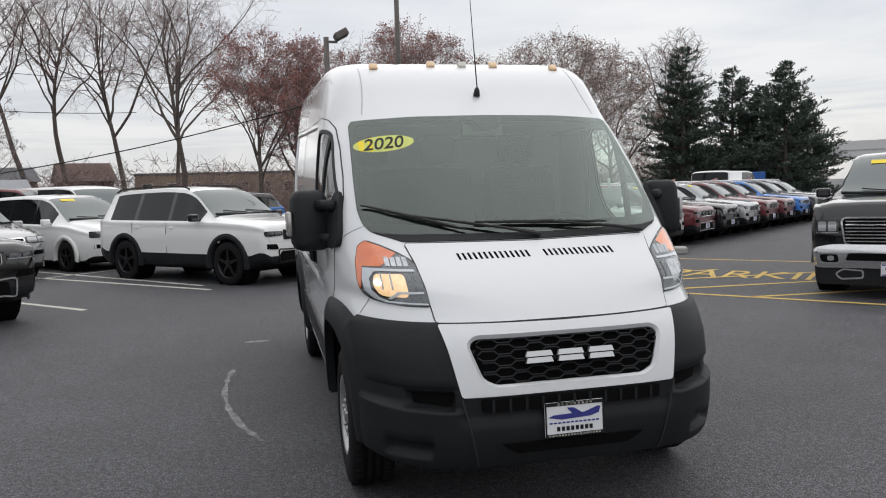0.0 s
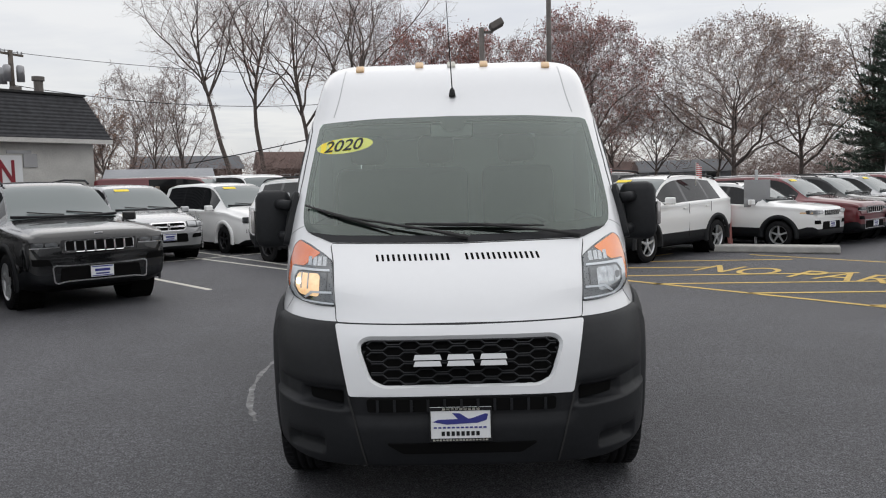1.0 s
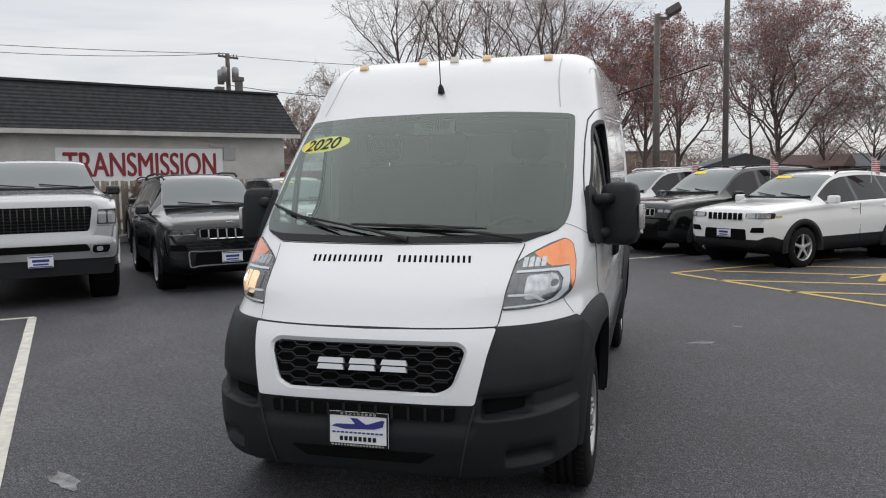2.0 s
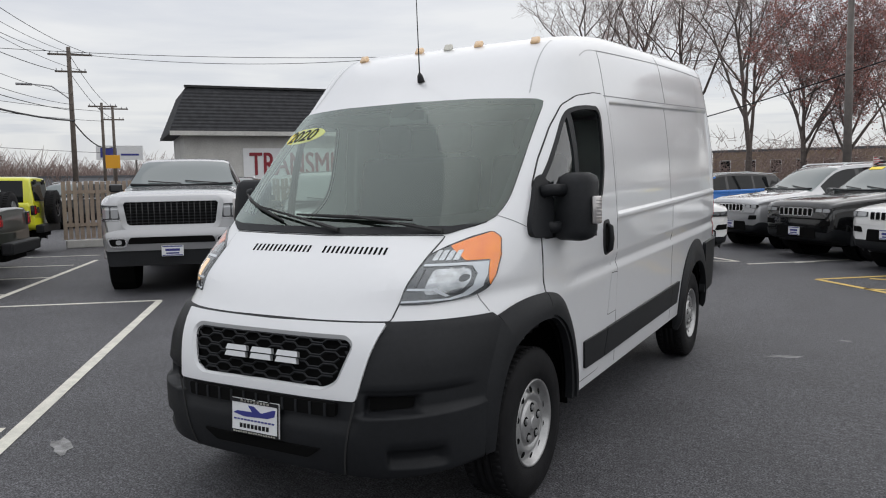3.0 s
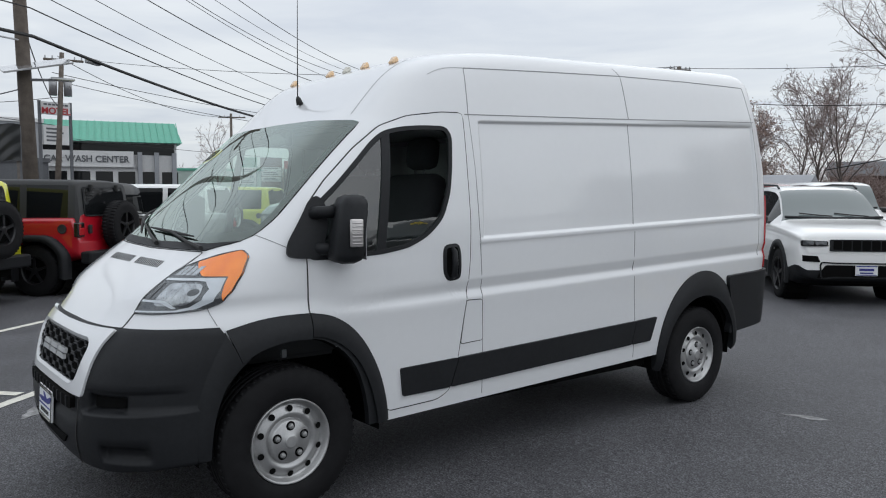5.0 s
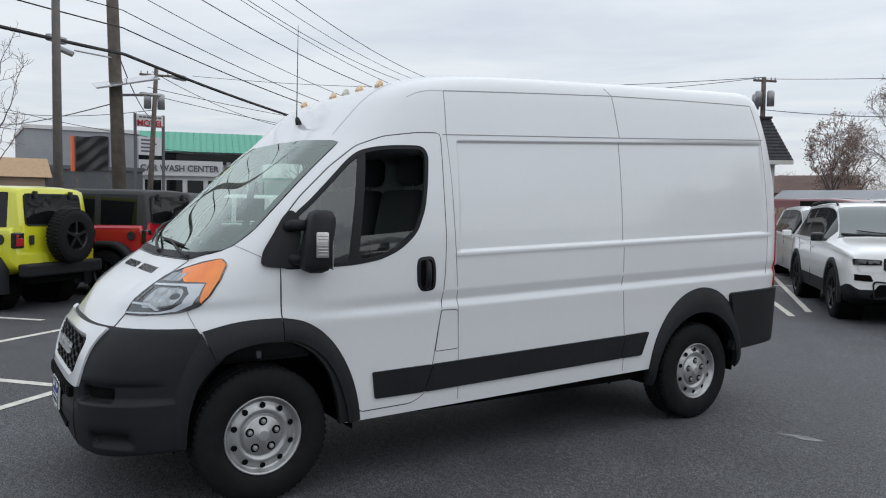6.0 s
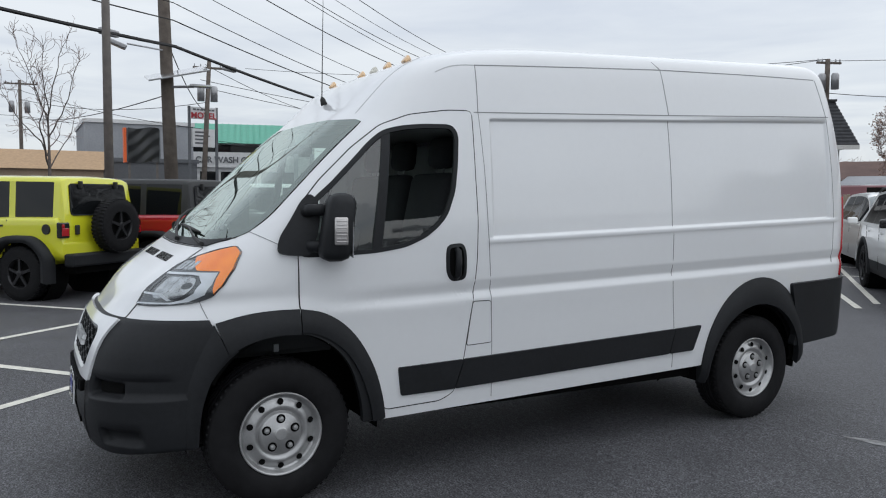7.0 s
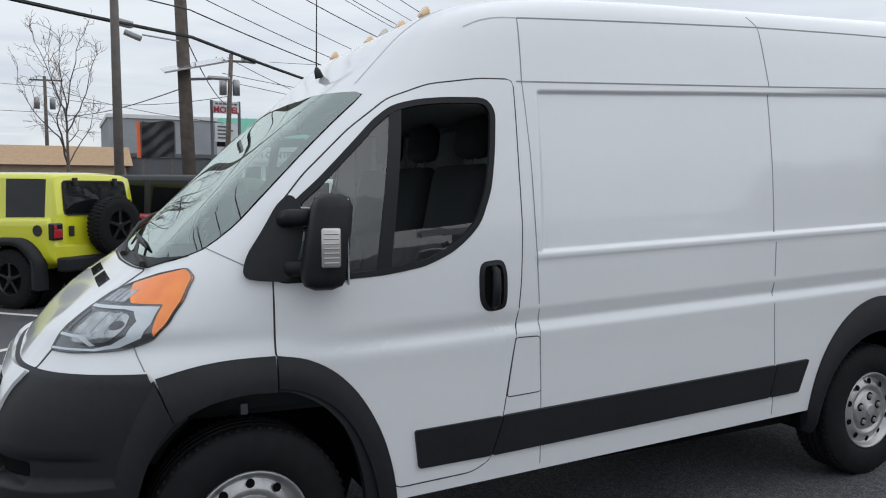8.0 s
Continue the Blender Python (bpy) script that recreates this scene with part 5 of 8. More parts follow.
def car_wheel(r, rim, style):
    key = (r, rim, style)
    if key not in WHEELS:
        mat, sp = {"alloy": (ALLOY, 5), "black": (ALLOY_DK, 5), "seven": (ALLOY, 7), "blackseven": (ALLOY_DK, 7)}[style]
        h = 0.115
        bm = bmesh.new()
        lathe(bm, [(-h, rim * 0.95), (-h * 1.02, (r + rim) / 2), (-h * 0.9, r * 0.96), (-h * 0.7, r * 0.995), (h * 0.7, r * 0.995), (h * 0.9, r * 0.96), (h * 1.02, (r + rim) / 2), (h, rim * 0.97)], 36, closed=True)
        for k in range(44):
            for x0, x1, da in ((-h * 0.88, -h * 0.2, 0), (h * 0.2, h * 0.88, 0.5)):
                box(bm, x0, x1, -0.016, 0.016, r * 0.97, r * 1.005, m=Matrix.Rotation(2 * math.pi * (k + da) / 44, 4, "X"))
        # near-black disc across the rim paints the shade behind the spokes
        disc = bmesh.new()
        lathe(disc, [(h * 0.25, rim * 0.98), (h * 0.28, 0.001)], 24, closed=True)
        WHEELS[key] = {"tyre": to_mesh("tyre", bm, RUBBER), "rim": to_mesh("rim", car_rim(rim, h, sp, style), mat, False), "rim_shade_disc": to_mesh("rim_shade_disc", disc, DARK)}
    return WHEELS[key]


PLATE_MESH = {}


def vehicle(name, kind, paint, label, category, m, style="alloy", roof=None, chrome_grille=True, flag=False, sticker=False, group=""):
    T = TYPES[kind]
    car = thing(name, label, category, m, group)
    top, belt, wf, wtf = (curve_fn(T[k]) for k in ("top", "belt", "w", "wt"))
    y0, y1 = T["top"][0][0], T["top"][-1][0]
    ys = sorted({*[round(p[0], 3) for k in ("top", "w") for p in T[k]], *np.arange(y0, y1, 0.085).round(3).tolist(), *[v for a in T["sides"] for v in a], *T["screen"], *T["rear"]})
    zb = T["zb"]
    jeep, pickup = T.get("jeep", False), "pickup" in kind
    def station(y):
        w, zt, b, wt = wf(y), top(y), min(belt(y), top(y) - 0.035), min(wtf(y), wf(y) * 0.96)
        lift = 0.10 * bump01(y, y0 - 1, y0 + 0.12, 0.3) + 0.10 * bump01(y, y1 - 0.15, y1 + 1, 0.3)
        z0 = min(zb + lift, b - 0.1)
        pts = [(0, z0), (0.80 * w, z0), (0.955 * w, z0 + 0.05)]
        for t in (0.14, 0.28, 0.42, 0.56, 0.70, 0.84, 0.94):
            bulge = 1.0 - 0.045 * abs(t - 0.5) ** 1.5 * 2 + (0.012 if 0.6 < t < 0.8 else 0)
            pts.append((w * (min(1, bulge) if not jeep else 1.0), z0 + 0.05 + (b - z0 - 0.05) * t))
        pts += [(0.985 * w, b), (max(wt, 0.955 * w - 0.4 * max(0, zt - b - 0.5)), b + 0.025 if zt > b + 0.1 else b + 0.3 * (zt - b))]
        pts += [(wt + 0.02, max(zt - 0.085, pts[-1][1] + 0.001)), (wt, max(zt - 0.035, pts[-1][1] + 0.002)), (0.86 * wt, zt - 0.006), (0.45 * wt, zt + 0.008), (0, zt + 0.012)]
        return [Vector((x, y, z)) for x, z in pts]
    rows = [station(y) for y in ys]
    groups = {}
    def add(nm, vs):
        groups.setdefault(nm, []).append(vs)
    r, wb = T["r"], T["wb"]
    ar = r + 0.065
    rear0 = T["rear"][0]
    for i in range(len(ys) - 1):
        ym = (ys[i] + ys[i + 1]) / 2
        for k in range(len(rows[0]) - 1):
            q = [rows[i][k], rows[i + 1][k], rows[i + 1][k + 1], rows[i][k + 1]]
            c = sum(q, Vector()) / 4
            if 1 <= k <= 9 and any((c.y - yw) ** 2 + (c.z - r * 0.98) ** 2 < (ar + 0.032) ** 2 for yw in (0.0, wb)):
                continue
            nm = "body"
            if k <= T["cladding"] - 1 and k >= 0:
                nm = "lower_cladding"
            if k == 11 and top(ym) > belt(ym) + 0.16:
                for j, (a, b) in enumerate(T["sides"]):
                    if a < ym < b:
                        nm = "side_window_%d" % j
                if nm == "body" and T["sides"][0][0] < ym < T["sides"][-1][1]:
                    nm = "pillar_%d" % sum(ym > a for a, b in T["sides"])
            if k >= 13 and T["screen"][0] < ym < T["screen"][1]:
                nm = "windscreen"
            if k >= 13 and T["rear"][0] < ym < T["rear"][1] and kind != "wrangler":
                nm = "rear_window"
            if roof and nm == "body" and (k >= 12 or (k >= 11)) and ym > T["screen"][1] - 0.02 and top(ym) > belt(ym) + 0.3:
                nm = "roof"
            add(nm, q)
    mat_of = {"body": paint, "lower_cladding": BLACK_PL, "windscreen": CAR_SCREEN, "rear_window": CAR_GLASS, "pillar": GLOSSBLK if not roof else roof, "roof": roof}
    jobs = []
    for nm, quads in groups.items():
        jobs += [(nm, quads, (1,)), (nm, quads, (-1,))] if nm.startswith(("side_window", "pillar")) else [(nm, quads, (1, -1))]
    for nm, quads, both in jobs:
        bm = bmesh.new()
        for q in quads:
            for s in both:
                try:
                    bm.faces.new([bm.verts.new((s * v.x, v.y, v.z)) for v in (q if s < 0 else q[::-1])])
                except ValueError:
                    pass
        if nm in ("body", "lower_cladding"):
            for row, rev in ((rows[0], True), (rows[-1], False)):
                k0, k1 = (0, len(row) - 1)
                for k in range(len(row) - 1):
                    if (k <= T["cladding"] - 1) == (nm == "lower_cladding"):
                        a, b = row[k], row[k + 1]
                        vs = [bm.verts.new(p) for p in ((a.x, a.y, a.z), (b.x, b.y, b.z), (-b.x, b.y, b.z), (-a.x, a.y, a.z))]
                        bm.faces.new(vs if rev else vs[::-1])
        bmesh.ops.remove_doubles(bm, verts=bm.verts[:], dist=0.0008)
        bmesh.ops.dissolve_degenerate(bm, edges=bm.edges[:], dist=0.0005)
        bmesh.ops.recalc_face_normals(bm, faces=bm.faces[:])
        pname = "side_window" if nm.startswith("side_window") else ("pillar" if nm.startswith("pillar") else nm)
        part(pname, bm, CAR_GLASS if pname == "side_window" else mat_of[pname], car, smooth=pname != "pillar")
    # front surface
    seen = {}
    def fy(x, z):
        lo = y0
        if (round(x, 3), round(z, 3)) in seen:
            return seen[(round(x, 3), round(z, 3))]
        for y in np.arange(y0, y0 + 0.36, 0.006):
            if wf(y) * 0.985 >= abs(x) and top(y) >= z:
                seen[(round(x, 3), round(z, 3))] = y
                return y
        return y0 + 0.36
    def face(x, z, off=0.0):
        return Vector((x, fy(x, z) - off - 0.006, z))
    gw, gz, gh = T["gr"]
    if name == "grand_suv":
        part("grille_panel", patch(rounded([(-gw * 1.06, gz - gh - 0.018), (gw * 1.06, gz - gh - 0.018), (gw * 1.06, gz + gh * 0.6 + 0.018), (-gw * 1.06, gz + gh * 0.6 + 0.018)], 0.02, 2), face, 0.006, 0.02, cell=0.1), GLOSSBLK if chrome_grille else BLACK_PL, car)
    if jeep or kind in ("compact",) or name in ("grand_suv", "midsize_suv"):
        # near-black patches on the nose paint the shade of the slots
        for k in range(7):
            x = (k - 3) * gw * 2 / 7.2
            hw = gw / (8.3 if name == "grand_suv" else 9.0)
            zt_, zb_ = (gz + gh * 0.62, gz - gh * (0.9 if k in (0, 6) else 1.05)) if name == "grand_suv" else (gz + gh * 0.6, gz - gh)
            part("grille_slot_shade", patch(rounded([(x - hw, zb_), (x + hw, zb_), (x + hw, zt_), (x - hw, zt_)], 0.015, 2), face, 0.012, 0.02, cell=0.2), DARK, car)
            if chrome_grille and not jeep:
                o = rounded([(x - hw, zb_), (x + hw, zb_), (x + hw, zt_), (x - hw, zt_)], 0.015, 2)
                part("grille_rim", band(inset(o, -0.008), inset(o, 0.002), face, 0.014, None, 0.02, 1), TRIM_CHROME, car)
        if name == "grand_suv" and chrome_grille:
            part("hood_badge", boxes((-0.06, 0.06, -0.006, 0.006, -0.012, 0.012), bevel=0.004), TRIM_CHROME, car, m=Matrix.Translation(face(0, gz + gh + 0.055, 0.008)))
    else:
        o = rounded([(-gw, gz + gh), (gw, gz + gh), (gw * 0.92, gz - gh), (-gw * 0.92, gz - gh)], 0.04, 3)
        # near-black sheet under the bars, the grille's inner shade in its colour
        g = part("grille", patch(o, face, 0.012, 0.02, cell=0.12), DARK, car)
        if pickup:
            dz = T.get("low", 0.0)
            part("lower_valance", patch(rounded([(-0.88, 0.42 - dz), (0.88, 0.42 - dz), (0.93, 0.72 - dz), (-0.93, 0.72 - dz)], 0.05, 3), face, 0.02, 0.06, cell=0.07), BLACK_PL, car, smooth=True)
            part("front_bumper", patch(rounded([(-0.92, 0.64 - dz), (0.92, 0.64 - dz), (0.935, 0.90 - dz), (0.72, 0.945 - dz), (-0.72, 0.945 - dz), (-0.935, 0.90 - dz)], 0.06, 3), lambda x, z, off=0.0: face(x, z, off + 0.035 * max(0.0, 1 - ((z + dz - 0.82) / 0.16) ** 2)), 0.045, 0.08, cell=0.045), SILVER_CAR if paint is SILVER_CAR else TRIM_CHROME, car, smooth=True)
            for s in (1, -1):
                q = rounded([(s * 0.62, 0.71 - dz), (s * 0.83, 0.71 - dz), (s * 0.86, 0.82 - dz), (s * 0.63, 0.82 - dz)], 0.04, 3)
                # near-black patch paints the recess shade behind the lamp
                fr = part("fog_lamp_recess", patch(q, face, 0.088, 0.01, cell=0.04), DARK, car)
                part("fog_lamp_rim", band(resample(inset(q, -0.012), 40), resample(inset(q, 0.004), 40), face, 0.092, None, 0.02, 1), TRIM_CHROME, fr)
                part("fog_lamp", patch(rounded([(s * 0.68, 0.735 - dz), (s * 0.76, 0.735 - dz), (s * 0.76, 0.80 - dz), (s * 0.68, 0.80 - dz)], 0.03, 3), face, 0.094, 0.01, cell=0.04), LAMP_WHITE, fr)
                if dz:
                    q = rounded([(s * 0.36, 0.52 - dz), (s * 0.60, 0.50 - dz), (s * 0.66, 0.56 - dz), (s * 0.58, 0.615 - dz), (s * 0.36, 0.60 - dz)], 0.02, 3)
                    part("tow_hook_rim", band(resample(inset(q, -0.018), 40), resample(inset(q, 0.004), 40), face, 0.03, None, 0.02, 1), TRIM_CHROME, car)
        if kind == "minivan":
            for sx in (-1, 1):
                for z0, z1 in ((gz - gh, gz - 0.012), (gz + 0.012, gz + gh)):
                    q = rounded([(sx * 0.02, z0), (sx * gw * 0.97, z0 + 0.004), (sx * gw * 0.97, z1 - 0.004), (sx * 0.02, z1)], 0.012, 2)
                    part("grille_rim", band(resample(inset(q, -0.009), 40), resample(inset(q, 0.003), 40), face, 0.020, None, 0.02, 1), TRIM_CHROME, g)
        if kind == "pickup":
            part("grille_frame", band(resample(inset(o, -0.075), 70), resample(inset(o, 0.004), 70), face, 0.030, 0.020, 0.03, 2), paint, car, smooth=True)
            for k in range(15):
                x = gw * 0.9 * (k - 7) / 7.5
                part("grille_bar", patch([(x - 0.007, gz - gh * 0.93), (x + 0.007, gz - gh * 0.93), (x + 0.007, gz + gh * 0.93), (x - 0.007, gz + gh * 0.93)], face, 0.019, 0.01, cell=0.15), GLOSSBLK, g)
        for k in range(0 if kind == "minivan" else (7 if pickup else 4)):
            z = gz - gh * 0.78 + k * gh * 0.26 if pickup else gz - gh * 0.7 + k * gh * 0.46
            part("grille_bar", patch([(-gw * 0.93, z - 0.007), (gw * 0.93, z - 0.007), (gw * 0.93, z + 0.007), (-gw * 0.93, z + 0.007)], face, 0.02, 0.01, cell=0.12), TRIM_CHROME if chrome_grille else BLACK_PL, g)
        if chrome_grille:
            part("grille_rim", band(resample(inset(o, -0.022), 60), resample(o, 60), face, 0.018, None, 0.02, 1), TRIM_CHROME, car)
    hx0, hx1, hz0, hz1 = T["hl"]
    for s in (1, -1):
        hp = rounded([(s * hx0, hz0 + 0.012), (s * hx1, hz0), (s * hx1, hz1), (s * hx0, hz1 - 0.012)], 0.02, 2)
        bright = kind in ("compact", "minivan", "van")
        h = part("headlamp", patch(hp, face, 0.008, 0.02, cell=0.04), HL_BACK if bright or pickup else GLOSSBLK, car)
        lens = LAMP_SMOKE if name == "grand_suv" or paint is CAR_WHITE and kind == "minivan" else LAMP_WHITE
        xm = s * (hx0 + (hx1 - hx0) * 0.52)
        zc, dh = (hz0 + hz1) / 2, (hz1 - hz0) / 2 * 0.74
        for xa, xb in ((s * (hx0 + 0.025), xm - s * 0.012), (xm + s * 0.012, s * (hx1 - 0.02))):
            part("lamp_lens", patch(rounded([(xa, zc - dh), (xb, zc - dh), (xb, zc + dh), (xa, zc + dh)], 0.018, 2), face, 0.013, 0.006, cell=0.04), lens, h)
        if pickup or name == "grand_suv":
            part("lamp_light_line", patch(rounded([(s * hx0, hz0 - 0.006), (s * hx1, hz0 - 0.006), (s * hx1, hz0 + 0.010), (s * hx0, hz0 + 0.010)], 0.004, 2), face, 0.016, 0.006, cell=0.05), TRIM_CHROME if chrome_grille or pickup else GLOSSBLK, h)
        if kind == "compact":
            part("side_marker", patch(rounded([(s * (hx1 - 0.05), zc - dh), (s * (hx1 + 0.03), zc - dh), (s * (hx1 + 0.03), zc), (s * (hx1 - 0.05), zc)], 0.01, 2), face, 0.012, 0.006, cell=0.03), AMBER_PALE, h)
        if pickup:
            continue
        zf = hz0 - 0.24
        # recess shade painted as a near-black patch on the nose
        part("fog_lamp_recess", patch(rounded([(s * (hx0 + 0.10), zf), (s * (hx1 - 0.02), zf + 0.01), (s * (hx1 - 0.0), zf + 0.10), (s * (hx0 + 0.14), zf + 0.09)], 0.02, 2), face, 0.006, 0.01, cell=0.05), DARK, car)
    low = T.get("low", 0.0)
    zi = T["plate"] - 0.02 if not pickup else 0.79 - low
    tall = 1.0 if not pickup else 0.5
    wide_in = 1.42 if name == "grand_suv" and not chrome_grille else 1.15
    # near-black patch in place of a shaded intake opening
    part("lower_intake", patch(rounded([(-gw * wide_in * (0.8 if pickup else 1), zi - 0.10 * tall), (gw * wide_in * (0.8 if pickup else 1), zi - 0.10 * tall), (gw * (wide_in - 0.25 if wide_in > 1.2 else (0.86 if pickup else 1.1)), zi + 0.09 * tall), (-gw * (wide_in - 0.25 if wide_in > 1.2 else (0.86 if pickup else 1.1)), zi + 0.09 * tall)], 0.03, 2), face, 0.004 if not pickup else 0.088, 0.01, cell=0.15), DARK, car)
    if name == "grand_suv":
        o = rounded([(-gw * 1.28, zi - 0.115), (-gw, zi - 0.085), (gw, zi - 0.085), (gw * 1.28, zi - 0.115), (gw * 1.32, zi + 0.13), (gw * 0.9, zi + 0.115), (-gw * 0.9, zi + 0.115), (-gw * 1.32, zi + 0.13)], 0.04, 3)
        part("intake_rim", band(resample(inset(o, -0.014), 70), resample(inset(o, 0.006), 70), face, 0.014, None, 0.015, 1), TRIM_CHROME if chrome_grille else BLACK_PL, car)
    pz = T["plate"] if not pickup else 0.63 - low
    pl = part("number_plate", boxes((-0.15, 0.15, -0.006, 0.006, -0.076, 0.076)), PLATE_W, car, m=Matrix.Translation(face(0, pz, 0.03 if not pickup else 0.085)))
    part("plate_shape", boxes((-0.10, 0.10, -0.009, -0.006, -0.005, 0.03), (-0.14, 0.14, -0.009, -0.006, 0.055, 0.07), (-0.14, 0.14, -0.009, -0.006, -0.07, -0.058), (-0.09, 0.09, -0.009, -0.006, -0.045, -0.025)), BLUE_INK, pl)
    # wheels, arches, housings
    wx = wf(1.0) - 0.12 + (0.10 if jeep else 0)
    data = car_wheel(r, T["rim"], style)
    for yw in (0.0, wb):
        for s in (1, -1):
            put_wheel(car, s * wx, yw, r, s, data)
            bm = bmesh.new()
            fl = T.get("flare", 0.012)
            w0 = wf(1.0)
            arcs = [[], [], [], []]
            a_low = radians(-12) if jeep else math.asin(max(-0.2, min(0.5, (zb + 0.03 - r * 0.98) / ar)))
            for k in range(25):
                a = a_low + (math.pi - 2 * a_low) * k / 24
                ca, sa = math.cos(a), math.sin(a)
                if jeep:
                    q = 1 / max(abs(ca) ** 4 + abs(sa) ** 4, 0.01) ** 0.25
                    ca, sa = ca * min(q, 1.12), sa * min(q, 1.06)
                for row, (rad, x) in zip(arcs, ((ar + 0.098, w0 - 0.03), (ar + 0.088, w0 + fl), (ar - 0.005, w0 + fl), (ar - 0.005, w0 - 0.12))):
                    row.append(bm.verts.new((s * x, yw + rad * ca, r * 0.98 + rad * sa)))
            for p, q in zip(arcs, arcs[1:]):
                for k in range(24):
                    bm.faces.new((p[k], p[k + 1], q[k + 1], q[k]))
            bmesh.ops.recalc_face_normals(bm, faces=bm.faces[:])
            part("wheel_arch_trim", bm, BLACK_PL if T["cladding"] > 2 or jeep else paint, car, smooth=True)
            bm = bmesh.new()
            lathe(bm, [(w0 - 0.38, ar), (w0 - 0.05, ar)], 20)
            bmesh.ops.delete(bm, geom=[f for f in bm.faces if f.normal.x > 0.9 or f.calc_center_median().x > w0 - 0.06], context="FACES_ONLY")
            if s < 0:
                bmesh.ops.scale(bm, vec=(-1, 1, 1), verts=bm.verts[:])
            part("wheel_housing", bm, DARK, car, m=pose(0, yw, r * 0.98))
    # wipers and the dark strip under the windscreen, mirror behind it
    ya = T["screen"][0]
    cb = bmesh.new()
    tube(cb, [(x * wtf(ya), ya + 0.05 * x * x + 0.01, top(ya + 0.05 * x * x + 0.01) + 0.012) for x in (-0.92, -0.6, -0.3, 0, 0.3, 0.6, 0.92)], 0.022, 6)
    part("cowl", cb, BLACK_PL, car)
    for x0, x1 in ((-0.62, -0.02), (0.05, 0.66)):
        wb_ = bmesh.new()
        tube(wb_, [(x * wtf(ya), ya + d, top(ya + d) + 0.026) for x, d in ((x0, 0.14), ((x0 + x1) / 2, 0.09), (x1, 0.05))], 0.010, 5)
        part("wiper", wb_, SEAM, car)
    # mirrors, handles, lamps, rails
    ym = T["sides"][0][0] + 0.02
    for s in (1, -1):
        bm = bmesh.new()
        box(bm, 0.0, 0.20, -0.06, 0.05, -0.065, 0.075, 0.03)
        box(bm, -0.12, 0.05, -0.02, 0.02, -0.05, -0.02)
        if s < 0:
            bmesh.ops.scale(bm, vec=(-1, 1, 1), verts=bm.verts[:])
            bmesh.ops.reverse_faces(bm, faces=bm.faces[:])
        part("door_mirror", bm, paint if kind in ("minivan", "compact") else GLOSSBLK, car, smooth=False, m=pose(s * (wf(ym) - 0.03), ym + 0.02, belt(ym) + 0.09))
        for a, b in T["sides"][:2]:
            part("door_handle", boxes((-0.012, 0.012, -0.08, 0.08, -0.014, 0.014), bevel=0.006), paint if not jeep else SEAM, car, m=pose(s * (wf(b) * 0.995 + 0.006), b - 0.10, belt(b) - 0.10))
            part("door_gap", boxes((-0.003, 0.003, -0.004, 0.004, zb + 0.15, belt(b) - 0.01)), SEAM, car, m=pose(s * (wf(b) * 0.993 + 0.002), b + 0.05, 0))
        def rear_y(x, z):
            for y in np.arange(y1, y1 - 0.9, -0.006):
                if wf(y) * 0.985 >= abs(x) and top(y) >= z:
                    return y
            return y1 - 0.9
        zr = belt(y1 - 0.3) - 0.14
        if not jeep:
            tx = wf(y1 - 0.1) * 0.86
            part("tail_lamp", patch(rounded([(s * (tx - 0.16), zr - 0.03), (s * tx, zr - 0.05), (s * tx, zr + 0.10), (s * (tx - 0.2), zr + 0.07)], 0.02, 2), lambda x, z, off=0.0: Vector((x, rear_y(x, z) + off, z)), 0.012, 0.02, cell=0.03), REDLENS, car)
        else:
            q = part("tail_lamp", boxes((-0.085, 0.085, -0.05, 0.04, -0.115, 0.115), bevel=0.02), GLOSSBLK, car, m=pose(s * (wf(y1 - 0.1) - 0.05), y1 - 0.02, 1.05))
            part("lamp_lens", boxes((-0.06, 0.068, 0.030, 0.052, -0.085, 0.03), (0.02, 0.068, 0.030, 0.052, 0.035, 0.085), bevel=0.008), REDLENS, q)
        if T["rails"]:
            rb = bmesh.new()
            a, b = T["screen"][1] + 0.1, T["rear"][0] - 0.05
            tube(rb, [(s * wtf(y) * 0.97, y, top(y) + (0.035 if 0.05 < t < 0.95 else 0.0)) for t in (0, 0.06, 0.5, 0.94, 1) for y in (a + (b - a) * t,)], 0.018, 6)
            part("roof_rail", rb, BLACK_PL if paint in (CAR_WHITE, BLACK_CAR) else ALLOY, car)
    if jeep:
        part("rear_bumper", boxes((-0.78, 0.78, -0.08, 0.10, -0.10, 0.09), bevel=0.03), BLACK_PL, car, m=pose(0, y1 + 0.08, 0.62))
        part("front_bumper", boxes((-0.80, 0.80, -0.14, 0.06, -0.10, 0.09), bevel=0.03), BLACK_PL, car, m=pose(0, y0 - 0.08, 0.62))
        part("frame", boxes((-0.55, 0.55, y0, y1, 0.40, 0.52)), DARK, car)
    else:
        part("underbody", boxes((-wf(1) * 0.78, wf(1) * 0.78, y0 + 0.35, y1 - 0.3, zb - 0.02, zb + 0.12)), DARK, car)
    if kind == "wrangler":
        sp = share("spare_wheel", data["tyre"], car, pose(-0.06, y1 + 0.20, 1.10, 0, 0, 90))
        o = rounded([(-0.58, 1.27), (0.58, 1.27), (0.545, 1.715), (-0.545, 1.715)], 0.04, 3)
        tail = lambda x, z, off=0.0: Vector((x, rear_y(x, z) + off, z))  # noqa: E731
        rw = part("rear_window", patch(o, tail, 0.014, 0.02, cell=0.1), CAR_GLASS, car, smooth=True)
        part("window_rim", band(resample(inset(o, -0.014), 60), resample(inset(o, 0.006), 60), tail, 0.016, None, 0.02, 1), BLACK_PL, rw)
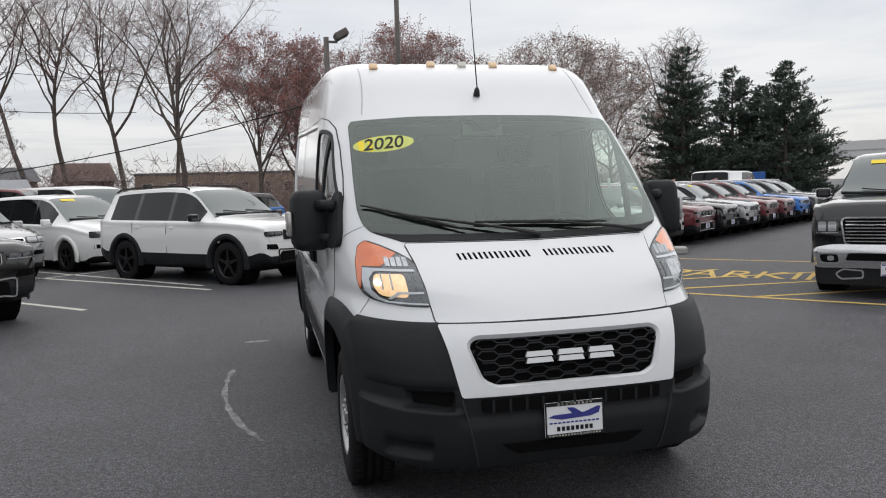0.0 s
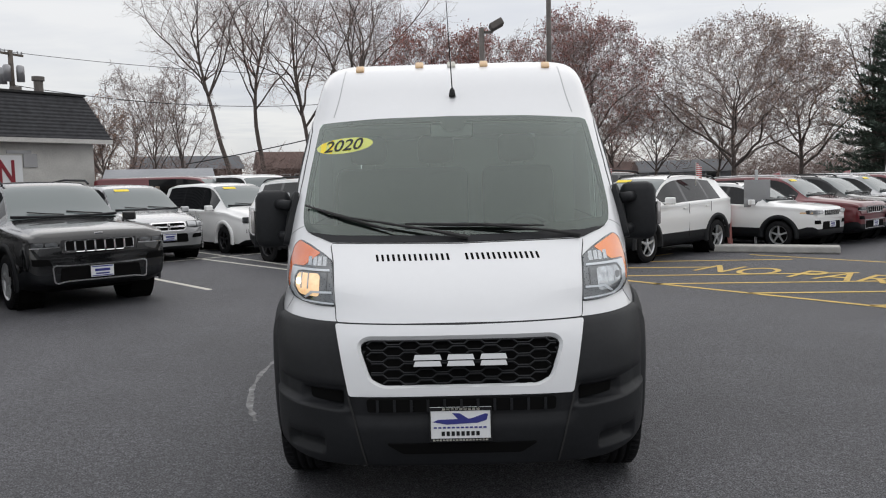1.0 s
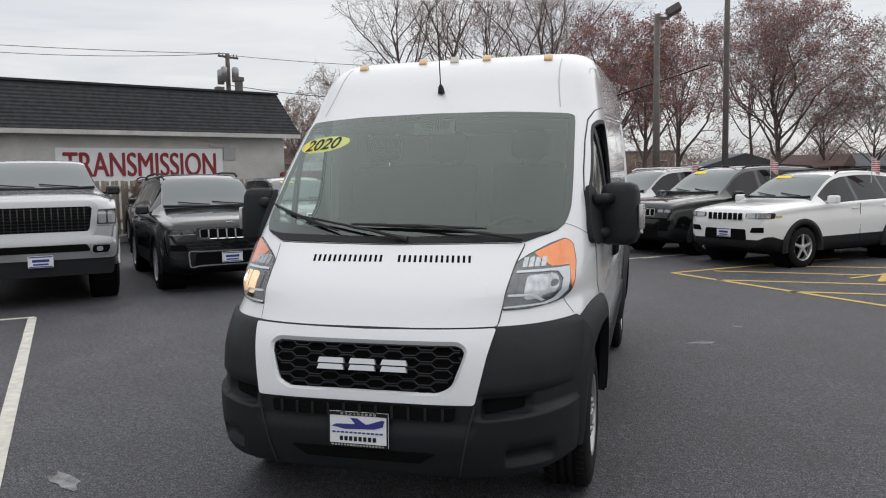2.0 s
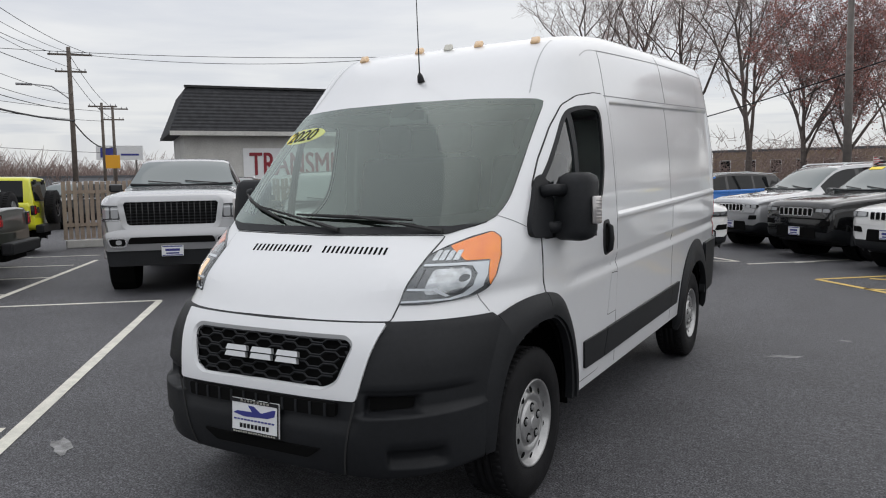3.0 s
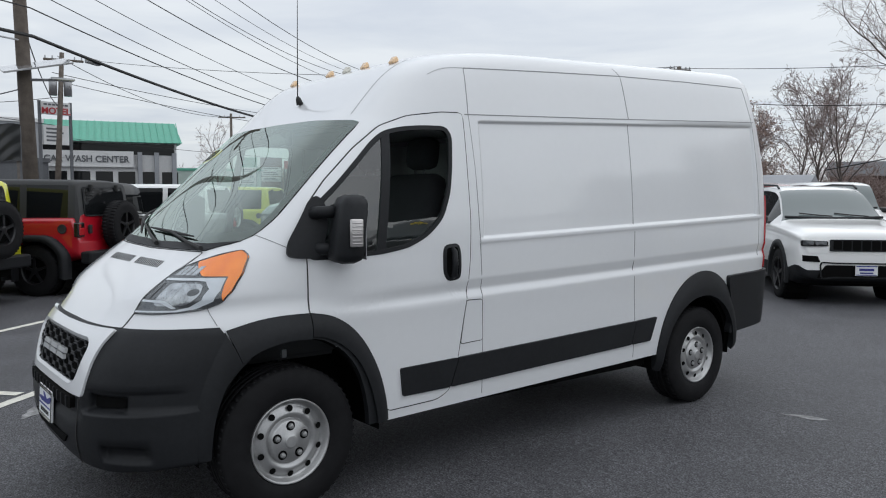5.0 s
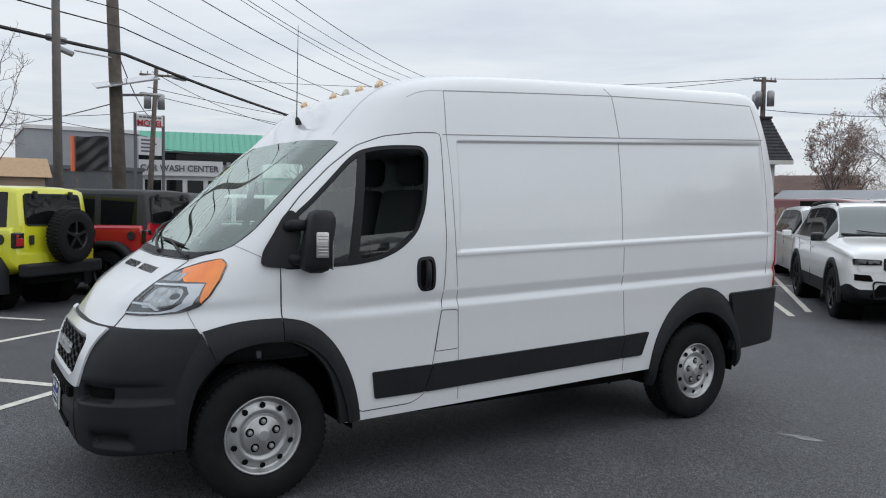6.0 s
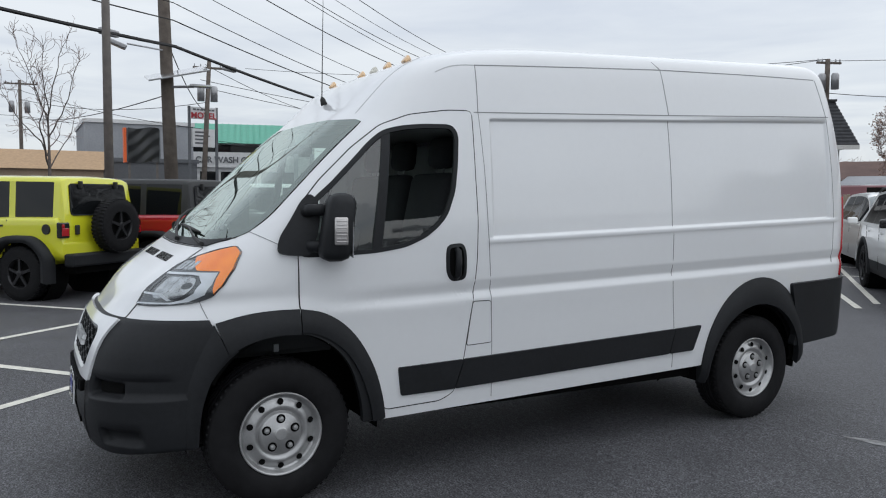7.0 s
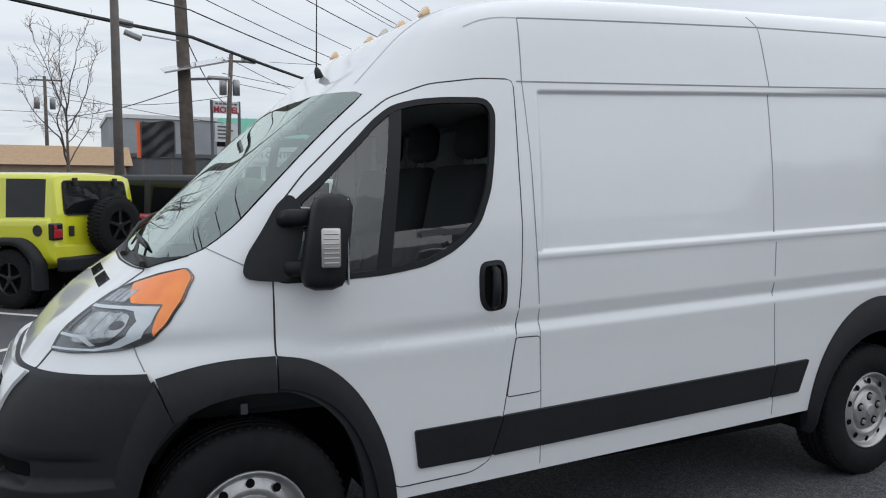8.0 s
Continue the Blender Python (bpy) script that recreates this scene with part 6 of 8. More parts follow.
        for hx in (-0.36, 0.36):
            part("window_hinge", boxes((-0.025, 0.025, -0.03, 0.03, -0.06, 0.05), bevel=0.01), SEAM, rw, m=Matrix.Translation(tail(hx, 1.715, 0.03)))
        part("tail_hinge", boxes((-0.03, 0.03, -0.02, 0.03, -0.07, 0.07), bevel=0.012), SEAM, car, m=pose(0.52, y1 + 0.01, 1.05))
        cap = bmesh.new()
        lathe(cap, [(-0.01, 0.075), (0.012, 0.075), (0.016, 0.06), (0.010, 0.05), (0.010, 0.001)], 20)
        part("fuel_cap", cap, SEAM, car, smooth=False, m=pose(wf(y1 - 0.28) + 0.004, y1 - 0.28, 1.06))
        for nm in ("rim", "rim_shade_disc"):
            share(nm, data[nm], sp, Matrix.Identity(4))
    if flag:
        fl = part("window_flag", flag_mesh(), FLAG, car, "small striped flag on the window", m=pose(0.78, 2.0, belt(2.0) + 0.42))
        pb = bmesh.new()
        tube(pb, [(0, 0, -0.1), (0, 0, 0.38)], 0.006, 5)
        part("flag_pole", pb, LINE_W, fl)
    if sticker:
        ya, yb = T["screen"]
        t = 0.82
        yy = ya + (yb - ya) * t
        part("screen_sticker", boxes((-0.17, 0.17, -0.05, 0.05, 0.0, 0.004), bevel=0.0015), YELLOW_ST, car, "yellow windscreen sticker", m=pose(-0.30, yy, top(yy) + 0.012, math.degrees(math.atan2(top(yb) - top(ya), yb - ya))))
    return car


def flag_mesh():
    bm = bmesh.new()
    k = 8
    rows = []
    for z in (0.12, 0.21, 0.30, 0.38):
        rows.append([bm.verts.new((0.02 * math.sin(i * 0.9), i * 0.035, z - i * 0.012)) for i in range(k)])
    for a, b in zip(rows, rows[1:]):
        for i in range(k - 1):
            bm.faces.new((a[i], a[i + 1], b[i + 1], b[i]))
    return bm


def flag_material():
    m = bpy.data.materials.new("flag_stripes")
    m.use_nodes = True
    n, l = m.node_tree.nodes, m.node_tree.links
    b = n["Principled BSDF"]
    co, sep = n.new("ShaderNodeTexCoord"), n.new("ShaderNodeSeparateXYZ")
    l.new(co.outputs["Object"], sep.inputs[0])
    w = n.new("ShaderNodeTexWave")
    w.bands_direction = "Z"
    w.inputs["Scale"].default_value = 8
    l.new(co.outputs["Object"], w.inputs["Vector"])
    r = n.new("ShaderNodeValToRGB")
    r.color_ramp.interpolation = "CONSTANT"
    r.color_ramp.elements[0].color = (0.45, 0.02, 0.03, 1)
    r.color_ramp.elements[1].position, r.color_ramp.elements[1].color = 0.5, (0.7, 0.7, 0.7, 1)
    l.new(w.outputs[0], r.inputs[0])
    l.new(r.outputs[0], b.inputs["Base Color"])
    return m


FLAG = flag_material()
LAMP_WHITE = material("lamp_clear", (0.45, 0.46, 0.47), 0.12, metal=0.4, coat=0.5)
BLACK_CAR = material("black_paint", (0.006, 0.0065, 0.007), 0.16, spec=0.5, coat=1.0)
CHARCOAL = material("charcoal_paint", (0.03, 0.032, 0.036), 0.3, metal=0.3, coat=1.0)
GREY_CAR = material("grey_paint", (0.30, 0.30, 0.31), 0.32, metal=0.5, coat=0.8)
SILVER_CAR = material("silver_paint", (0.47, 0.475, 0.485), 0.26, metal=0.6, coat=1.0)
CAR_WHITE = material("white_car_paint", (0.84, 0.84, 0.83), 0.3, coat=1.0)
LAMP_SMOKE = material("lamp_smoked", (0.10, 0.105, 0.11), 0.10, metal=0.5, coat=0.6, var=0.5, scale=30)
DKRED = material("dark_red_paint", (0.13, 0.012, 0.018), 0.28, metal=0.2, coat=1.0)
RED_CAR = material("red_paint", (0.42, 0.006, 0.018), 0.3, coat=1.0)
BLUE_CAR = material("blue_paint", (0.012, 0.16, 0.55), 0.28, metal=0.15, coat=1.0)
YELLOW_CAR = material("yellow_green_paint", (0.66, 0.66, 0.02), 0.3, coat=1.0)
OLIVE = material("dark_olive_paint", (0.030, 0.033, 0.026), 0.3, coat=1.0)
HARDTOP = material("black_hardtop", (0.022, 0.023, 0.024), 0.6, var=0.2, bump=0.2)


def at(x, y, heading):
    return pose(x, y, 0, 0, 0, heading)


F, J = 43, -47  # headings: towards the lane, and the row across it
# row facing the lane, nearest stalls
vehicle("grand_suv", "suv", CAR_WHITE, "white family suv with black wheels and roof rails", "suv", at(-1.25, 10.66, F), "black", chrome_grille=False)
vehicle("grand_suv", "suv", BLACK_CAR, "black three-row suv with chrome seven-slot grille", "suv", at(-5.50, 6.90, F), "alloy")
vehicle("pickup_truck", "pickup", SILVER_CAR, "silver heavy-duty pickup truck with black grille", "pickup", at(-7.25, 5.05, F), "alloy", chrome_grille=False)
# second row behind
vehicle("minivan", "minivan", CAR_WHITE, "white minivan with yellow windscreen sticker", "minivan", at(-4.90, 15.25, F), "black", sticker=True)
vehicle("minivan", "minivan", SILVER_CAR, "silver minivan with yellow windscreen sticker", "minivan", at(-6.90, 13.35, F), "alloy", sticker=True)
vehicle("grand_suv", "suv", BLACK_CAR, "black suv parked by the wooden fence", "suv", at(-10.0, 12.6, F), "alloy")
vehicle("midsize_suv", "suv", CHARCOAL, "dark grey suv parked by the wooden fence", "suv", at(-11.9, 10.7, F), "black")
# behind the fence
vehicle("midsize_suv", "suv", CHARCOAL, "dark grey suv on the street side of the fence", "suv", at(-25.5, 14.6, 20), "alloy")
vehicle("compact_suv", "compact", CAR_WHITE, "white compact suv on the street side of the fence", "suv", at(-27.0, 12.6, 20), "alloy")
vehicle("passenger_van", "van", DKRED, "dark red passenger van behind the fence", "van", at(-7.4, 21.9, 80), "alloy")
vehicle("work_van", "van", CAR_WHITE, "white old work van parked at the back", "van", at(-5.6, 20.6, F), "alloy")
# row across the lane
vehicle("compact_suv", "compact", CAR_WHITE, "white compact suv with small flag on its window", "suv", at(3.06, 10.97, J), "alloy", flag=True, sticker=True)
vehicle("midsize_suv", "suv", BLACK_CAR, "black mid-size suv with yellow windscreen sticker", "suv", at(1.60, 12.97, J), "seven", flag=True, sticker=True)
vehicle("midsize_suv", "suv", SILVER_CAR, "silver mid-size suv with slim headlamps", "suv", at(0.10, 15.05, J), "seven", flag=True)
vehicle("compact_suv", "compact", BLUE_CAR, "bright blue compact suv with black roof", "suv", at(-3.9, 23.4, -62), "black", roof=GLOSSBLK)
# far row by the kerb island
ROW = [("compact_suv", "compact", CAR_WHITE, "white compact suv beside the kerb island"), ("grand_suv", "suv", DKRED, "dark red three-row suv"), ("midsize_suv", "suv", BLACK_CAR, "black mid-size suv in the far row"), ("midsize_suv", "suv", SILVER_CAR, "silver-grey suv in the far row"), ("midsize_suv", "suv", DKRED, "red suv in the far row"), ("midsize_suv", "suv", DKRED, "dark red suv in the far row"), ("midsize_suv", "suv", BLUE_CAR, "blue suv in the far row"), ("midsize_suv", "suv", CHARCOAL, "dark grey suv in the far row"), ("midsize_suv", "suv", SILVER_CAR, "silver suv in the far row")]
for i, (nm, kd, pt, lb) in enumerate(ROW):
    vehicle(nm, kd, pt, lb, "suv", at(7.65 + i * 1.48, 12.9 + i * 1.13, F - 3) @ Matrix.Scale(0.88, 4), "alloy", flag=i % 2 == 1, sticker=i in (1, 3))
vehicle("pickup_truck", "light_pickup", BLACK_CAR, "black pickup truck with chrome grille and flag", "pickup", at(7.1, 4.65, J), "alloy", flag=True, sticker=True)
# row of off-roaders with their tails to the lane
for nm, kd, pt, lb, x, y, rf, stl in (("offroader", "wrangler", YELLOW_CAR, "yellow-green off-roader with spare wheel on its tail", -8.72, -0.60, YELLOW_CAR, "black"), ("offroader", "wrangler", RED_CAR, "red off-roader with black hard top and spare wheel", -9.70, 1.35, HARDTOP, "black"), ("offroad_pickup", "gladiator", OLIVE, "dark olive off-road pickup with alloy wheels", -10.85, 3.40, HARDTOP, "alloy"), ("offroader", "wrangler", CAR_WHITE, "white off-roader with spare wheel on its tail", -13.15, 4.75, CAR_WHITE, "alloy"), ("offroader", "wrangler", YELLOW_CAR, "yellow off-roader far along the row", -15.95, 7.55, YELLOW_CAR, "black")):
    T = TYPES[kd]
    back = Vector((0.73, 0.68))
    wbv = T["wb"]
    vehicle(nm, kd, pt, lb, "off-roader", at(x - back.x * wbv, y - back.y * wbv, J), stl, roof=rf)

# ---- lot markings ----
U, V = Vector((-0.667, 0.745)), Vector((0.73, 0.684))


def stripe(a, b, mat, label, w=0.10):
    a, b = Vector(a), Vector(b)
    d = (b - a).normalized()
    n = Vector((-d.y, d.x)) * w / 2
    bm = bmesh.new()
    k = max(1, int((b - a).length / 0.35))
    lo, hi = [], []
    for i in range(k + 1):
        p = a + (b - a) * i / k
        j = 1 + 0.10 * (random.random() - 0.5)
        lo.append(bm.verts.new((p.x - n.x * j, p.y - n.y * j, 0.005)))
        hi.append(bm.verts.new((p.x + n.x * j, p.y + n.y * j, 0.005)))
    for i in range(k):
        bm.faces.new((lo[i], lo[i + 1], hi[i + 1], hi[i]))
    bmesh.ops.recalc_face_normals(bm, faces=bm.faces[:])
    return solo("line_marking", bm, mat, label, "road marking", group="parking lines", kind="structure")


for a, b in (((-2.23, 9.45), (-6.2, 13.7)), ((-3.88, 7.80), (-7.6, 11.9)), ((-4.2, 14.75), (-8.9, 10.3)), ((-6.15, 3.68), (-1.2, -1.95)), ((-4.0, -2.4), (-12.3, 7.2)), ((-7.9, 2.30), (-6.15, 3.72)), ((-3.6, -1.6), (-2.5, -0.62)), ((-2.4, 10.15), (-7.4, 16.3)), ((0.28, 11.0), (2.6, 13.0)), ((0.08, 11.37), (-0.9, 12.4)), ((-0.75, 11.3), (0.08, 11.37)), ((-7.5, 15.4), (-4.5, 16.4)),
             ((-9.6, 2.4), (-8.83, 3.14)), ((-11.4, 3.75), (-10.2, 4.8)), ((-13.0, 5.3), (-11.8, 6.3)), ((-14.5, 6.9), (-13.3, 8.0)), ((-8.9, -2.4), (-6.8, -0.42)), ((1.3, 11.8), (1.0, 11.5))):
    stripe(a, b, LINE_W, "white painted parking line on asphalt")
for a, b in (((1.52, 9.22), (6.9, 2.6)), ((1.52, 9.22), (4.6, 11.9)), ((6.0, 11.3), (9.6, 7.3)), ((2.2, 9.57), (4.6, 9.30)), ((2.15, 8.40), (6.5, 8.05)), ((3.0, 7.30), (8.0, 6.9)), ((4.0, 6.15), (8.8, 5.8)), ((5.0, 4.95), (9.0, 4.6)), ((3.0, 10.5), (6.4, 10.25))):
    stripe(a, b, LINE_Y if a[0] < 7 else LINE_W, "yellow painted line of the no-parking zone")
bm = text_mesh("NO PARKING", 1.45, 0.0, 0.0)
x_left, x_right = min(v.co.x for v in bm.verts), max(v.co.x for v in bm.verts)
bmesh.ops.translate(bm, verts=bm.verts[:], vec=(-x_left, 0, 0))
bmesh.ops.scale(bm, vec=(5.0 / (x_right - x_left), 1, 1), verts=bm.verts[:])
solo("painted_words", bm, LINE_Y, "yellow words NO PARKING painted on asphalt", "road marking", m=Matrix.Translation((4.08, 8.87, 0.007)) @ pose(0, 0, 0, 0, 0, -45), kind="structure")

# ---- kerb island, sign, bollards ----
bm = bmesh.new()
box(bm, -1.3, 1.3, -0.22, 0.22, 0, 0.15, 0.03)
solo("kerb_island", bm, CONCRETE, "pale concrete kerb island", "kerb", m=pose(6.6, 11.75, 0, 0, 0, -25), kind="structure")
sg = thing("sign_post", "grey metal sign seen from behind on a post", "sign", pose(6.75, 12.9, 0))
part("post", boxes((-0.03, 0.03, -0.02, 0.02, 0, 1.72), bevel=0.005), ALLOY, sg)
part("sign_panel", boxes((-0.28, 0.30, -0.03, -0.02, 0.90, 1.50), bevel=0.003), SILVER_CAR, sg)
for x, y in ((6.3, 13.2), (5.75, 12.9)):
    bl = bmesh.new()
    tube(bl, [(0, 0, 0), (-0.08, 0, 1.05)], 0.055, 10)
    solo("bollard", bl, material("faded_red", (0.55, 0.22, 0.20), 0.7, var=0.2) if "faded_red" not in bpy.data.materials else bpy.data.materials["faded_red"], "faded red and white leaning bollard", "bollard", m=pose(x, y, 0), group="bollards")

# ---- wooden fence ----
fence = thing("wooden_fence", "weathered picket fence on a pale concrete kerb", "fence", kind="structure")
fa, fb = Vector((-16.0, 9.0)), Vector((-9.6, 21.6))
fd = (fb - fa).normalized()
ang = math.degrees(math.atan2(fd.y, fd.x))
n_p = int((fb - fa).length / 0.135)
me_p = to_mesh("picket", boxes((-0.048, 0.048, -0.012, 0.012, 0.22, 1.72), bevel=0.006), WOOD_F, False)
for i in range(n_p):
    p = fa + fd * i * 0.135
    share("picket", me_p, fence, pose(p.x, p.y, 0.01 * math.sin(i * 1.7), 0, 0, ang) @ pose(0, 0.03 if i % 2 else -0.03, 0))
L = (fb - fa).length
part("kerb", boxes((0, L, -0.14, 0.14, 0, 0.20), bevel=0.02), CONCRETE, fence, m=pose(fa.x, fa.y, 0, 0, 0, ang))
for z in (0.55, 1.40):
    part("rail", boxes((0, L, -0.018, 0.018, z, z + 0.09)), WOOD_F, fence, m=pose(fa.x, fa.y, 0, 0, 0, ang))

# ---- repair shop ----
W = Vector((0.598, 0.802)).normalized()
shop = thing("repair_shop", "long white block building with dark mansard roof and red lettering", "building", Matrix.Translation((-19.9, 16.5, 0)) @ pose(0, 0, 0, 0, 0, math.degrees(math.atan2(W.y, W.x))))
# local frame: x along the front, y towards the back, front at y = 0
LB, DB, HE, HR = 10.7, 4.5, 3.5, 5.15
for b in ((0, LB, 0, 0.3, 0, HE), (0, LB, DB - 0.3, DB, 0, HE), (0, 0.3, 0.3, DB - 0.3, 0, HE), (LB - 0.3, LB, 0.3, DB - 0.3, 0, HE)):
    part("wall", boxes(b), WALL_W, shop)
bm = bmesh.new()
e, ins = 0.50, 0.18
lo = [(-e, -e), (LB + e, -e), (LB + e, DB + e), (-e, DB + e)]
hi = [(ins, ins), (LB - ins, ins), (LB - ins, DB - ins), (ins, DB - ins)]
courses = 13
prev = [bm.verts.new((x, y, HE - 0.05)) for x, y in lo]
bm.faces.new(prev[::-1])
for k in range(courses):
    for t, dz in ((k / courses, 0.06), ((k + 1) / courses, 0.0)):
        ring = [bm.verts.new((a[0] + (b[0] - a[0]) * t, a[1] + (b[1] - a[1]) * t, HE + (HR - HE) * t + dz)) for a, b in zip(lo, hi)]
        for i in range(4):
            bm.faces.new((prev[i], prev[(i + 1) % 4], ring[(i + 1) % 4], ring[i]))
        prev = ring
bm.faces.new(prev)
part("roof", bm, SHINGLE, shop, "dark grey mansard roof in horizontal courses")
part("roof_cap", boxes((ins - 0.06, LB - ins + 0.06, ins - 0.1, ins + 0.1, HR - 0.01, HR + 0.07)), SEAM, shop)
part("fascia", boxes((-e, LB + e, -e - 0.03, -e, HE - 0.14, HE + 0.02)), WALL_W, shop)
part("sign_board", boxes((2.1, 8.05, -0.03, -0.004, 1.55, 2.92)), PLATE_W, shop, "white sign board")
tm = text_mesh("TRANSMISSION", 1.22, 0.008)
base = tm.verts[:] + tm.edges[:] + tm.faces[:]
for k in range(2):
    again = bmesh.ops.duplicate(tm, geom=base)
    bmesh.ops.translate(tm, verts=[v for v in again["geom"] if isinstance(v, bmesh.types.BMVert)], vec=(0.022 * (k + 1), 0.008 * (k + 1), 0.002 * (k + 1)))
wide = max(v.co.x for v in tm.verts) - min(v.co.x for v in tm.verts)
bmesh.ops.scale(tm, vec=(5.45 / wide, 1, 1), verts=tm.verts[:])
bmesh.ops.rotate(tm, verts=tm.verts[:], cent=(0, 0, 0), matrix=Matrix.Rotation(math.pi / 2, 3, "X"))
bmesh.ops.translate(tm, verts=tm.verts[:], vec=(5.06, -0.045, 1.91))
part("wall_letters", tm, RED_TXT, shop, "dark red capital letters TRANSMISSION")
part("wall_vent", boxes((8.10, 8.58, -0.05, 0.0, 2.50, 2.98), (7.55, 8.40, -0.03, 0.0, 2.985, 3.10)), GREY_CAR, shop)
bm = bmesh.new()
tube(bm, [(9.25, 0.9, HR - 0.1), (9.25, 0.9, HR + 0.55)], 0.16, 12)
tube(bm, [(9.25, 0.9, HR + 0.55), (9.25, 0.9, HR + 0.70)], 0.22, 12)
part("roof_flue", bm, METAL_P, shop)
part("roof_vent", boxes((8.3, 8.6, 0.8, 1.1, HR, HR + 0.28)), METAL_P, shop)


# ---- poles and wires ----
def pole(x, y, h, r, label, mat=None, lean=(0, 0), name="utility_pole", cross=(), cans=(), group="poles", turn=40):
    t = thing(name, label, "pole", pose(x, y, 0), group)
    bm = bmesh.new()
    tube(bm, [(0, 0, 0), (lean[0] / 2, lean[1] / 2, h / 2), (lean[0], lean[1], h)], [r, r * 0.85, r * 0.68], 12)
    part("shaft", bm, mat or WOOD_P, t, smooth=True)
    for z, half in cross:
        part("crossarm", boxes((-half, half, -0.06, 0.06, -0.06, 0.06), bevel=0.01), WOOD_P, t, m=Matrix.Translation((lean[0] * z / h, lean[1] * z / h, z)) @ pose(0, 0.1, 0, 0, 0, turn))
        for sx in (-0.9, -0.55, 0.55, 0.9):
            b2 = bmesh.new()
            tube(b2, [(sx * half, 0, 0.06), (sx * half, 0, 0.22)], [0.045, 0.03], 8)
            part("insulator", b2, GREY_CAR, t, m=Matrix.Translation((lean[0] * z / h, lean[1] * z / h, z)) @ pose(0, 0.1, 0, 0, 0, turn))
    for z, dx, dy in cans:
        b2 = bmesh.new()
        tube(b2, [(dx, dy, z - 0.45), (dx, dy, z + 0.35), (dx, dy, z + 0.45)], [0.21, 0.21, 0.15], 12)
        part("transformer_can", b2, GREY_CAR, t, smooth=True)
    return t


def wire(a, b, sag, r, label="black overhead cable between wooden poles", cat="cable"):
    bm = bmesh.new()
    a, b = Vector(a), Vector(b)
    pts = []
    for i in range(25):
        t = i / 24
        p = a + (b - a) * t
        p.z -= sag * 4 * t * (1 - t)
        pts.append(p)
    tube(bm, pts, r, 5)
    solo("overhead_wire", bm, WIRE, label, cat, group="overhead wires")


ZP, BP, AP = Vector((1.0, -24.0, 0)), Vector((-22.95, 3.3, 0)), Vector((-46.75, 30.75, 0))
pole(BP.x, BP.y, 12.6, 0.24, "brown leaning wooden utility pole with cables", lean=(-0.25, -0.30), cross=((11.9, 1.2),), turn=50)
pole(AP.x, AP.y, 11.2, 0.20, "wooden utility pole with two crossarms and lamp", cross=((10.7, 1.4), (9.55, 1.0)), turn=50)
pole(ZP.x, ZP.y, 12.6, 0.22, "wooden utility pole beside the street", cross=((11.9, 1.2),), turn=50)
pole(-42.4, 8.0, 9.4, 0.17, "wooden pole with two transformer cans", lean=(0.1, 0.5), cross=((9.0, 1.0),), cans=((7.5, 0.1, 0.0), (7.5, 0.1, 0.75)), turn=80)
pole(-65.3, -1.4, 10.5, 0.17, "far utility pole with transformer cans", cross=((10.2, 1.2),), cans=((8.4, 0.0, -0.6), (8.4, 0.0, 0.5)), turn=80)
pole(-74.3, 31.8, 10.3, 0.18, "far wooden utility pole", cross=((9.9, 1.4),), turn=60)
pole(-61.2, 45.0, 9.2, 0.17, "far wooden utility pole", cross=((8.9, 1.3), (7.9, 0.9)), turn=50)
pole(-24.2, 39.1, 9.5, 0.19, "utility pole with three transformer cans behind the shop", cross=((9.3, 0.75),), cans=((8.1, -0.45, -0.1), (8.2, 0.5, 0.0), (8.2, 0.0, -0.45)), turn=70)
pole(-54.0, 38.5, 8.5, 0.15, "far wooden utility pole", cross=((8.2, 1.1),), turn=50)
pole(-15.2, 0.62, 9.5, 0.115, "tall grey steel lamp pole", METAL_P, name="lamp_pole")
pole(3.25, 20.9, 11.0, 0.10, "tall slim brown steel lamp pole", METAL_P, name="lamp_pole")
fp = pole(1.24, 24.0, 7.1, 0.14, "square brown steel pole with floodlight", METAL_P, name="floodlight_pole")
fm = bmesh.new()
box(fm, 0.30, 0.80, -0.30, 0.30, 7.05, 7.30, 0.04)
bmesh.ops.rotate(fm, verts=fm.verts[:], cent=(0.5, 0, 7.15), matrix=Matrix.Rotation(radians(-28), 3, "Y"))
part("floodlight", fm, METAL_P, fp)
part("bracket", boxes((0, 0.4, -0.04, 0.04, 6.9, 6.98)), METAL_P, fp)
# street-lamp arm on the far pole, solar lamp on the brown pole
bm = bmesh.new()
tube(bm, [AP + Vector((0, 0, 7.6)), AP + Vector((-0.6, -1.0, 8.5)), AP + Vector((-1.3, -2.1, 8.6))], 0.05, 6)
box(bm, -0.25, 0.25, -0.5, 0.5, -0.06, 0.06, 0.03, m=Matrix.Translation(AP + Vector((-1.5, -2.4, 8.58))) @ pose(0, 0, 0, 0, 0, -32))
solo("street_lamp_arm", bm, GREY_CAR, "grey street lamp arm on a wooden pole", "street lamp")
bm = bmesh.new()
box(bm, -0.55, 0.55, -1.0, 1.0, -0.03, 0.03, 0.01, m=Matrix.Translation((-22.8, 3.45, 5.65)) @ pose(0, 0, 0, 14, 14, 0))
tube(bm, [(-22.95, 3.2, 5.2), (-22.8, 4.0, 5.25)], 0.05, 6)
box(bm, -0.2, 0.2, -0.35, 0.35, -0.04, 0.04, 0.02, m=Matrix.Translation((-22.8, 4.2, 5.28)))
solo("solar_street_lamp", bm, SILVER_CAR, "solar panel street lamp clamped to the brown pole", "street lamp")
bm = bmesh.new()
tube(bm, [(-22.95, 3.1, 6.4), (-22.85, 1.9, 6.5)], 0.03, 6)
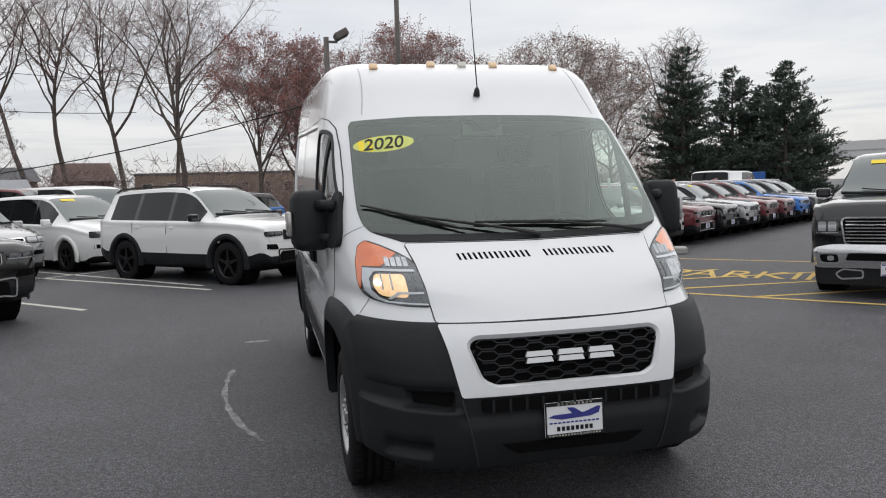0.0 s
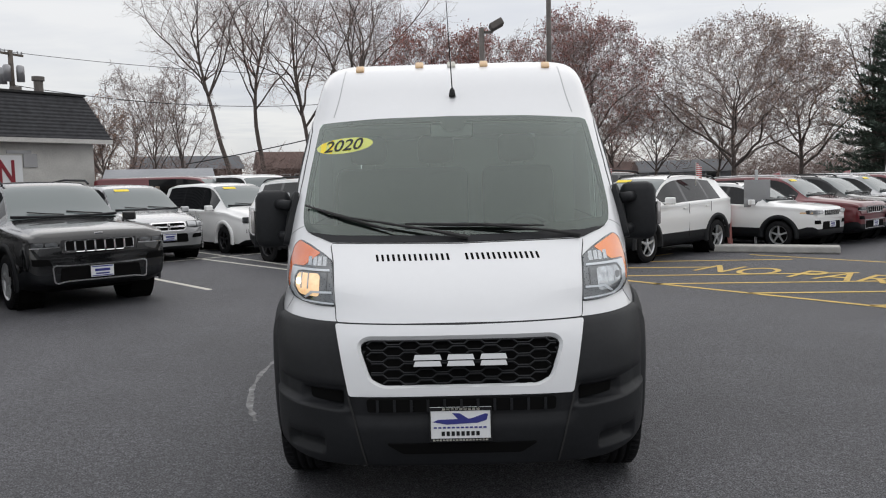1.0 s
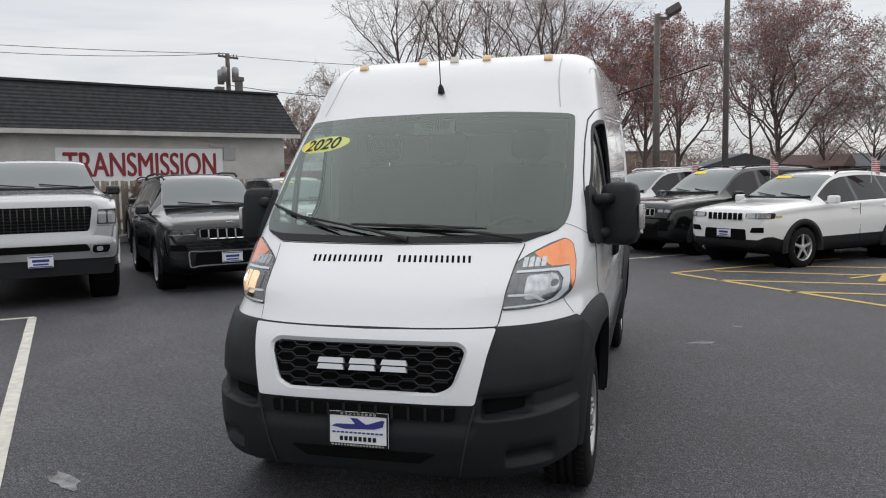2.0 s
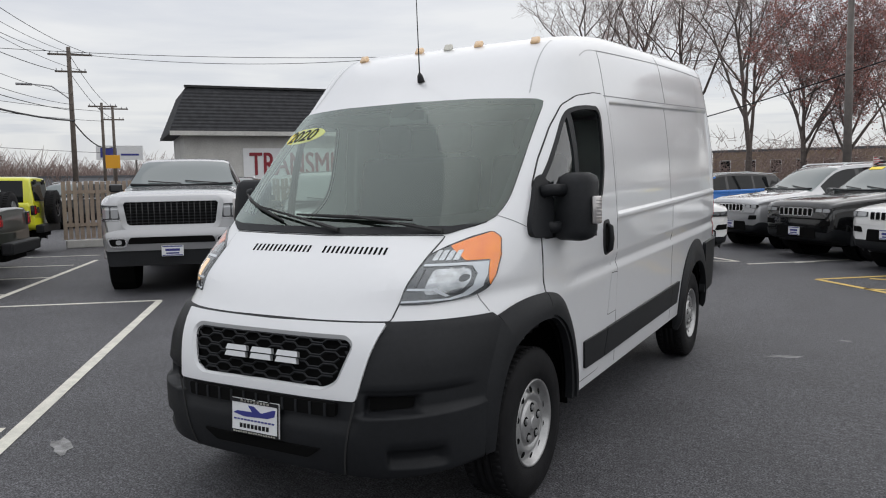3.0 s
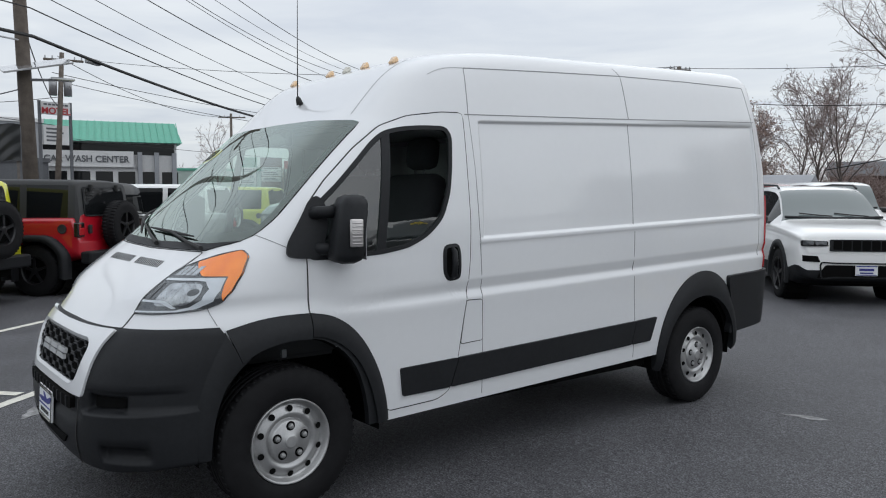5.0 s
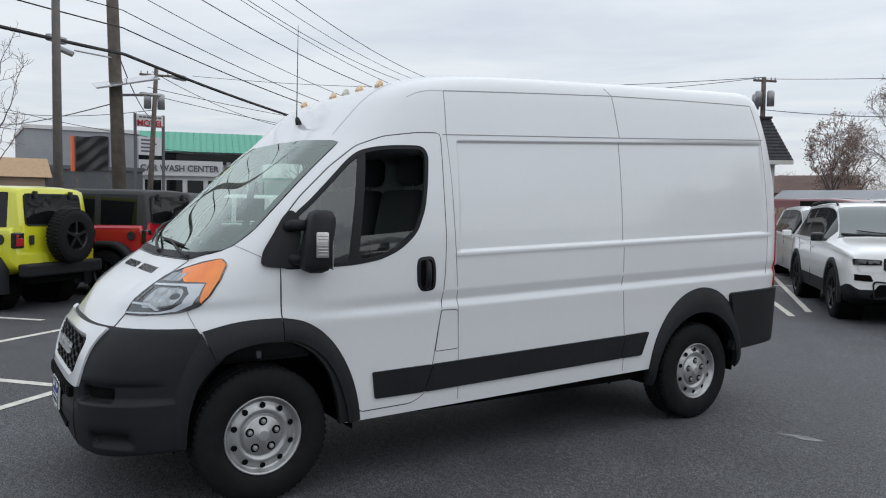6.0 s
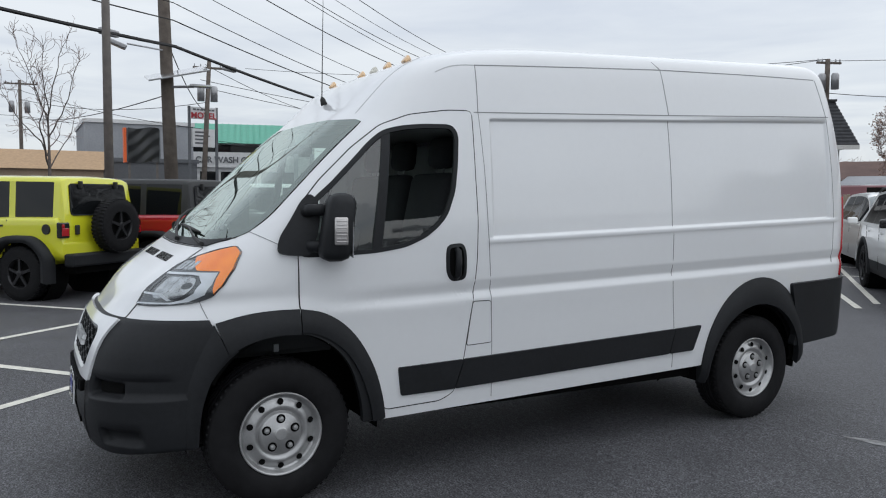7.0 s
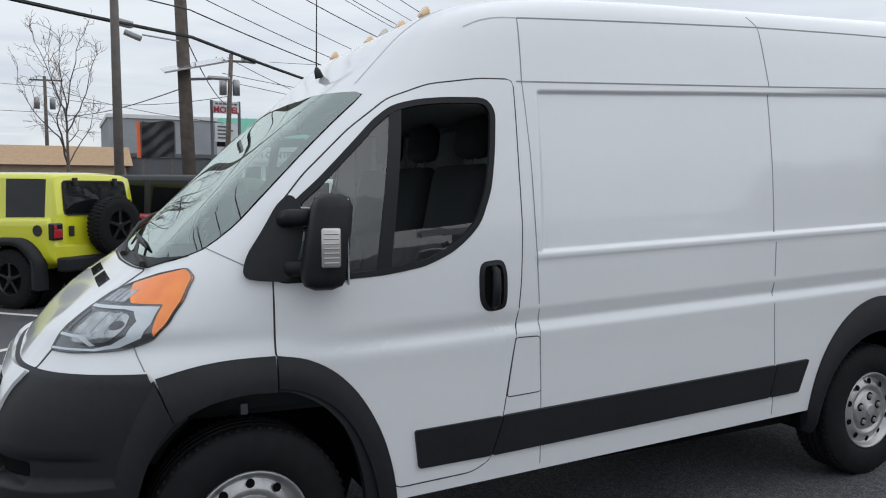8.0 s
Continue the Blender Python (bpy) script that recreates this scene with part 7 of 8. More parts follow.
box(bm, -0.15, 0.15, -0.35, 0.2, -0.1, 0.05, 0.04, m=Matrix.Translation((-22.85, 1.7, 6.45)) @ pose(0, 0, 0, -20))
solo("street_lamp_arm", bm, GREY_CAR, "small grey lamp on an arm of the brown pole", "street lamp")


def span(z0, z1, z2, off, r, sag=0.9):
    n = Vector((0.76, 0.65, 0)) * off
    a, b, c = ZP + n + Vector((0, 0, z0)), BP + n + Vector((0, 0, z1)), AP + n + Vector((0, 0, z2))
    wire(a, b, sag, r)
    wire(b, c, sag, r)


span(7.5, 6.55, 6.2, 0.15, 0.055, 0.7)
span(8.3, 7.42, 6.9, 0.1, 0.022, 0.7)
span(9.0, 8.0, 7.3, 0.1, 0.016, 0.8)
span(9.8, 8.8, 8.0, 0.1, 0.014, 0.8)
span(11.0, 10.5, 9.6, -0.8, 0.022, 0.9)
span(11.0, 10.5, 9.6, 0.8, 0.014, 0.9)
span(12.1, 12.0, 10.85, -1.1, 0.018, 1.0)
span(12.1, 12.0, 10.85, 0.0, 0.014, 1.0)
span(12.1, 12.0, 10.85, 1.1, 0.018, 1.0)
for a, b, sg, r in (((-46.75, 30.75, 10.8), (-61.2, 45.0, 9.0), 0.5, 0.02), ((-46.75, 30.75, 9.5), (-61.2, 45.0, 8.0), 0.5, 0.02), ((-46.75, 30.75, 6.2), (-61.2, 45.0, 5.4), 0.8, 0.05), ((-42.4, 8.3, 9.2), (-74.3, 31.8, 10.0), 1.0, 0.02), ((-42.4, 8.3, 7.0), (-65.3, -1.4, 9.0), 0.6, 0.02), ((-22.95, 3.3, 6.4), (-42.4, 8.3, 6.5), 0.4, 0.02), ((-22.95, 3.3, 5.0), (-65.3, -1.4, 7.6), 0.5, 0.02), ((-46.75, 30.75, 10.8), (-24.2, 39.1, 9.5), 0.6, 0.018), ((-13.8, 36.3, 2.9), (3.4, 31.6, 6.3), 0.35, 0.028), ((-24.2, 39.1, 9.5), (-60.0, 15.0, 12.0), 0.8, 0.018), ((-24.2, 39.1, 9.4), (12.0, 48.0, 9.0), 1.0, 0.016), ((-24.2, 39.1, 7.6), (-8.0, 44.0, 6.6), 0.5, 0.02)):
    wire(a, b, sg, r)
for a, b, sg in (((-65.3, -30.0, 11.9), (-65.3, -1.4, 9.7), 0.4), ((-65.3, -1.4, 9.7), (-42.4, 8.0, 5.45), 0.3), ((-65.3, -30.0, 9.4), (-65.3, -1.4, 7.7), 0.4), ((-65.3, -1.4, 7.7), (-54.0, 38.5, 4.4), 0.5), ((-42.4, 8.0, 8.3), (-54.0, 38.5, 7.8), 0.5), ((-42.4, 8.0, 7.9), (-54.0, 38.5, 7.0), 0.6)):
    wire(a, b, sg, 0.018, "thin overhead cable across the street")
for p in ((-21.0, 1.2, 6.45), (-25.0, 5.7, 6.3)):
    solo("cable_splice_box", boxes((-0.35, 0.35, -0.09, 0.09, -0.10, 0.10), bevel=0.03), GREY_CAR, "grey splice box hung on the thick cable", "cable box", m=Matrix.Translation(p) @ pose(0, 0, 0, 0, 0, -48))

# ---- far buildings and signs ----
TAN_W = material("tan_wall", (0.34, 0.26, 0.19), 0.9, var=0.15, scale=0.8)
BROWN_W = material("brown_wall", (0.12, 0.075, 0.065), 0.9, var=0.2, scale=0.8)
GREY_W = material("grey_wall", (0.30, 0.31, 0.33), 0.85, var=0.12, scale=0.6)
DKGREY_W = material("dark_grey_wall", (0.12, 0.125, 0.135), 0.85, var=0.12, scale=0.6)
PALE_G = material("pale_green_wall", (0.42, 0.50, 0.46), 0.85, var=0.1, scale=0.6)
TAN_RF = material("tan_roof", (0.40, 0.27, 0.16), 0.85, var=0.15)
SIGN_W = material("sign_white", (0.66, 0.66, 0.66), 0.5, var=0.06)
SIGN_R = material("sign_red", (0.42, 0.03, 0.04), 0.5)
SIGN_BR = material("sign_brown", (0.10, 0.035, 0.035), 0.6)
ORANGE = material("orange_frame", (0.75, 0.12, 0.02), 0.5)
TARP = material("black_tarp", (0.012, 0.013, 0.014), 0.35, bump=0.8, bump_scale=6)


def house(x, y, w, d, h, rise, ang, wall, roof, label, name="house", wins=3):
    t = thing(name, label, "building", pose(x, y, 0, 0, 0, ang))
    bm = bmesh.new()
    box(bm, -w / 2, w / 2, -d / 2, d / 2, 0, h)
    part("wall", bm, wall, t)
    bm = bmesh.new()
    o = 0.35
    if rise > 0:
        a = [bm.verts.new(p) for p in ((-w / 2 - o, -d / 2 - o, h - 0.1), (w / 2 + o, -d / 2 - o, h - 0.1), (w / 2 + o, d / 2 + o, h - 0.1), (-w / 2 - o, d / 2 + o, h - 0.1), (-w / 2 - o, 0, h + rise), (w / 2 + o, 0, h + rise))]
        for f in ((0, 1, 5, 4), (2, 3, 4, 5), (0, 4, 3), (1, 2, 5), (3, 2, 1, 0)):
            bm.faces.new([a[i] for i in f])
    else:
        box(bm, -w / 2 - 0.1, w / 2 + 0.1, -d / 2 - 0.1, d / 2 + 0.1, h, h + 0.25)
    part("roof", bm, roof, t)
    for i in range(wins):
        px = -w / 2 + w * (i + 0.5) / wins
        wn_ = part("window", boxes((-0.55, 0.55, -0.04, 0.0, -0.7, 0.7)), SIGN_W, t, m=pose(px, -d / 2, h * 0.62))
        part("pane", boxes((-0.47, 0.47, -0.06, -0.04, -0.62, 0.62)), CAR_GLASS, wn_)
    return t


house(-5.7, 86.5, 17, 8, 4.0, 0.0, 6, TAN_W, DKGREY_W, "long tan flat-roofed building behind the trees", "flat_building", 7)
house(-18.5, 80.8, 4.5, 7, 3.6, 1.8, 20, BROWN_W, BROWN_W, "brown gabled house behind the trees")
house(-29.7, 83.5, 11, 7, 3.8, 1.5, 25, BROWN_W, DKGREY_W, "dark brown house behind the trees")
house(7.0, 58, 3.0, 6, 2.2, 0.9, -75, GREY_W, DKGREY_W, "small grey gabled house", wins=1)
house(12.1, 57, 4.2, 6, 2.1, 0.8, -20, BROWN_W, BROWN_W, "brown brick house with pale gable edge", wins=2)
house(19.0, 60, 8, 7, 2.1, 0.9, -20, GREY_W, DKGREY_W, "grey low house behind the far row", wins=3)
house(-11.2, 25.6, 3.2, 4, 1.95, 0.45, 20, GREY_W, GREY_W, "low grey shed with shallow gable roof", "shed", 0)
house(-57.5, 5.9, 7.0, 10, 6.4, 0.0, -90, GREY_W, SIGN_W, "grey flat-roofed commercial building", "flat_building", 0)
house(-50.5, 4.2, 9.0, 6, 3.6, 0.0, -90, DKGREY_W, DKGREY_W, "dark grey low commercial building", "flat_building", 0)
house(-47.6, -2.6, 11.0, 5, 3.1, 1.1, -90, TAN_W, TAN_RF, "low building with a tan roof", "low_building", 0)
house(-78.0, 29.0, 14.0, 8, 4.2, 0.0, 68, PALE_G, GREEN_RF, "pale green low shop building", "flat_building", 0)
house(-80.0, 60.0, 30.0, 10, 2.7, 0.0, 50, GREY_W, DKGREY_W, "far grey commercial building", "flat_building", 0)
house(-30.0, 52.0, 7.0, 8, 3.0, 1.3, 30, TAN_W, BROWN_W, "tan house behind the repair shop", wins=2)

cw = thing("car_wash_building", "white car wash with a green metal roof", "building", pose(-62.9, 15.6, 0, 0, 0, 76))
# local frame: x along the front, front towards -y
part("wall", boxes((-6.0, 6.0, 0.0, 8.0, 0, 6.05)), SIGN_W, cw)
bm = bmesh.new()
a = [bm.verts.new(p) for p in ((-6.4, -0.7, 6.0), (6.4, -0.7, 6.0), (6.1, 2.6, 7.9), (-6.1, 2.6, 7.9), (-6.4, 8.2, 6.0), (6.4, 8.2, 6.0))]
for f in ((0, 1, 2, 3), (3, 2, 5, 4), (0, 3, 4), (1, 5, 2), (4, 5, 1, 0)):
    bm.faces.new([a[i] for i in f])
part("roof", bm, GREEN_RF, cw, "green standing-seam roof")
for i in range(24):
    x = -6.2 + i * 12.4 / 23
    part("roof_seam", boxes((-0.03, 0.03, 0, 3.75, 0, 0.05)), GREEN_RF, cw, m=Matrix.Translation((x, -0.7, 6.02)) @ pose(0, 0, 0, 30))
part("glass_band", boxes((-5.8, 5.8, -0.06, 0, 5.0, 5.9)), CAR_GLASS, cw)
part("sign_band", boxes((-4.4, 2.6, -0.35, -0.06, 3.95, 5.25)), SIGN_W, cw)
tm = text_mesh("CAR WASH CENTER", 0.72, 0.02, 0.015)
wide = max(v.co.x for v in tm.verts) - min(v.co.x for v in tm.verts)
bmesh.ops.scale(tm, vec=(6.3 / wide, 1, 1), verts=tm.verts[:])
bmesh.ops.rotate(tm, verts=tm.verts[:], cent=(0, 0, 0), matrix=Matrix.Rotation(math.pi / 2, 3, "X"))
bmesh.ops.translate(tm, verts=tm.verts[:], vec=(-0.9, -0.40, 4.35))
part("sign_letters", tm, DKGREY_W, cw, "grey letters CAR WASH CENTER")
for i in range(7):
    x = -5.4 + i * 1.7
    part("window", boxes((x, x + 1.3, -0.05, 0, 0.4, 3.6)), CAR_GLASS, cw)
for x in (2.9, 4.2, 5.6):
    part("column", boxes((x, x + 0.35, -0.5, -0.1, 0, 5.2)), GREY_W, cw)

ms = thing("motel_sign", "tall motel sign with red letters over a white reader board", "sign", pose(-44.35, 8.5, 0, 0, 0, 100))
for x in (-0.85, 0.85):
    part("post", boxes((x - 0.07, x + 0.07, -0.07, 0.07, 0, 6.95)), DKGREY_W, ms)
part("sign_top", boxes((-0.80, 0.80, -0.12, 0.12, 6.2, 6.9)), SIGN_W, ms)
for k in range(6):
    part("board_bar", boxes((-0.66 + k * 0.23, -0.48 + k * 0.23, -0.135, -0.12, 6.70, 6.80)), DKGREY_W, ms)
part("reader_board", boxes((-0.70, 0.70, -0.10, 0.10, 4.5, 5.6)), SIGN_W, ms)
for k in range(4):
    part("board_bar", boxes((-0.55, 0.15 + 0.12 * (k % 3), -0.115, -0.10, 4.68 + k * 0.22, 4.78 + k * 0.22)), DKGREY_W, ms)
for side in (1, -1):
    tm = text_mesh("MOTEL", 0.50, 0.01, 0.012)
    bmesh.ops.rotate(tm, verts=tm.verts[:], cent=(0, 0, 0), matrix=Matrix.Rotation(math.pi / 2, 3, "X"))
    bmesh.ops.translate(tm, verts=tm.verts[:], vec=(0, -0.15, 6.23))
    if side < 0:
        bmesh.ops.rotate(tm, verts=tm.verts[:], cent=(0, 0, 0), matrix=Matrix.Rotation(math.pi, 3, "Z"))
    part("sign_letters", tm, SIGN_R, ms, "red letters MOTEL")

bs = thing("banner_sign", "sign frame wrapped in black tarpaulin with an orange edge", "sign", pose(-19.1, 1.87, 0, 0, 0, 93))
for x in (-0.38, 0.38):
    part("post", boxes((x - 0.03, x + 0.03, -0.03, 0.03, 0, 2.7)), METAL_P, bs)
bm = bmesh.new()
bmesh.ops.create_grid(bm, x_segments=36, y_segments=36, size=0.5)
for v in bm.verts:
    v.co = Vector((v.co.x * 0.84, -0.135 + 0.022 * math.sin(v.co.x * 7 + v.co.y * 3) + 0.014 * math.sin(v.co.y * 17 - v.co.x * 11), 2.98 + v.co.y * 0.98 + 0.03 * math.sin(v.co.x * 6)))
part("tarpaulin", bm, TARP, bs, smooth=True)
part("sign_box", boxes((-0.46, 0.46, -0.09, 0.09, 2.52, 3.45)), DKGREY_W, bs)
part("orange_edge", boxes((-0.53, -0.46, -0.10, 0.10, 2.48, 3.46)), ORANGE, bs)

for x, y, ang, w, z0, z1, m1, m2, lab in ((-60.25, 27.3, 66, 1.6, 2.65, 5.0, SIGN_W, GREEN_RF, "roadside sign with white boards and green top"), (-59.35, 29.1, 66, 1.9, 2.9, 5.0, SIGN_W, SIGN_BR, "roadside sign with dark brown top board"), (-58.75, 30.4, 66, 0.6, 4.05, 4.75, SIGN_R, SIGN_R, "small red roadside sign")):
    t = thing("roadside_sign", lab, "sign", pose(x, y, 0, 0, 0, ang), "roadside signs")
    for sx in (-0.45, 0.45):
        part("post", boxes((sx * w - 0.05, sx * w + 0.05, -0.05, 0.05, 0, z1)), DKGREY_W, t)
    part("top_board", boxes((-w / 2, w / 2, -0.09, 0.09, z1 - 0.85 if z1 - z0 > 1 else z0, z1)), m2, t)
    if z1 - z0 > 1:
        for k in range(3):
            zz = z0 + k * 0.5
            q = part("reader_board", boxes((-w * 0.45, w * 0.45, -0.07, 0.07, zz, zz + 0.42)), m1, t)
            part("board_bar", boxes((-w * 0.36, w * 0.3, -0.085, -0.07, zz + 0.1, zz + 0.18), (-w * 0.36, w * 0.2, -0.085, -0.07, zz + 0.25, zz + 0.33)), DKGREY_W, q)
t = thing("billboard", "white billboard on posts far along the street", "sign", pose(-68.8, 51.4, 0, 0, 0, 54))
part("panel", boxes((-2.3, 2.3, -0.12, 0.12, 4.45, 5.95)), SIGN_W, t)
part("panel_shape", boxes((-1.9, -0.3, -0.14, -0.12, 4.7, 5.7), (0.1, 1.9, -0.14, -0.12, 4.9, 5.1)), BLUE_INK, t)
for x in (-1.6, 1.6):
    part("post", boxes((x - 0.1, x + 0.1, -0.1, 0.1, 0, 4.45)), METAL_P, t)
t = thing("crossing_sign", "yellow pedestrian crossing sign on a post", "sign", pose(-33.4, 23.7, 0, 0, 0, 56))
part("post", boxes((-0.03, 0.03, -0.02, 0.02, 0, 3.2)), METAL_P, t)
part("panel", boxes((-0.36, 0.36, -0.04, -0.02, 2.55, 3.25), bevel=0.01), material("sign_yellow", (0.75, 0.36, 0.02), 0.5), t)

# viaduct far to the right
t = thing("viaduct", "pale grey road viaduct on piers", "bridge", pose(62, 62, 0, 0, 0, -44))
part("deck", boxes((-14, 34, -3, 3, 3.6, 4.3), (-14, 34, -3.1, -2.9, 4.3, 5.2)), SIGN_W, t)
for x in (-12, -2, 8, 18, 28):
    part("pier", boxes((x - 0.5, x + 0.5, -1.5, 1.5, 0, 3.6)), GREY_W, t)
bm = bmesh.new()
box(bm, -1.1, 1.1, -1.0, 1.0, 0, 2.0, 0.03)
solo("blue_container", bm, material("blue_tarp", (0.02, 0.10, 0.36), 0.6, var=0.2), "container covered with blue tarpaulin", "container", m=pose(24.2, 33.0, 0, 0, 0, -35))
vehicle("work_van", "van", WHITE, "white long van at the end of the lot", "van", at(21.5, 29.3, 130), "alloy")
vehicle("work_van", "van", WHITE, "white long van at the end of the lot", "van", at(27.5, 25.0, 130), "alloy")


# ---- trees ----
LEAF_RED = material("russet_leaf", (0.33, 0.145, 0.125), 0.9, var=0.4, scale=40)
LEAF_BR = material("brown_leaf", (0.32, 0.21, 0.16), 0.9, var=0.4, scale=40)
NEEDLE = material("pine_needle", (0.085, 0.115, 0.090), 0.9, var=0.45, scale=20)
TWIG = material("twig", (0.25, 0.195, 0.18), 0.95, var=0.3, scale=20)


def stick(V, Fc, p0, p1, r0, r1, sides):
    d = (p1 - p0).normalized()
    s = d.cross(Vector((0.31, 0.17, 1)) if abs(d.z) < 0.95 else Vector((1, 0.2, 0))).normalized()
    u = d.cross(s)
    b = len(V)
    for p, r in ((p0, r0), (p1, r1)):
        for k in range(sides):
            a = 2 * math.pi * k / sides
            q = p + s * (r * math.cos(a)) + u * (r * math.sin(a))
            V.append((q.x, q.y, q.z))
    for k in range(sides):
        Fc.append((b + k, b + (k + 1) % sides, b + sides + (k + 1) % sides, b + sides + k))


def mesh_part(name, V, Fc, mat, parent, label=""):
    me = bpy.data.meshes.new(name)
    me.from_pydata(V, [], Fc)
    me.materials.append(mat)
    ob = new(name, me)
    ob.parent = parent
    if label:
        tagged(ob, label)
    return ob


def tree(x, y, h, label, seed, leaf=None, wide=4.0, low=0.22, lean=(0.0, 0.0), limbs=13, fine=(9, 7, 4), nleaf=0, r0=None, top=0.5):
    """A tree whose limbs reach for the edge of an egg-shaped crown: wide its half-width, low its underside and top its fullest height, as shares of h."""
    rng = random.Random(seed)
    t = thing("bare_tree" if leaf is None else "autumn_tree", label, "tree", pose(x, y, 0), "trees")
    TV, TF, CV, CF, LV, LF = [], [], [], [], [], []
    tips = []
    rr = r0 or h * 0.017
    mid = Vector((lean[0] * h * 0.6, lean[1] * h * 0.6, h * top))

    def room(p):
        """How far out in the crown a point lies: one at its edge."""
        d = p - mid
        v = h * (1 - top) if d.z > 0 else h * (top - low) * 1.05
        return math.sqrt((d.x / wide) ** 2 + (d.y / wide) ** 2 + (d.z / v) ** 2)

    def limb(p, d, length, r, r_end, n, sides, V, Fc, wander, up):
        q, dd, out = p.copy(), d.normalized(), []
        for i in range(n):
            dd = (dd + Vector((rng.gauss(0, wander), rng.gauss(0, wander), rng.gauss(0, wander) + up))).normalized()
            e = q + dd * (length / n)
            ra, rb = r + (r_end - r) * i / n, r + (r_end - r) * (i + 1) / n
            stick(V, Fc, q, e, ra, rb, sides)
            out.append((e.copy(), dd.copy(), rb))
            q = e
        return out

    def fork(base, level):
        """Side shoots along a finished limb, each finer than the last."""
        k = fine[level]
        if level == 2 and base[-1][2] < 0.004:
            return
        n0 = len(base)
        for i in range(k):
            j = min(n0 - 1, int(n0 * (0.22 + 0.78 * (i + rng.random()) / k)))
            p, d, r = base[j]
            side = Vector((rng.gauss(0, 1), rng.gauss(0, 1), rng.gauss(0, 0.75)))
            side = (side - d * side.dot(d)).normalized()
            dd = (d * rng.uniform(0.55, 1.0) + side * rng.uniform(0.55, 1.05) + (p - mid) * (0.10 / wide)).normalized()
            ln = (wide * 0.52, wide * 0.27, wide * 0.145)[level] * rng.uniform(0.55, 1.25)
            while ln > 0.15 and room(p + dd * ln) > 1.04 + rng.gauss(0, 0.07):
                ln *= 0.75
            rs = max((0.014, 0.010, 0.0085)[level], r * rng.uniform(0.45, 0.7))
            nodes = limb(p, dd, ln, rs, max(0.006, rs * 0.4), (5, 3, 2)[level], (4, 3, 3)[level], CV, CF, 0.20, 0.05)
            if level < 2:
                fork(nodes, level + 1)
            if level > 0:
                tips.append(nodes[-1][0])

    d0 = Vector((lean[0], lean[1], 1)).normalized()
    stem = limb(Vector((0, 0, -0.1)), d0, h * (0.72 if low > 0.3 else 0.58), rr, rr * 0.30, 11, 9, TV, TF, 0.045, 0.02)
    for k in range(limbs):
        f = low * 0.95 + (0.60 - low * 0.6) * ((k + rng.random()) / limbs) ** 1.2
        p, d, r = min(stem, key=lambda m: abs(m[0].z / h - f))
        a = k * 2.4 + rng.uniform(-0.5, 0.5)
        el = rng.uniform(-0.25, 0.4) + 1.15 * (k / limbs)
        goal = mid + Vector((wide * math.cos(a) * math.cos(el), wide * math.sin(a) * math.cos(el), h * (1 - top) * math.sin(el) * rng.uniform(0.8, 1.05)))
        dirn = goal - p
        rs = max(0.03, r * rng.uniform(0.5, 0.78))
        first = (dirn.normalized() + Vector((0, 0, 0.16))).normalized()
        nodes = []
        q, dd = p.copy(), first
        n = 9
        for i in range(n):
            want = (goal - q).normalized()
            dd = (dd * 0.75 + want * 0.45 + Vector((rng.gauss(0, 0.17), rng.gauss(0, 0.17), rng.gauss(0, 0.14)))).normalized()
            e = q + dd * (dirn.length / n)
            ra, rb = rs * (1 - 0.78 * i / n), rs * (1 - 0.78 * (i + 1) / n)
            stick(TV, TF, q, e, ra, rb, 6)
            nodes.append((e.copy(), dd.copy(), rb))
            q = e
        fork(nodes, 0)
    fork(stem[6:], 0)
    mesh_part("trunk", TV, TF, BARK, t)
    mesh_part("crown", CV, CF, TWIG, t)
    if leaf is not None and nleaf:
        # dry leaves hang on in clusters
        kept = [p for p in tips if rng.random() < 0.45]
        for i in range(nleaf):
            c = rng.choice(kept) + Vector((rng.gauss(0, 0.13), rng.gauss(0, 0.13), rng.gauss(-0.03, 0.11)))
            a, b = Vector((rng.uniform(-1, 1), rng.uniform(-1, 1), rng.uniform(-1, 1))).normalized(), Vector((rng.uniform(-1, 1), rng.uniform(-1, 1), rng.uniform(-1, 1)))
            b = (b - a * b.dot(a)).normalized()
            s = rng.uniform(0.03, 0.065)
            k = len(LV)
            for q in (c - a * s, c + b * s * 0.6, c + a * s, c - b * s * 0.6):
                LV.append((q.x, q.y, q.z))
            LF.append((k, k + 1, k + 2, k + 3))
        mesh_part("leaves", LV, LF, leaf, t)
    return t


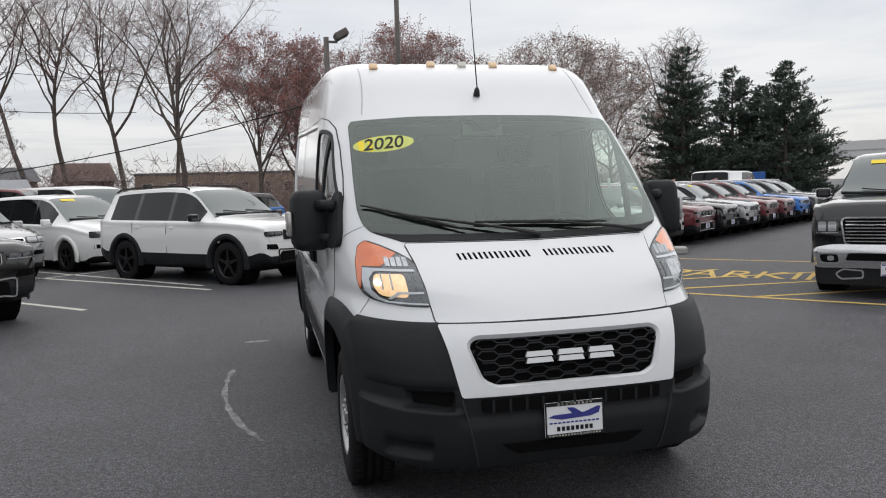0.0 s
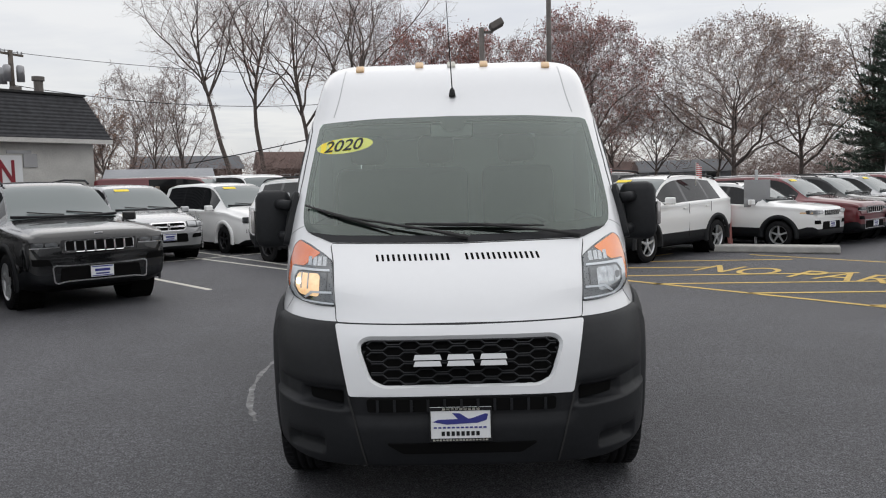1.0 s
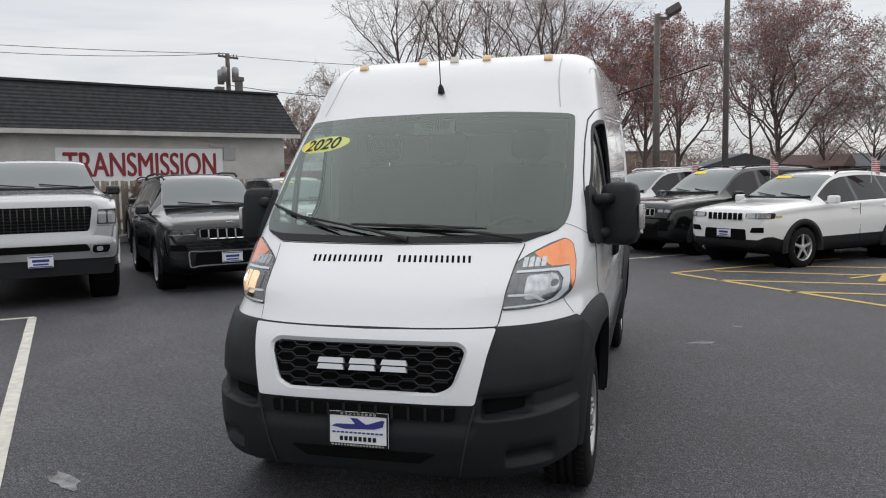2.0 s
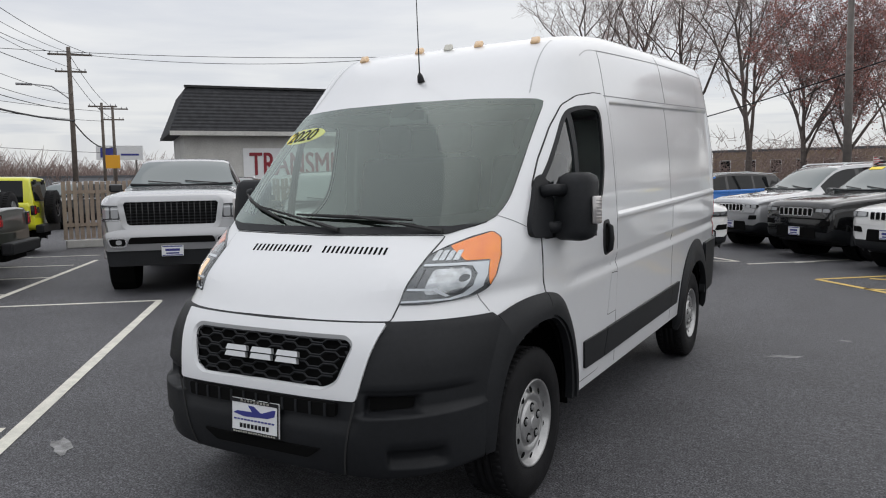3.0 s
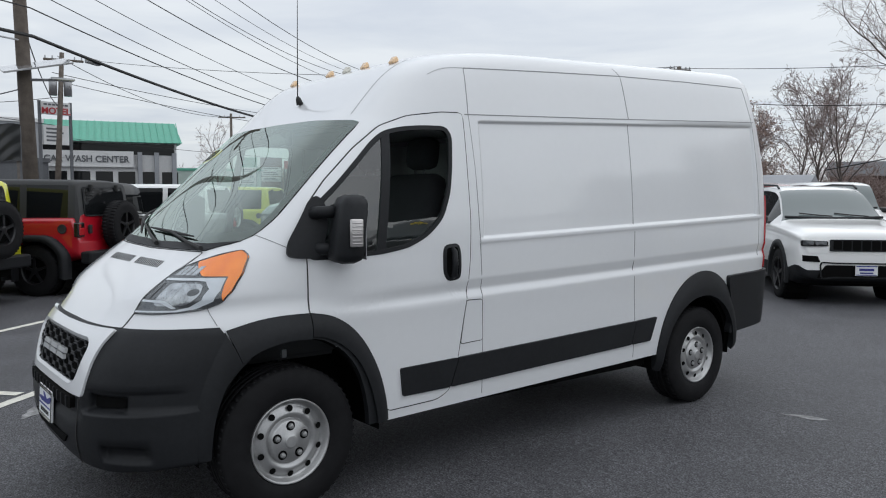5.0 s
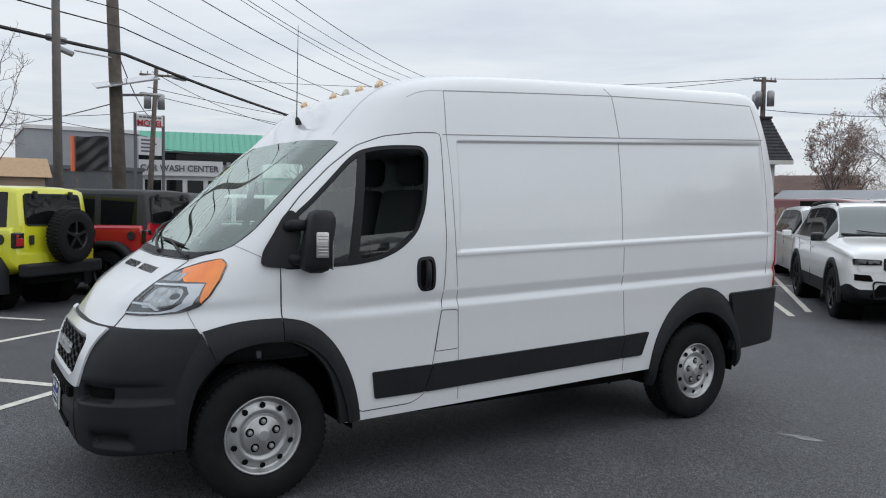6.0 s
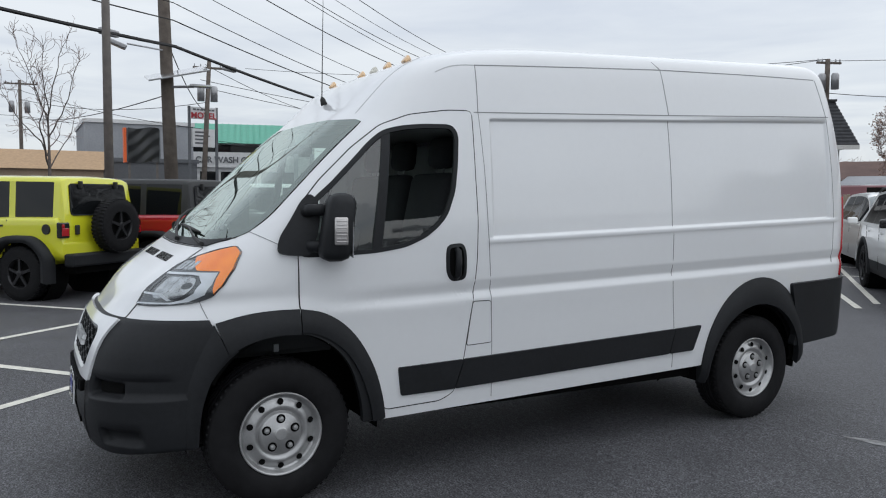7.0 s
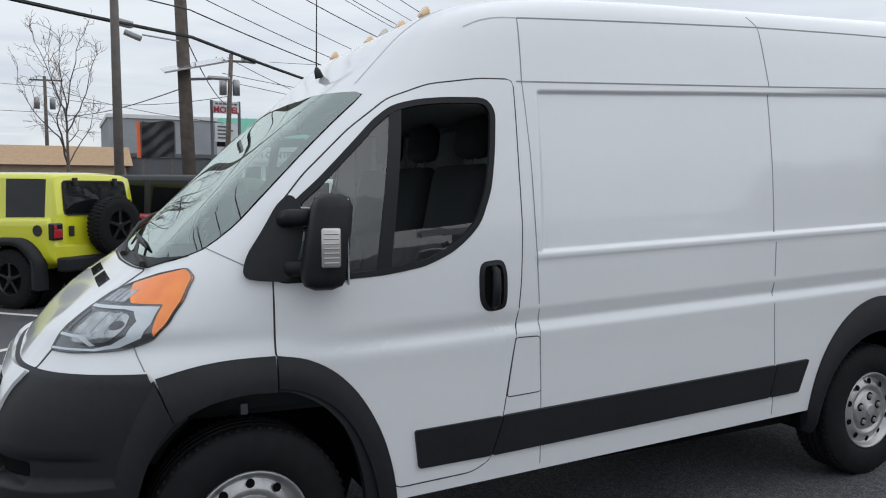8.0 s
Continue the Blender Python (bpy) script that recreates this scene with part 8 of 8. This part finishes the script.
def evergreen(x, y, h, label, seed, w=0.26):
    rng = random.Random(seed)
    t = thing("evergreen_tree", label, "tree", pose(x, y, 0), "evergreens")
    TV, TF, NV, NF = [], [], [], []
    stick(TV, TF, Vector((0, 0, -0.1)), Vector((0, 0, h * 0.6)), h * 0.02, h * 0.01, 8)
    stick(TV, TF, Vector((0, 0, h * 0.6)), Vector((0, 0, h)), h * 0.01, 0.01, 8)
    z = h * 0.06
    while z < h * 0.99:
        f = z / h
        reach = h * w * (1 - f) ** 0.75 * rng.uniform(0.6, 1.3) + 0.12
        for k in range(8 if f < 0.8 else 5):
            a = rng.uniform(0, 2 * math.pi)
            ln = reach * rng.uniform(0.55, 1.15)
            d = Vector((math.cos(a), math.sin(a), rng.uniform(-0.15, 0.25) + 0.35 * f))
            p0 = Vector((0, 0, z))
            p1 = p0 + d * ln
            stick(TV, TF, p0, p1, 0.03, 0.008, 4)
            m = int(14 + ln * 34)
            for i in range(m):
                s = rng.uniform(0.25, 1.0)
                c = p0 + d * ln * s + Vector((rng.gauss(0, 0.10), rng.gauss(0, 0.10), rng.gauss(0.02, 0.06)))
                dr = (d * 0.8 + Vector((rng.uniform(-1, 1), rng.uniform(-1, 1), rng.uniform(-0.2, 0.9)))).normalized() * rng.uniform(0.16, 0.36)
                wd = dr.cross(Vector((rng.uniform(-1, 1), rng.uniform(-1, 1), 1))).normalized() * rng.uniform(0.03, 0.06)
                b = len(NV)
                for q in (c, c + dr * 0.55 + wd, c + dr, c + dr * 0.55 - wd):
                    NV.append((q.x, q.y, q.z))
                NF.append((b, b + 1, b + 2, b + 3))
        z += h * 0.030 * rng.uniform(0.6, 1.5)
    mesh_part("trunk", TV, TF, BARK, t)
    mesh_part("crown", NV, NF, NEEDLE, t)


for i, (x, y, h, w, ln, lo) in enumerate(((-19.1, 66.2, 22.7, 6.2, (-0.22, 0.0), 0.42), (-17.2, 68.9, 23.2, 6.0, (-0.03, 0), 0.40), (-12.1, 66.4, 21.7, 6.6, (-0.08, 0), 0.34), (-8.4, 68.6, 18.8, 5.6, (0.05, 0), 0.38), (-6.8, 58.8, 22.5, 7.4, (0.0, 0), 0.24), (7.4, 51.5, 12.5, 4.0, (0, 0), 0.3))):
    tree(x, y, h, "tall bare tree with dark limbs", 11 + i, LEAF_RED if i in (2, 3) else None, w, lo, ln, limbs=12, fine=(8, 6, 4), nleaf=4000, r0=h * 0.0115, top=0.66)
for i, (x, y, h, lf, nl, w, lo, tp) in enumerate(((-1.2, 37.4, 9.8, LEAF_RED, 8000, 2.9, 0.22, 0.58), (0.6, 37.2, 9.4, LEAF_RED, 7000, 2.6, 0.24, 0.58), (2.4, 47.0, 11.0, LEAF_RED, 7000, 3.2, 0.22, 0.58), (7.7, 41.0, 10.8, LEAF_RED, 13000, 4.3, 0.20, 0.56), (13.4, 46.4, 6.8, LEAF_BR, 1800, 2.9, 0.25, 0.6), (17.3, 43.0, 10.6, LEAF_BR, 9000, 6.2, 0.18, 0.52), (22.7, 46.0, 10.0, LEAF_BR, 6000, 3.8, 0.2, 0.55), (12.6, 55.0, 8.4, LEAF_BR, 1500, 3.0, 0.25, 0.58), (19.8, 54.0, 7.6, LEAF_BR, 1500, 3.0, 0.25, 0.58))):
    tree(x, y, h, "autumn tree with sparse russet leaves" if lf is LEAF_RED else "broad oak with sparse brown leaves", 41 + i, lf, w, lo, limbs=17 if w > 4 else 12, fine=(10, 7, 4) if w > 4 else (8, 6, 4), nleaf=int(nl * 1.3), top=tp)
for i, (x, y, h) in enumerate(((-22.7, 51.2, 10.6), (-16.4, 43.8, 9.0), (-18.4, 37.2, 6.6), (-20.0, 48.0, 9.6), (-26.0, 52.0, 8.0))):
    tree(x, y, h, "slender bare tree with fine twigs", 71 + i, LEAF_BR if i == 2 else None, h * 0.24, 0.2, limbs=11, fine=(7, 6, 4), nleaf=2500 if i == 2 else 0, r0=0.11, top=0.58)
tree(-30.3, -0.3, 8.6, "young bare street tree with thin upright branches", 90, None, 1.9, 0.28, limbs=8, fine=(5, 4, 2), r0=0.10, top=0.6)
tree(-51.5, 21.0, 7.6, "young bare street tree by the car wash", 92, None, 1.8, 0.28, limbs=8, fine=(5, 4, 2), r0=0.12, top=0.6)
for i, (x, y, h) in enumerate(((26.6, 43.1, 10.6), (30.4, 43.2, 9.1), (32.2, 42.6, 7.8), (31.8, 39.6, 9.0), (28.6, 46.0, 8.0), (34.2, 40.5, 6.6))):
    evergreen(x, y, h, "tall dark green pine tree", 120 + i, 0.42)
tree(27.2, 45.5, 12.0, "bare tree rising above the pines", 131, None, 3.0, 0.35, limbs=11, fine=(8, 6, 4), top=0.66)

# far scrub and woods
rng = random.Random(5)
SV, SF = [], []
for i in range(520):
    a = radians(rng.uniform(-36, 42))
    d = rng.uniform(64, 92)
    cx, cy = -d * math.sin(a), d * math.cos(a) - 4
    hh = rng.uniform(2.2, 5.0)
    for k in range(100):
        b = rng.uniform(0, 2 * math.pi)
        p0 = Vector((cx + rng.gauss(0, 0.8), cy + rng.gauss(0, 0.8), hh * 0.95 * rng.random() ** 1.5))
        g = rng.uniform(0.10, 0.26)
        p1 = p0 + Vector((math.cos(b) * hh * g, math.sin(b) * hh * g, hh * rng.uniform(-0.04, 0.24)))
        stick(SV, SF, p0, p1, 0.024, 0.010, 3)
me = bpy.data.meshes.new("far_woods")
me.from_pydata(SV, [], SF)
me.materials.append(material("far_scrub", (0.30, 0.225, 0.20), 0.95, second=(0.20, 0.15, 0.135), scale=0.15))
tagged(new("far_woods", me), "brown leafless scrub and woods in the distance", "woods", kind="stuff")
rng = random.Random(8)
SV, SF = [], []
for i in range(300):
    a = radians(rng.uniform(48, 92))
    d = rng.uniform(95, 150)
    cx, cy = -d * math.sin(a), d * math.cos(a)
    hh = rng.uniform(3.5, 6.5)
    for k in range(90):
        b = rng.uniform(0, 2 * math.pi)
        p0 = Vector((cx + rng.gauss(0, 1.2), cy + rng.gauss(0, 1.2), rng.uniform(0, hh * 0.5)))
        p1 = p0 + Vector((math.cos(b) * hh * 0.35, math.sin(b) * hh * 0.35, hh * rng.uniform(0.3, 0.6)))
        stick(SV, SF, p0, p1, 0.05, 0.015, 3)
me = bpy.data.meshes.new("far_woods")
me.from_pydata(SV, [], SF)
me.materials.append(bpy.data.materials["far_scrub"])
tagged(new("far_woods", me), "brown leafless woods beyond the street", "woods", kind="stuff")

# pale scuffs and litter on the asphalt
SCUFF = material("pale_scuff", (0.36, 0.36, 0.36), 0.9, second=(0.10, 0.10, 0.10), scale=14)
for x, y, w, d, ang in ((1.68, 3.69, 0.16, 0.05, 20), (-1.88, -0.63, 0.20, 0.07, -30), (-1.46, 4.34, 0.16, 0.06, 10), (2.1, 4.6, 0.06, 0.04, 0), (-8.0, 18.0, 0.3, 0.15, 15)):
    bm = bmesh.new()
    k = 14
    vs = [bm.verts.new((w * math.cos(6.283 * i / k) * rng.uniform(0.6, 1.1), d * math.sin(6.283 * i / k) * rng.uniform(0.5, 1.1), 0.0035)) for i in range(k)]
    bm.faces.new(vs)
    solo("pale_scuff", bm, SCUFF, "pale scuff mark on the asphalt", "stain", m=pose(x, y, 0, 0, 0, ang), kind="structure", group="scuffs")
bm = bmesh.new()
pts = [(-1.66, 3.05), (-1.70, 2.7), (-1.71, 2.2), (-1.66, 1.7), (-1.55, 1.2), (-1.42, 0.85)]
fine = dense(pts, 0.1)
lo, hi = [], []
for i, p in enumerate(fine):
    w = 0.022 * (0.4 + rng.random())
    lo.append(bm.verts.new((p[0] - w, p[1], 0.0035)))
    hi.append(bm.verts.new((p[0] + w, p[1], 0.0035)))
for i in range(len(fine) - 1):
    bm.faces.new((lo[i], hi[i], hi[i + 1], lo[i + 1]))
solo("pale_scuff", bm, SCUFF, "curved pale scrape on the asphalt", "stain", kind="structure", group="scuffs")
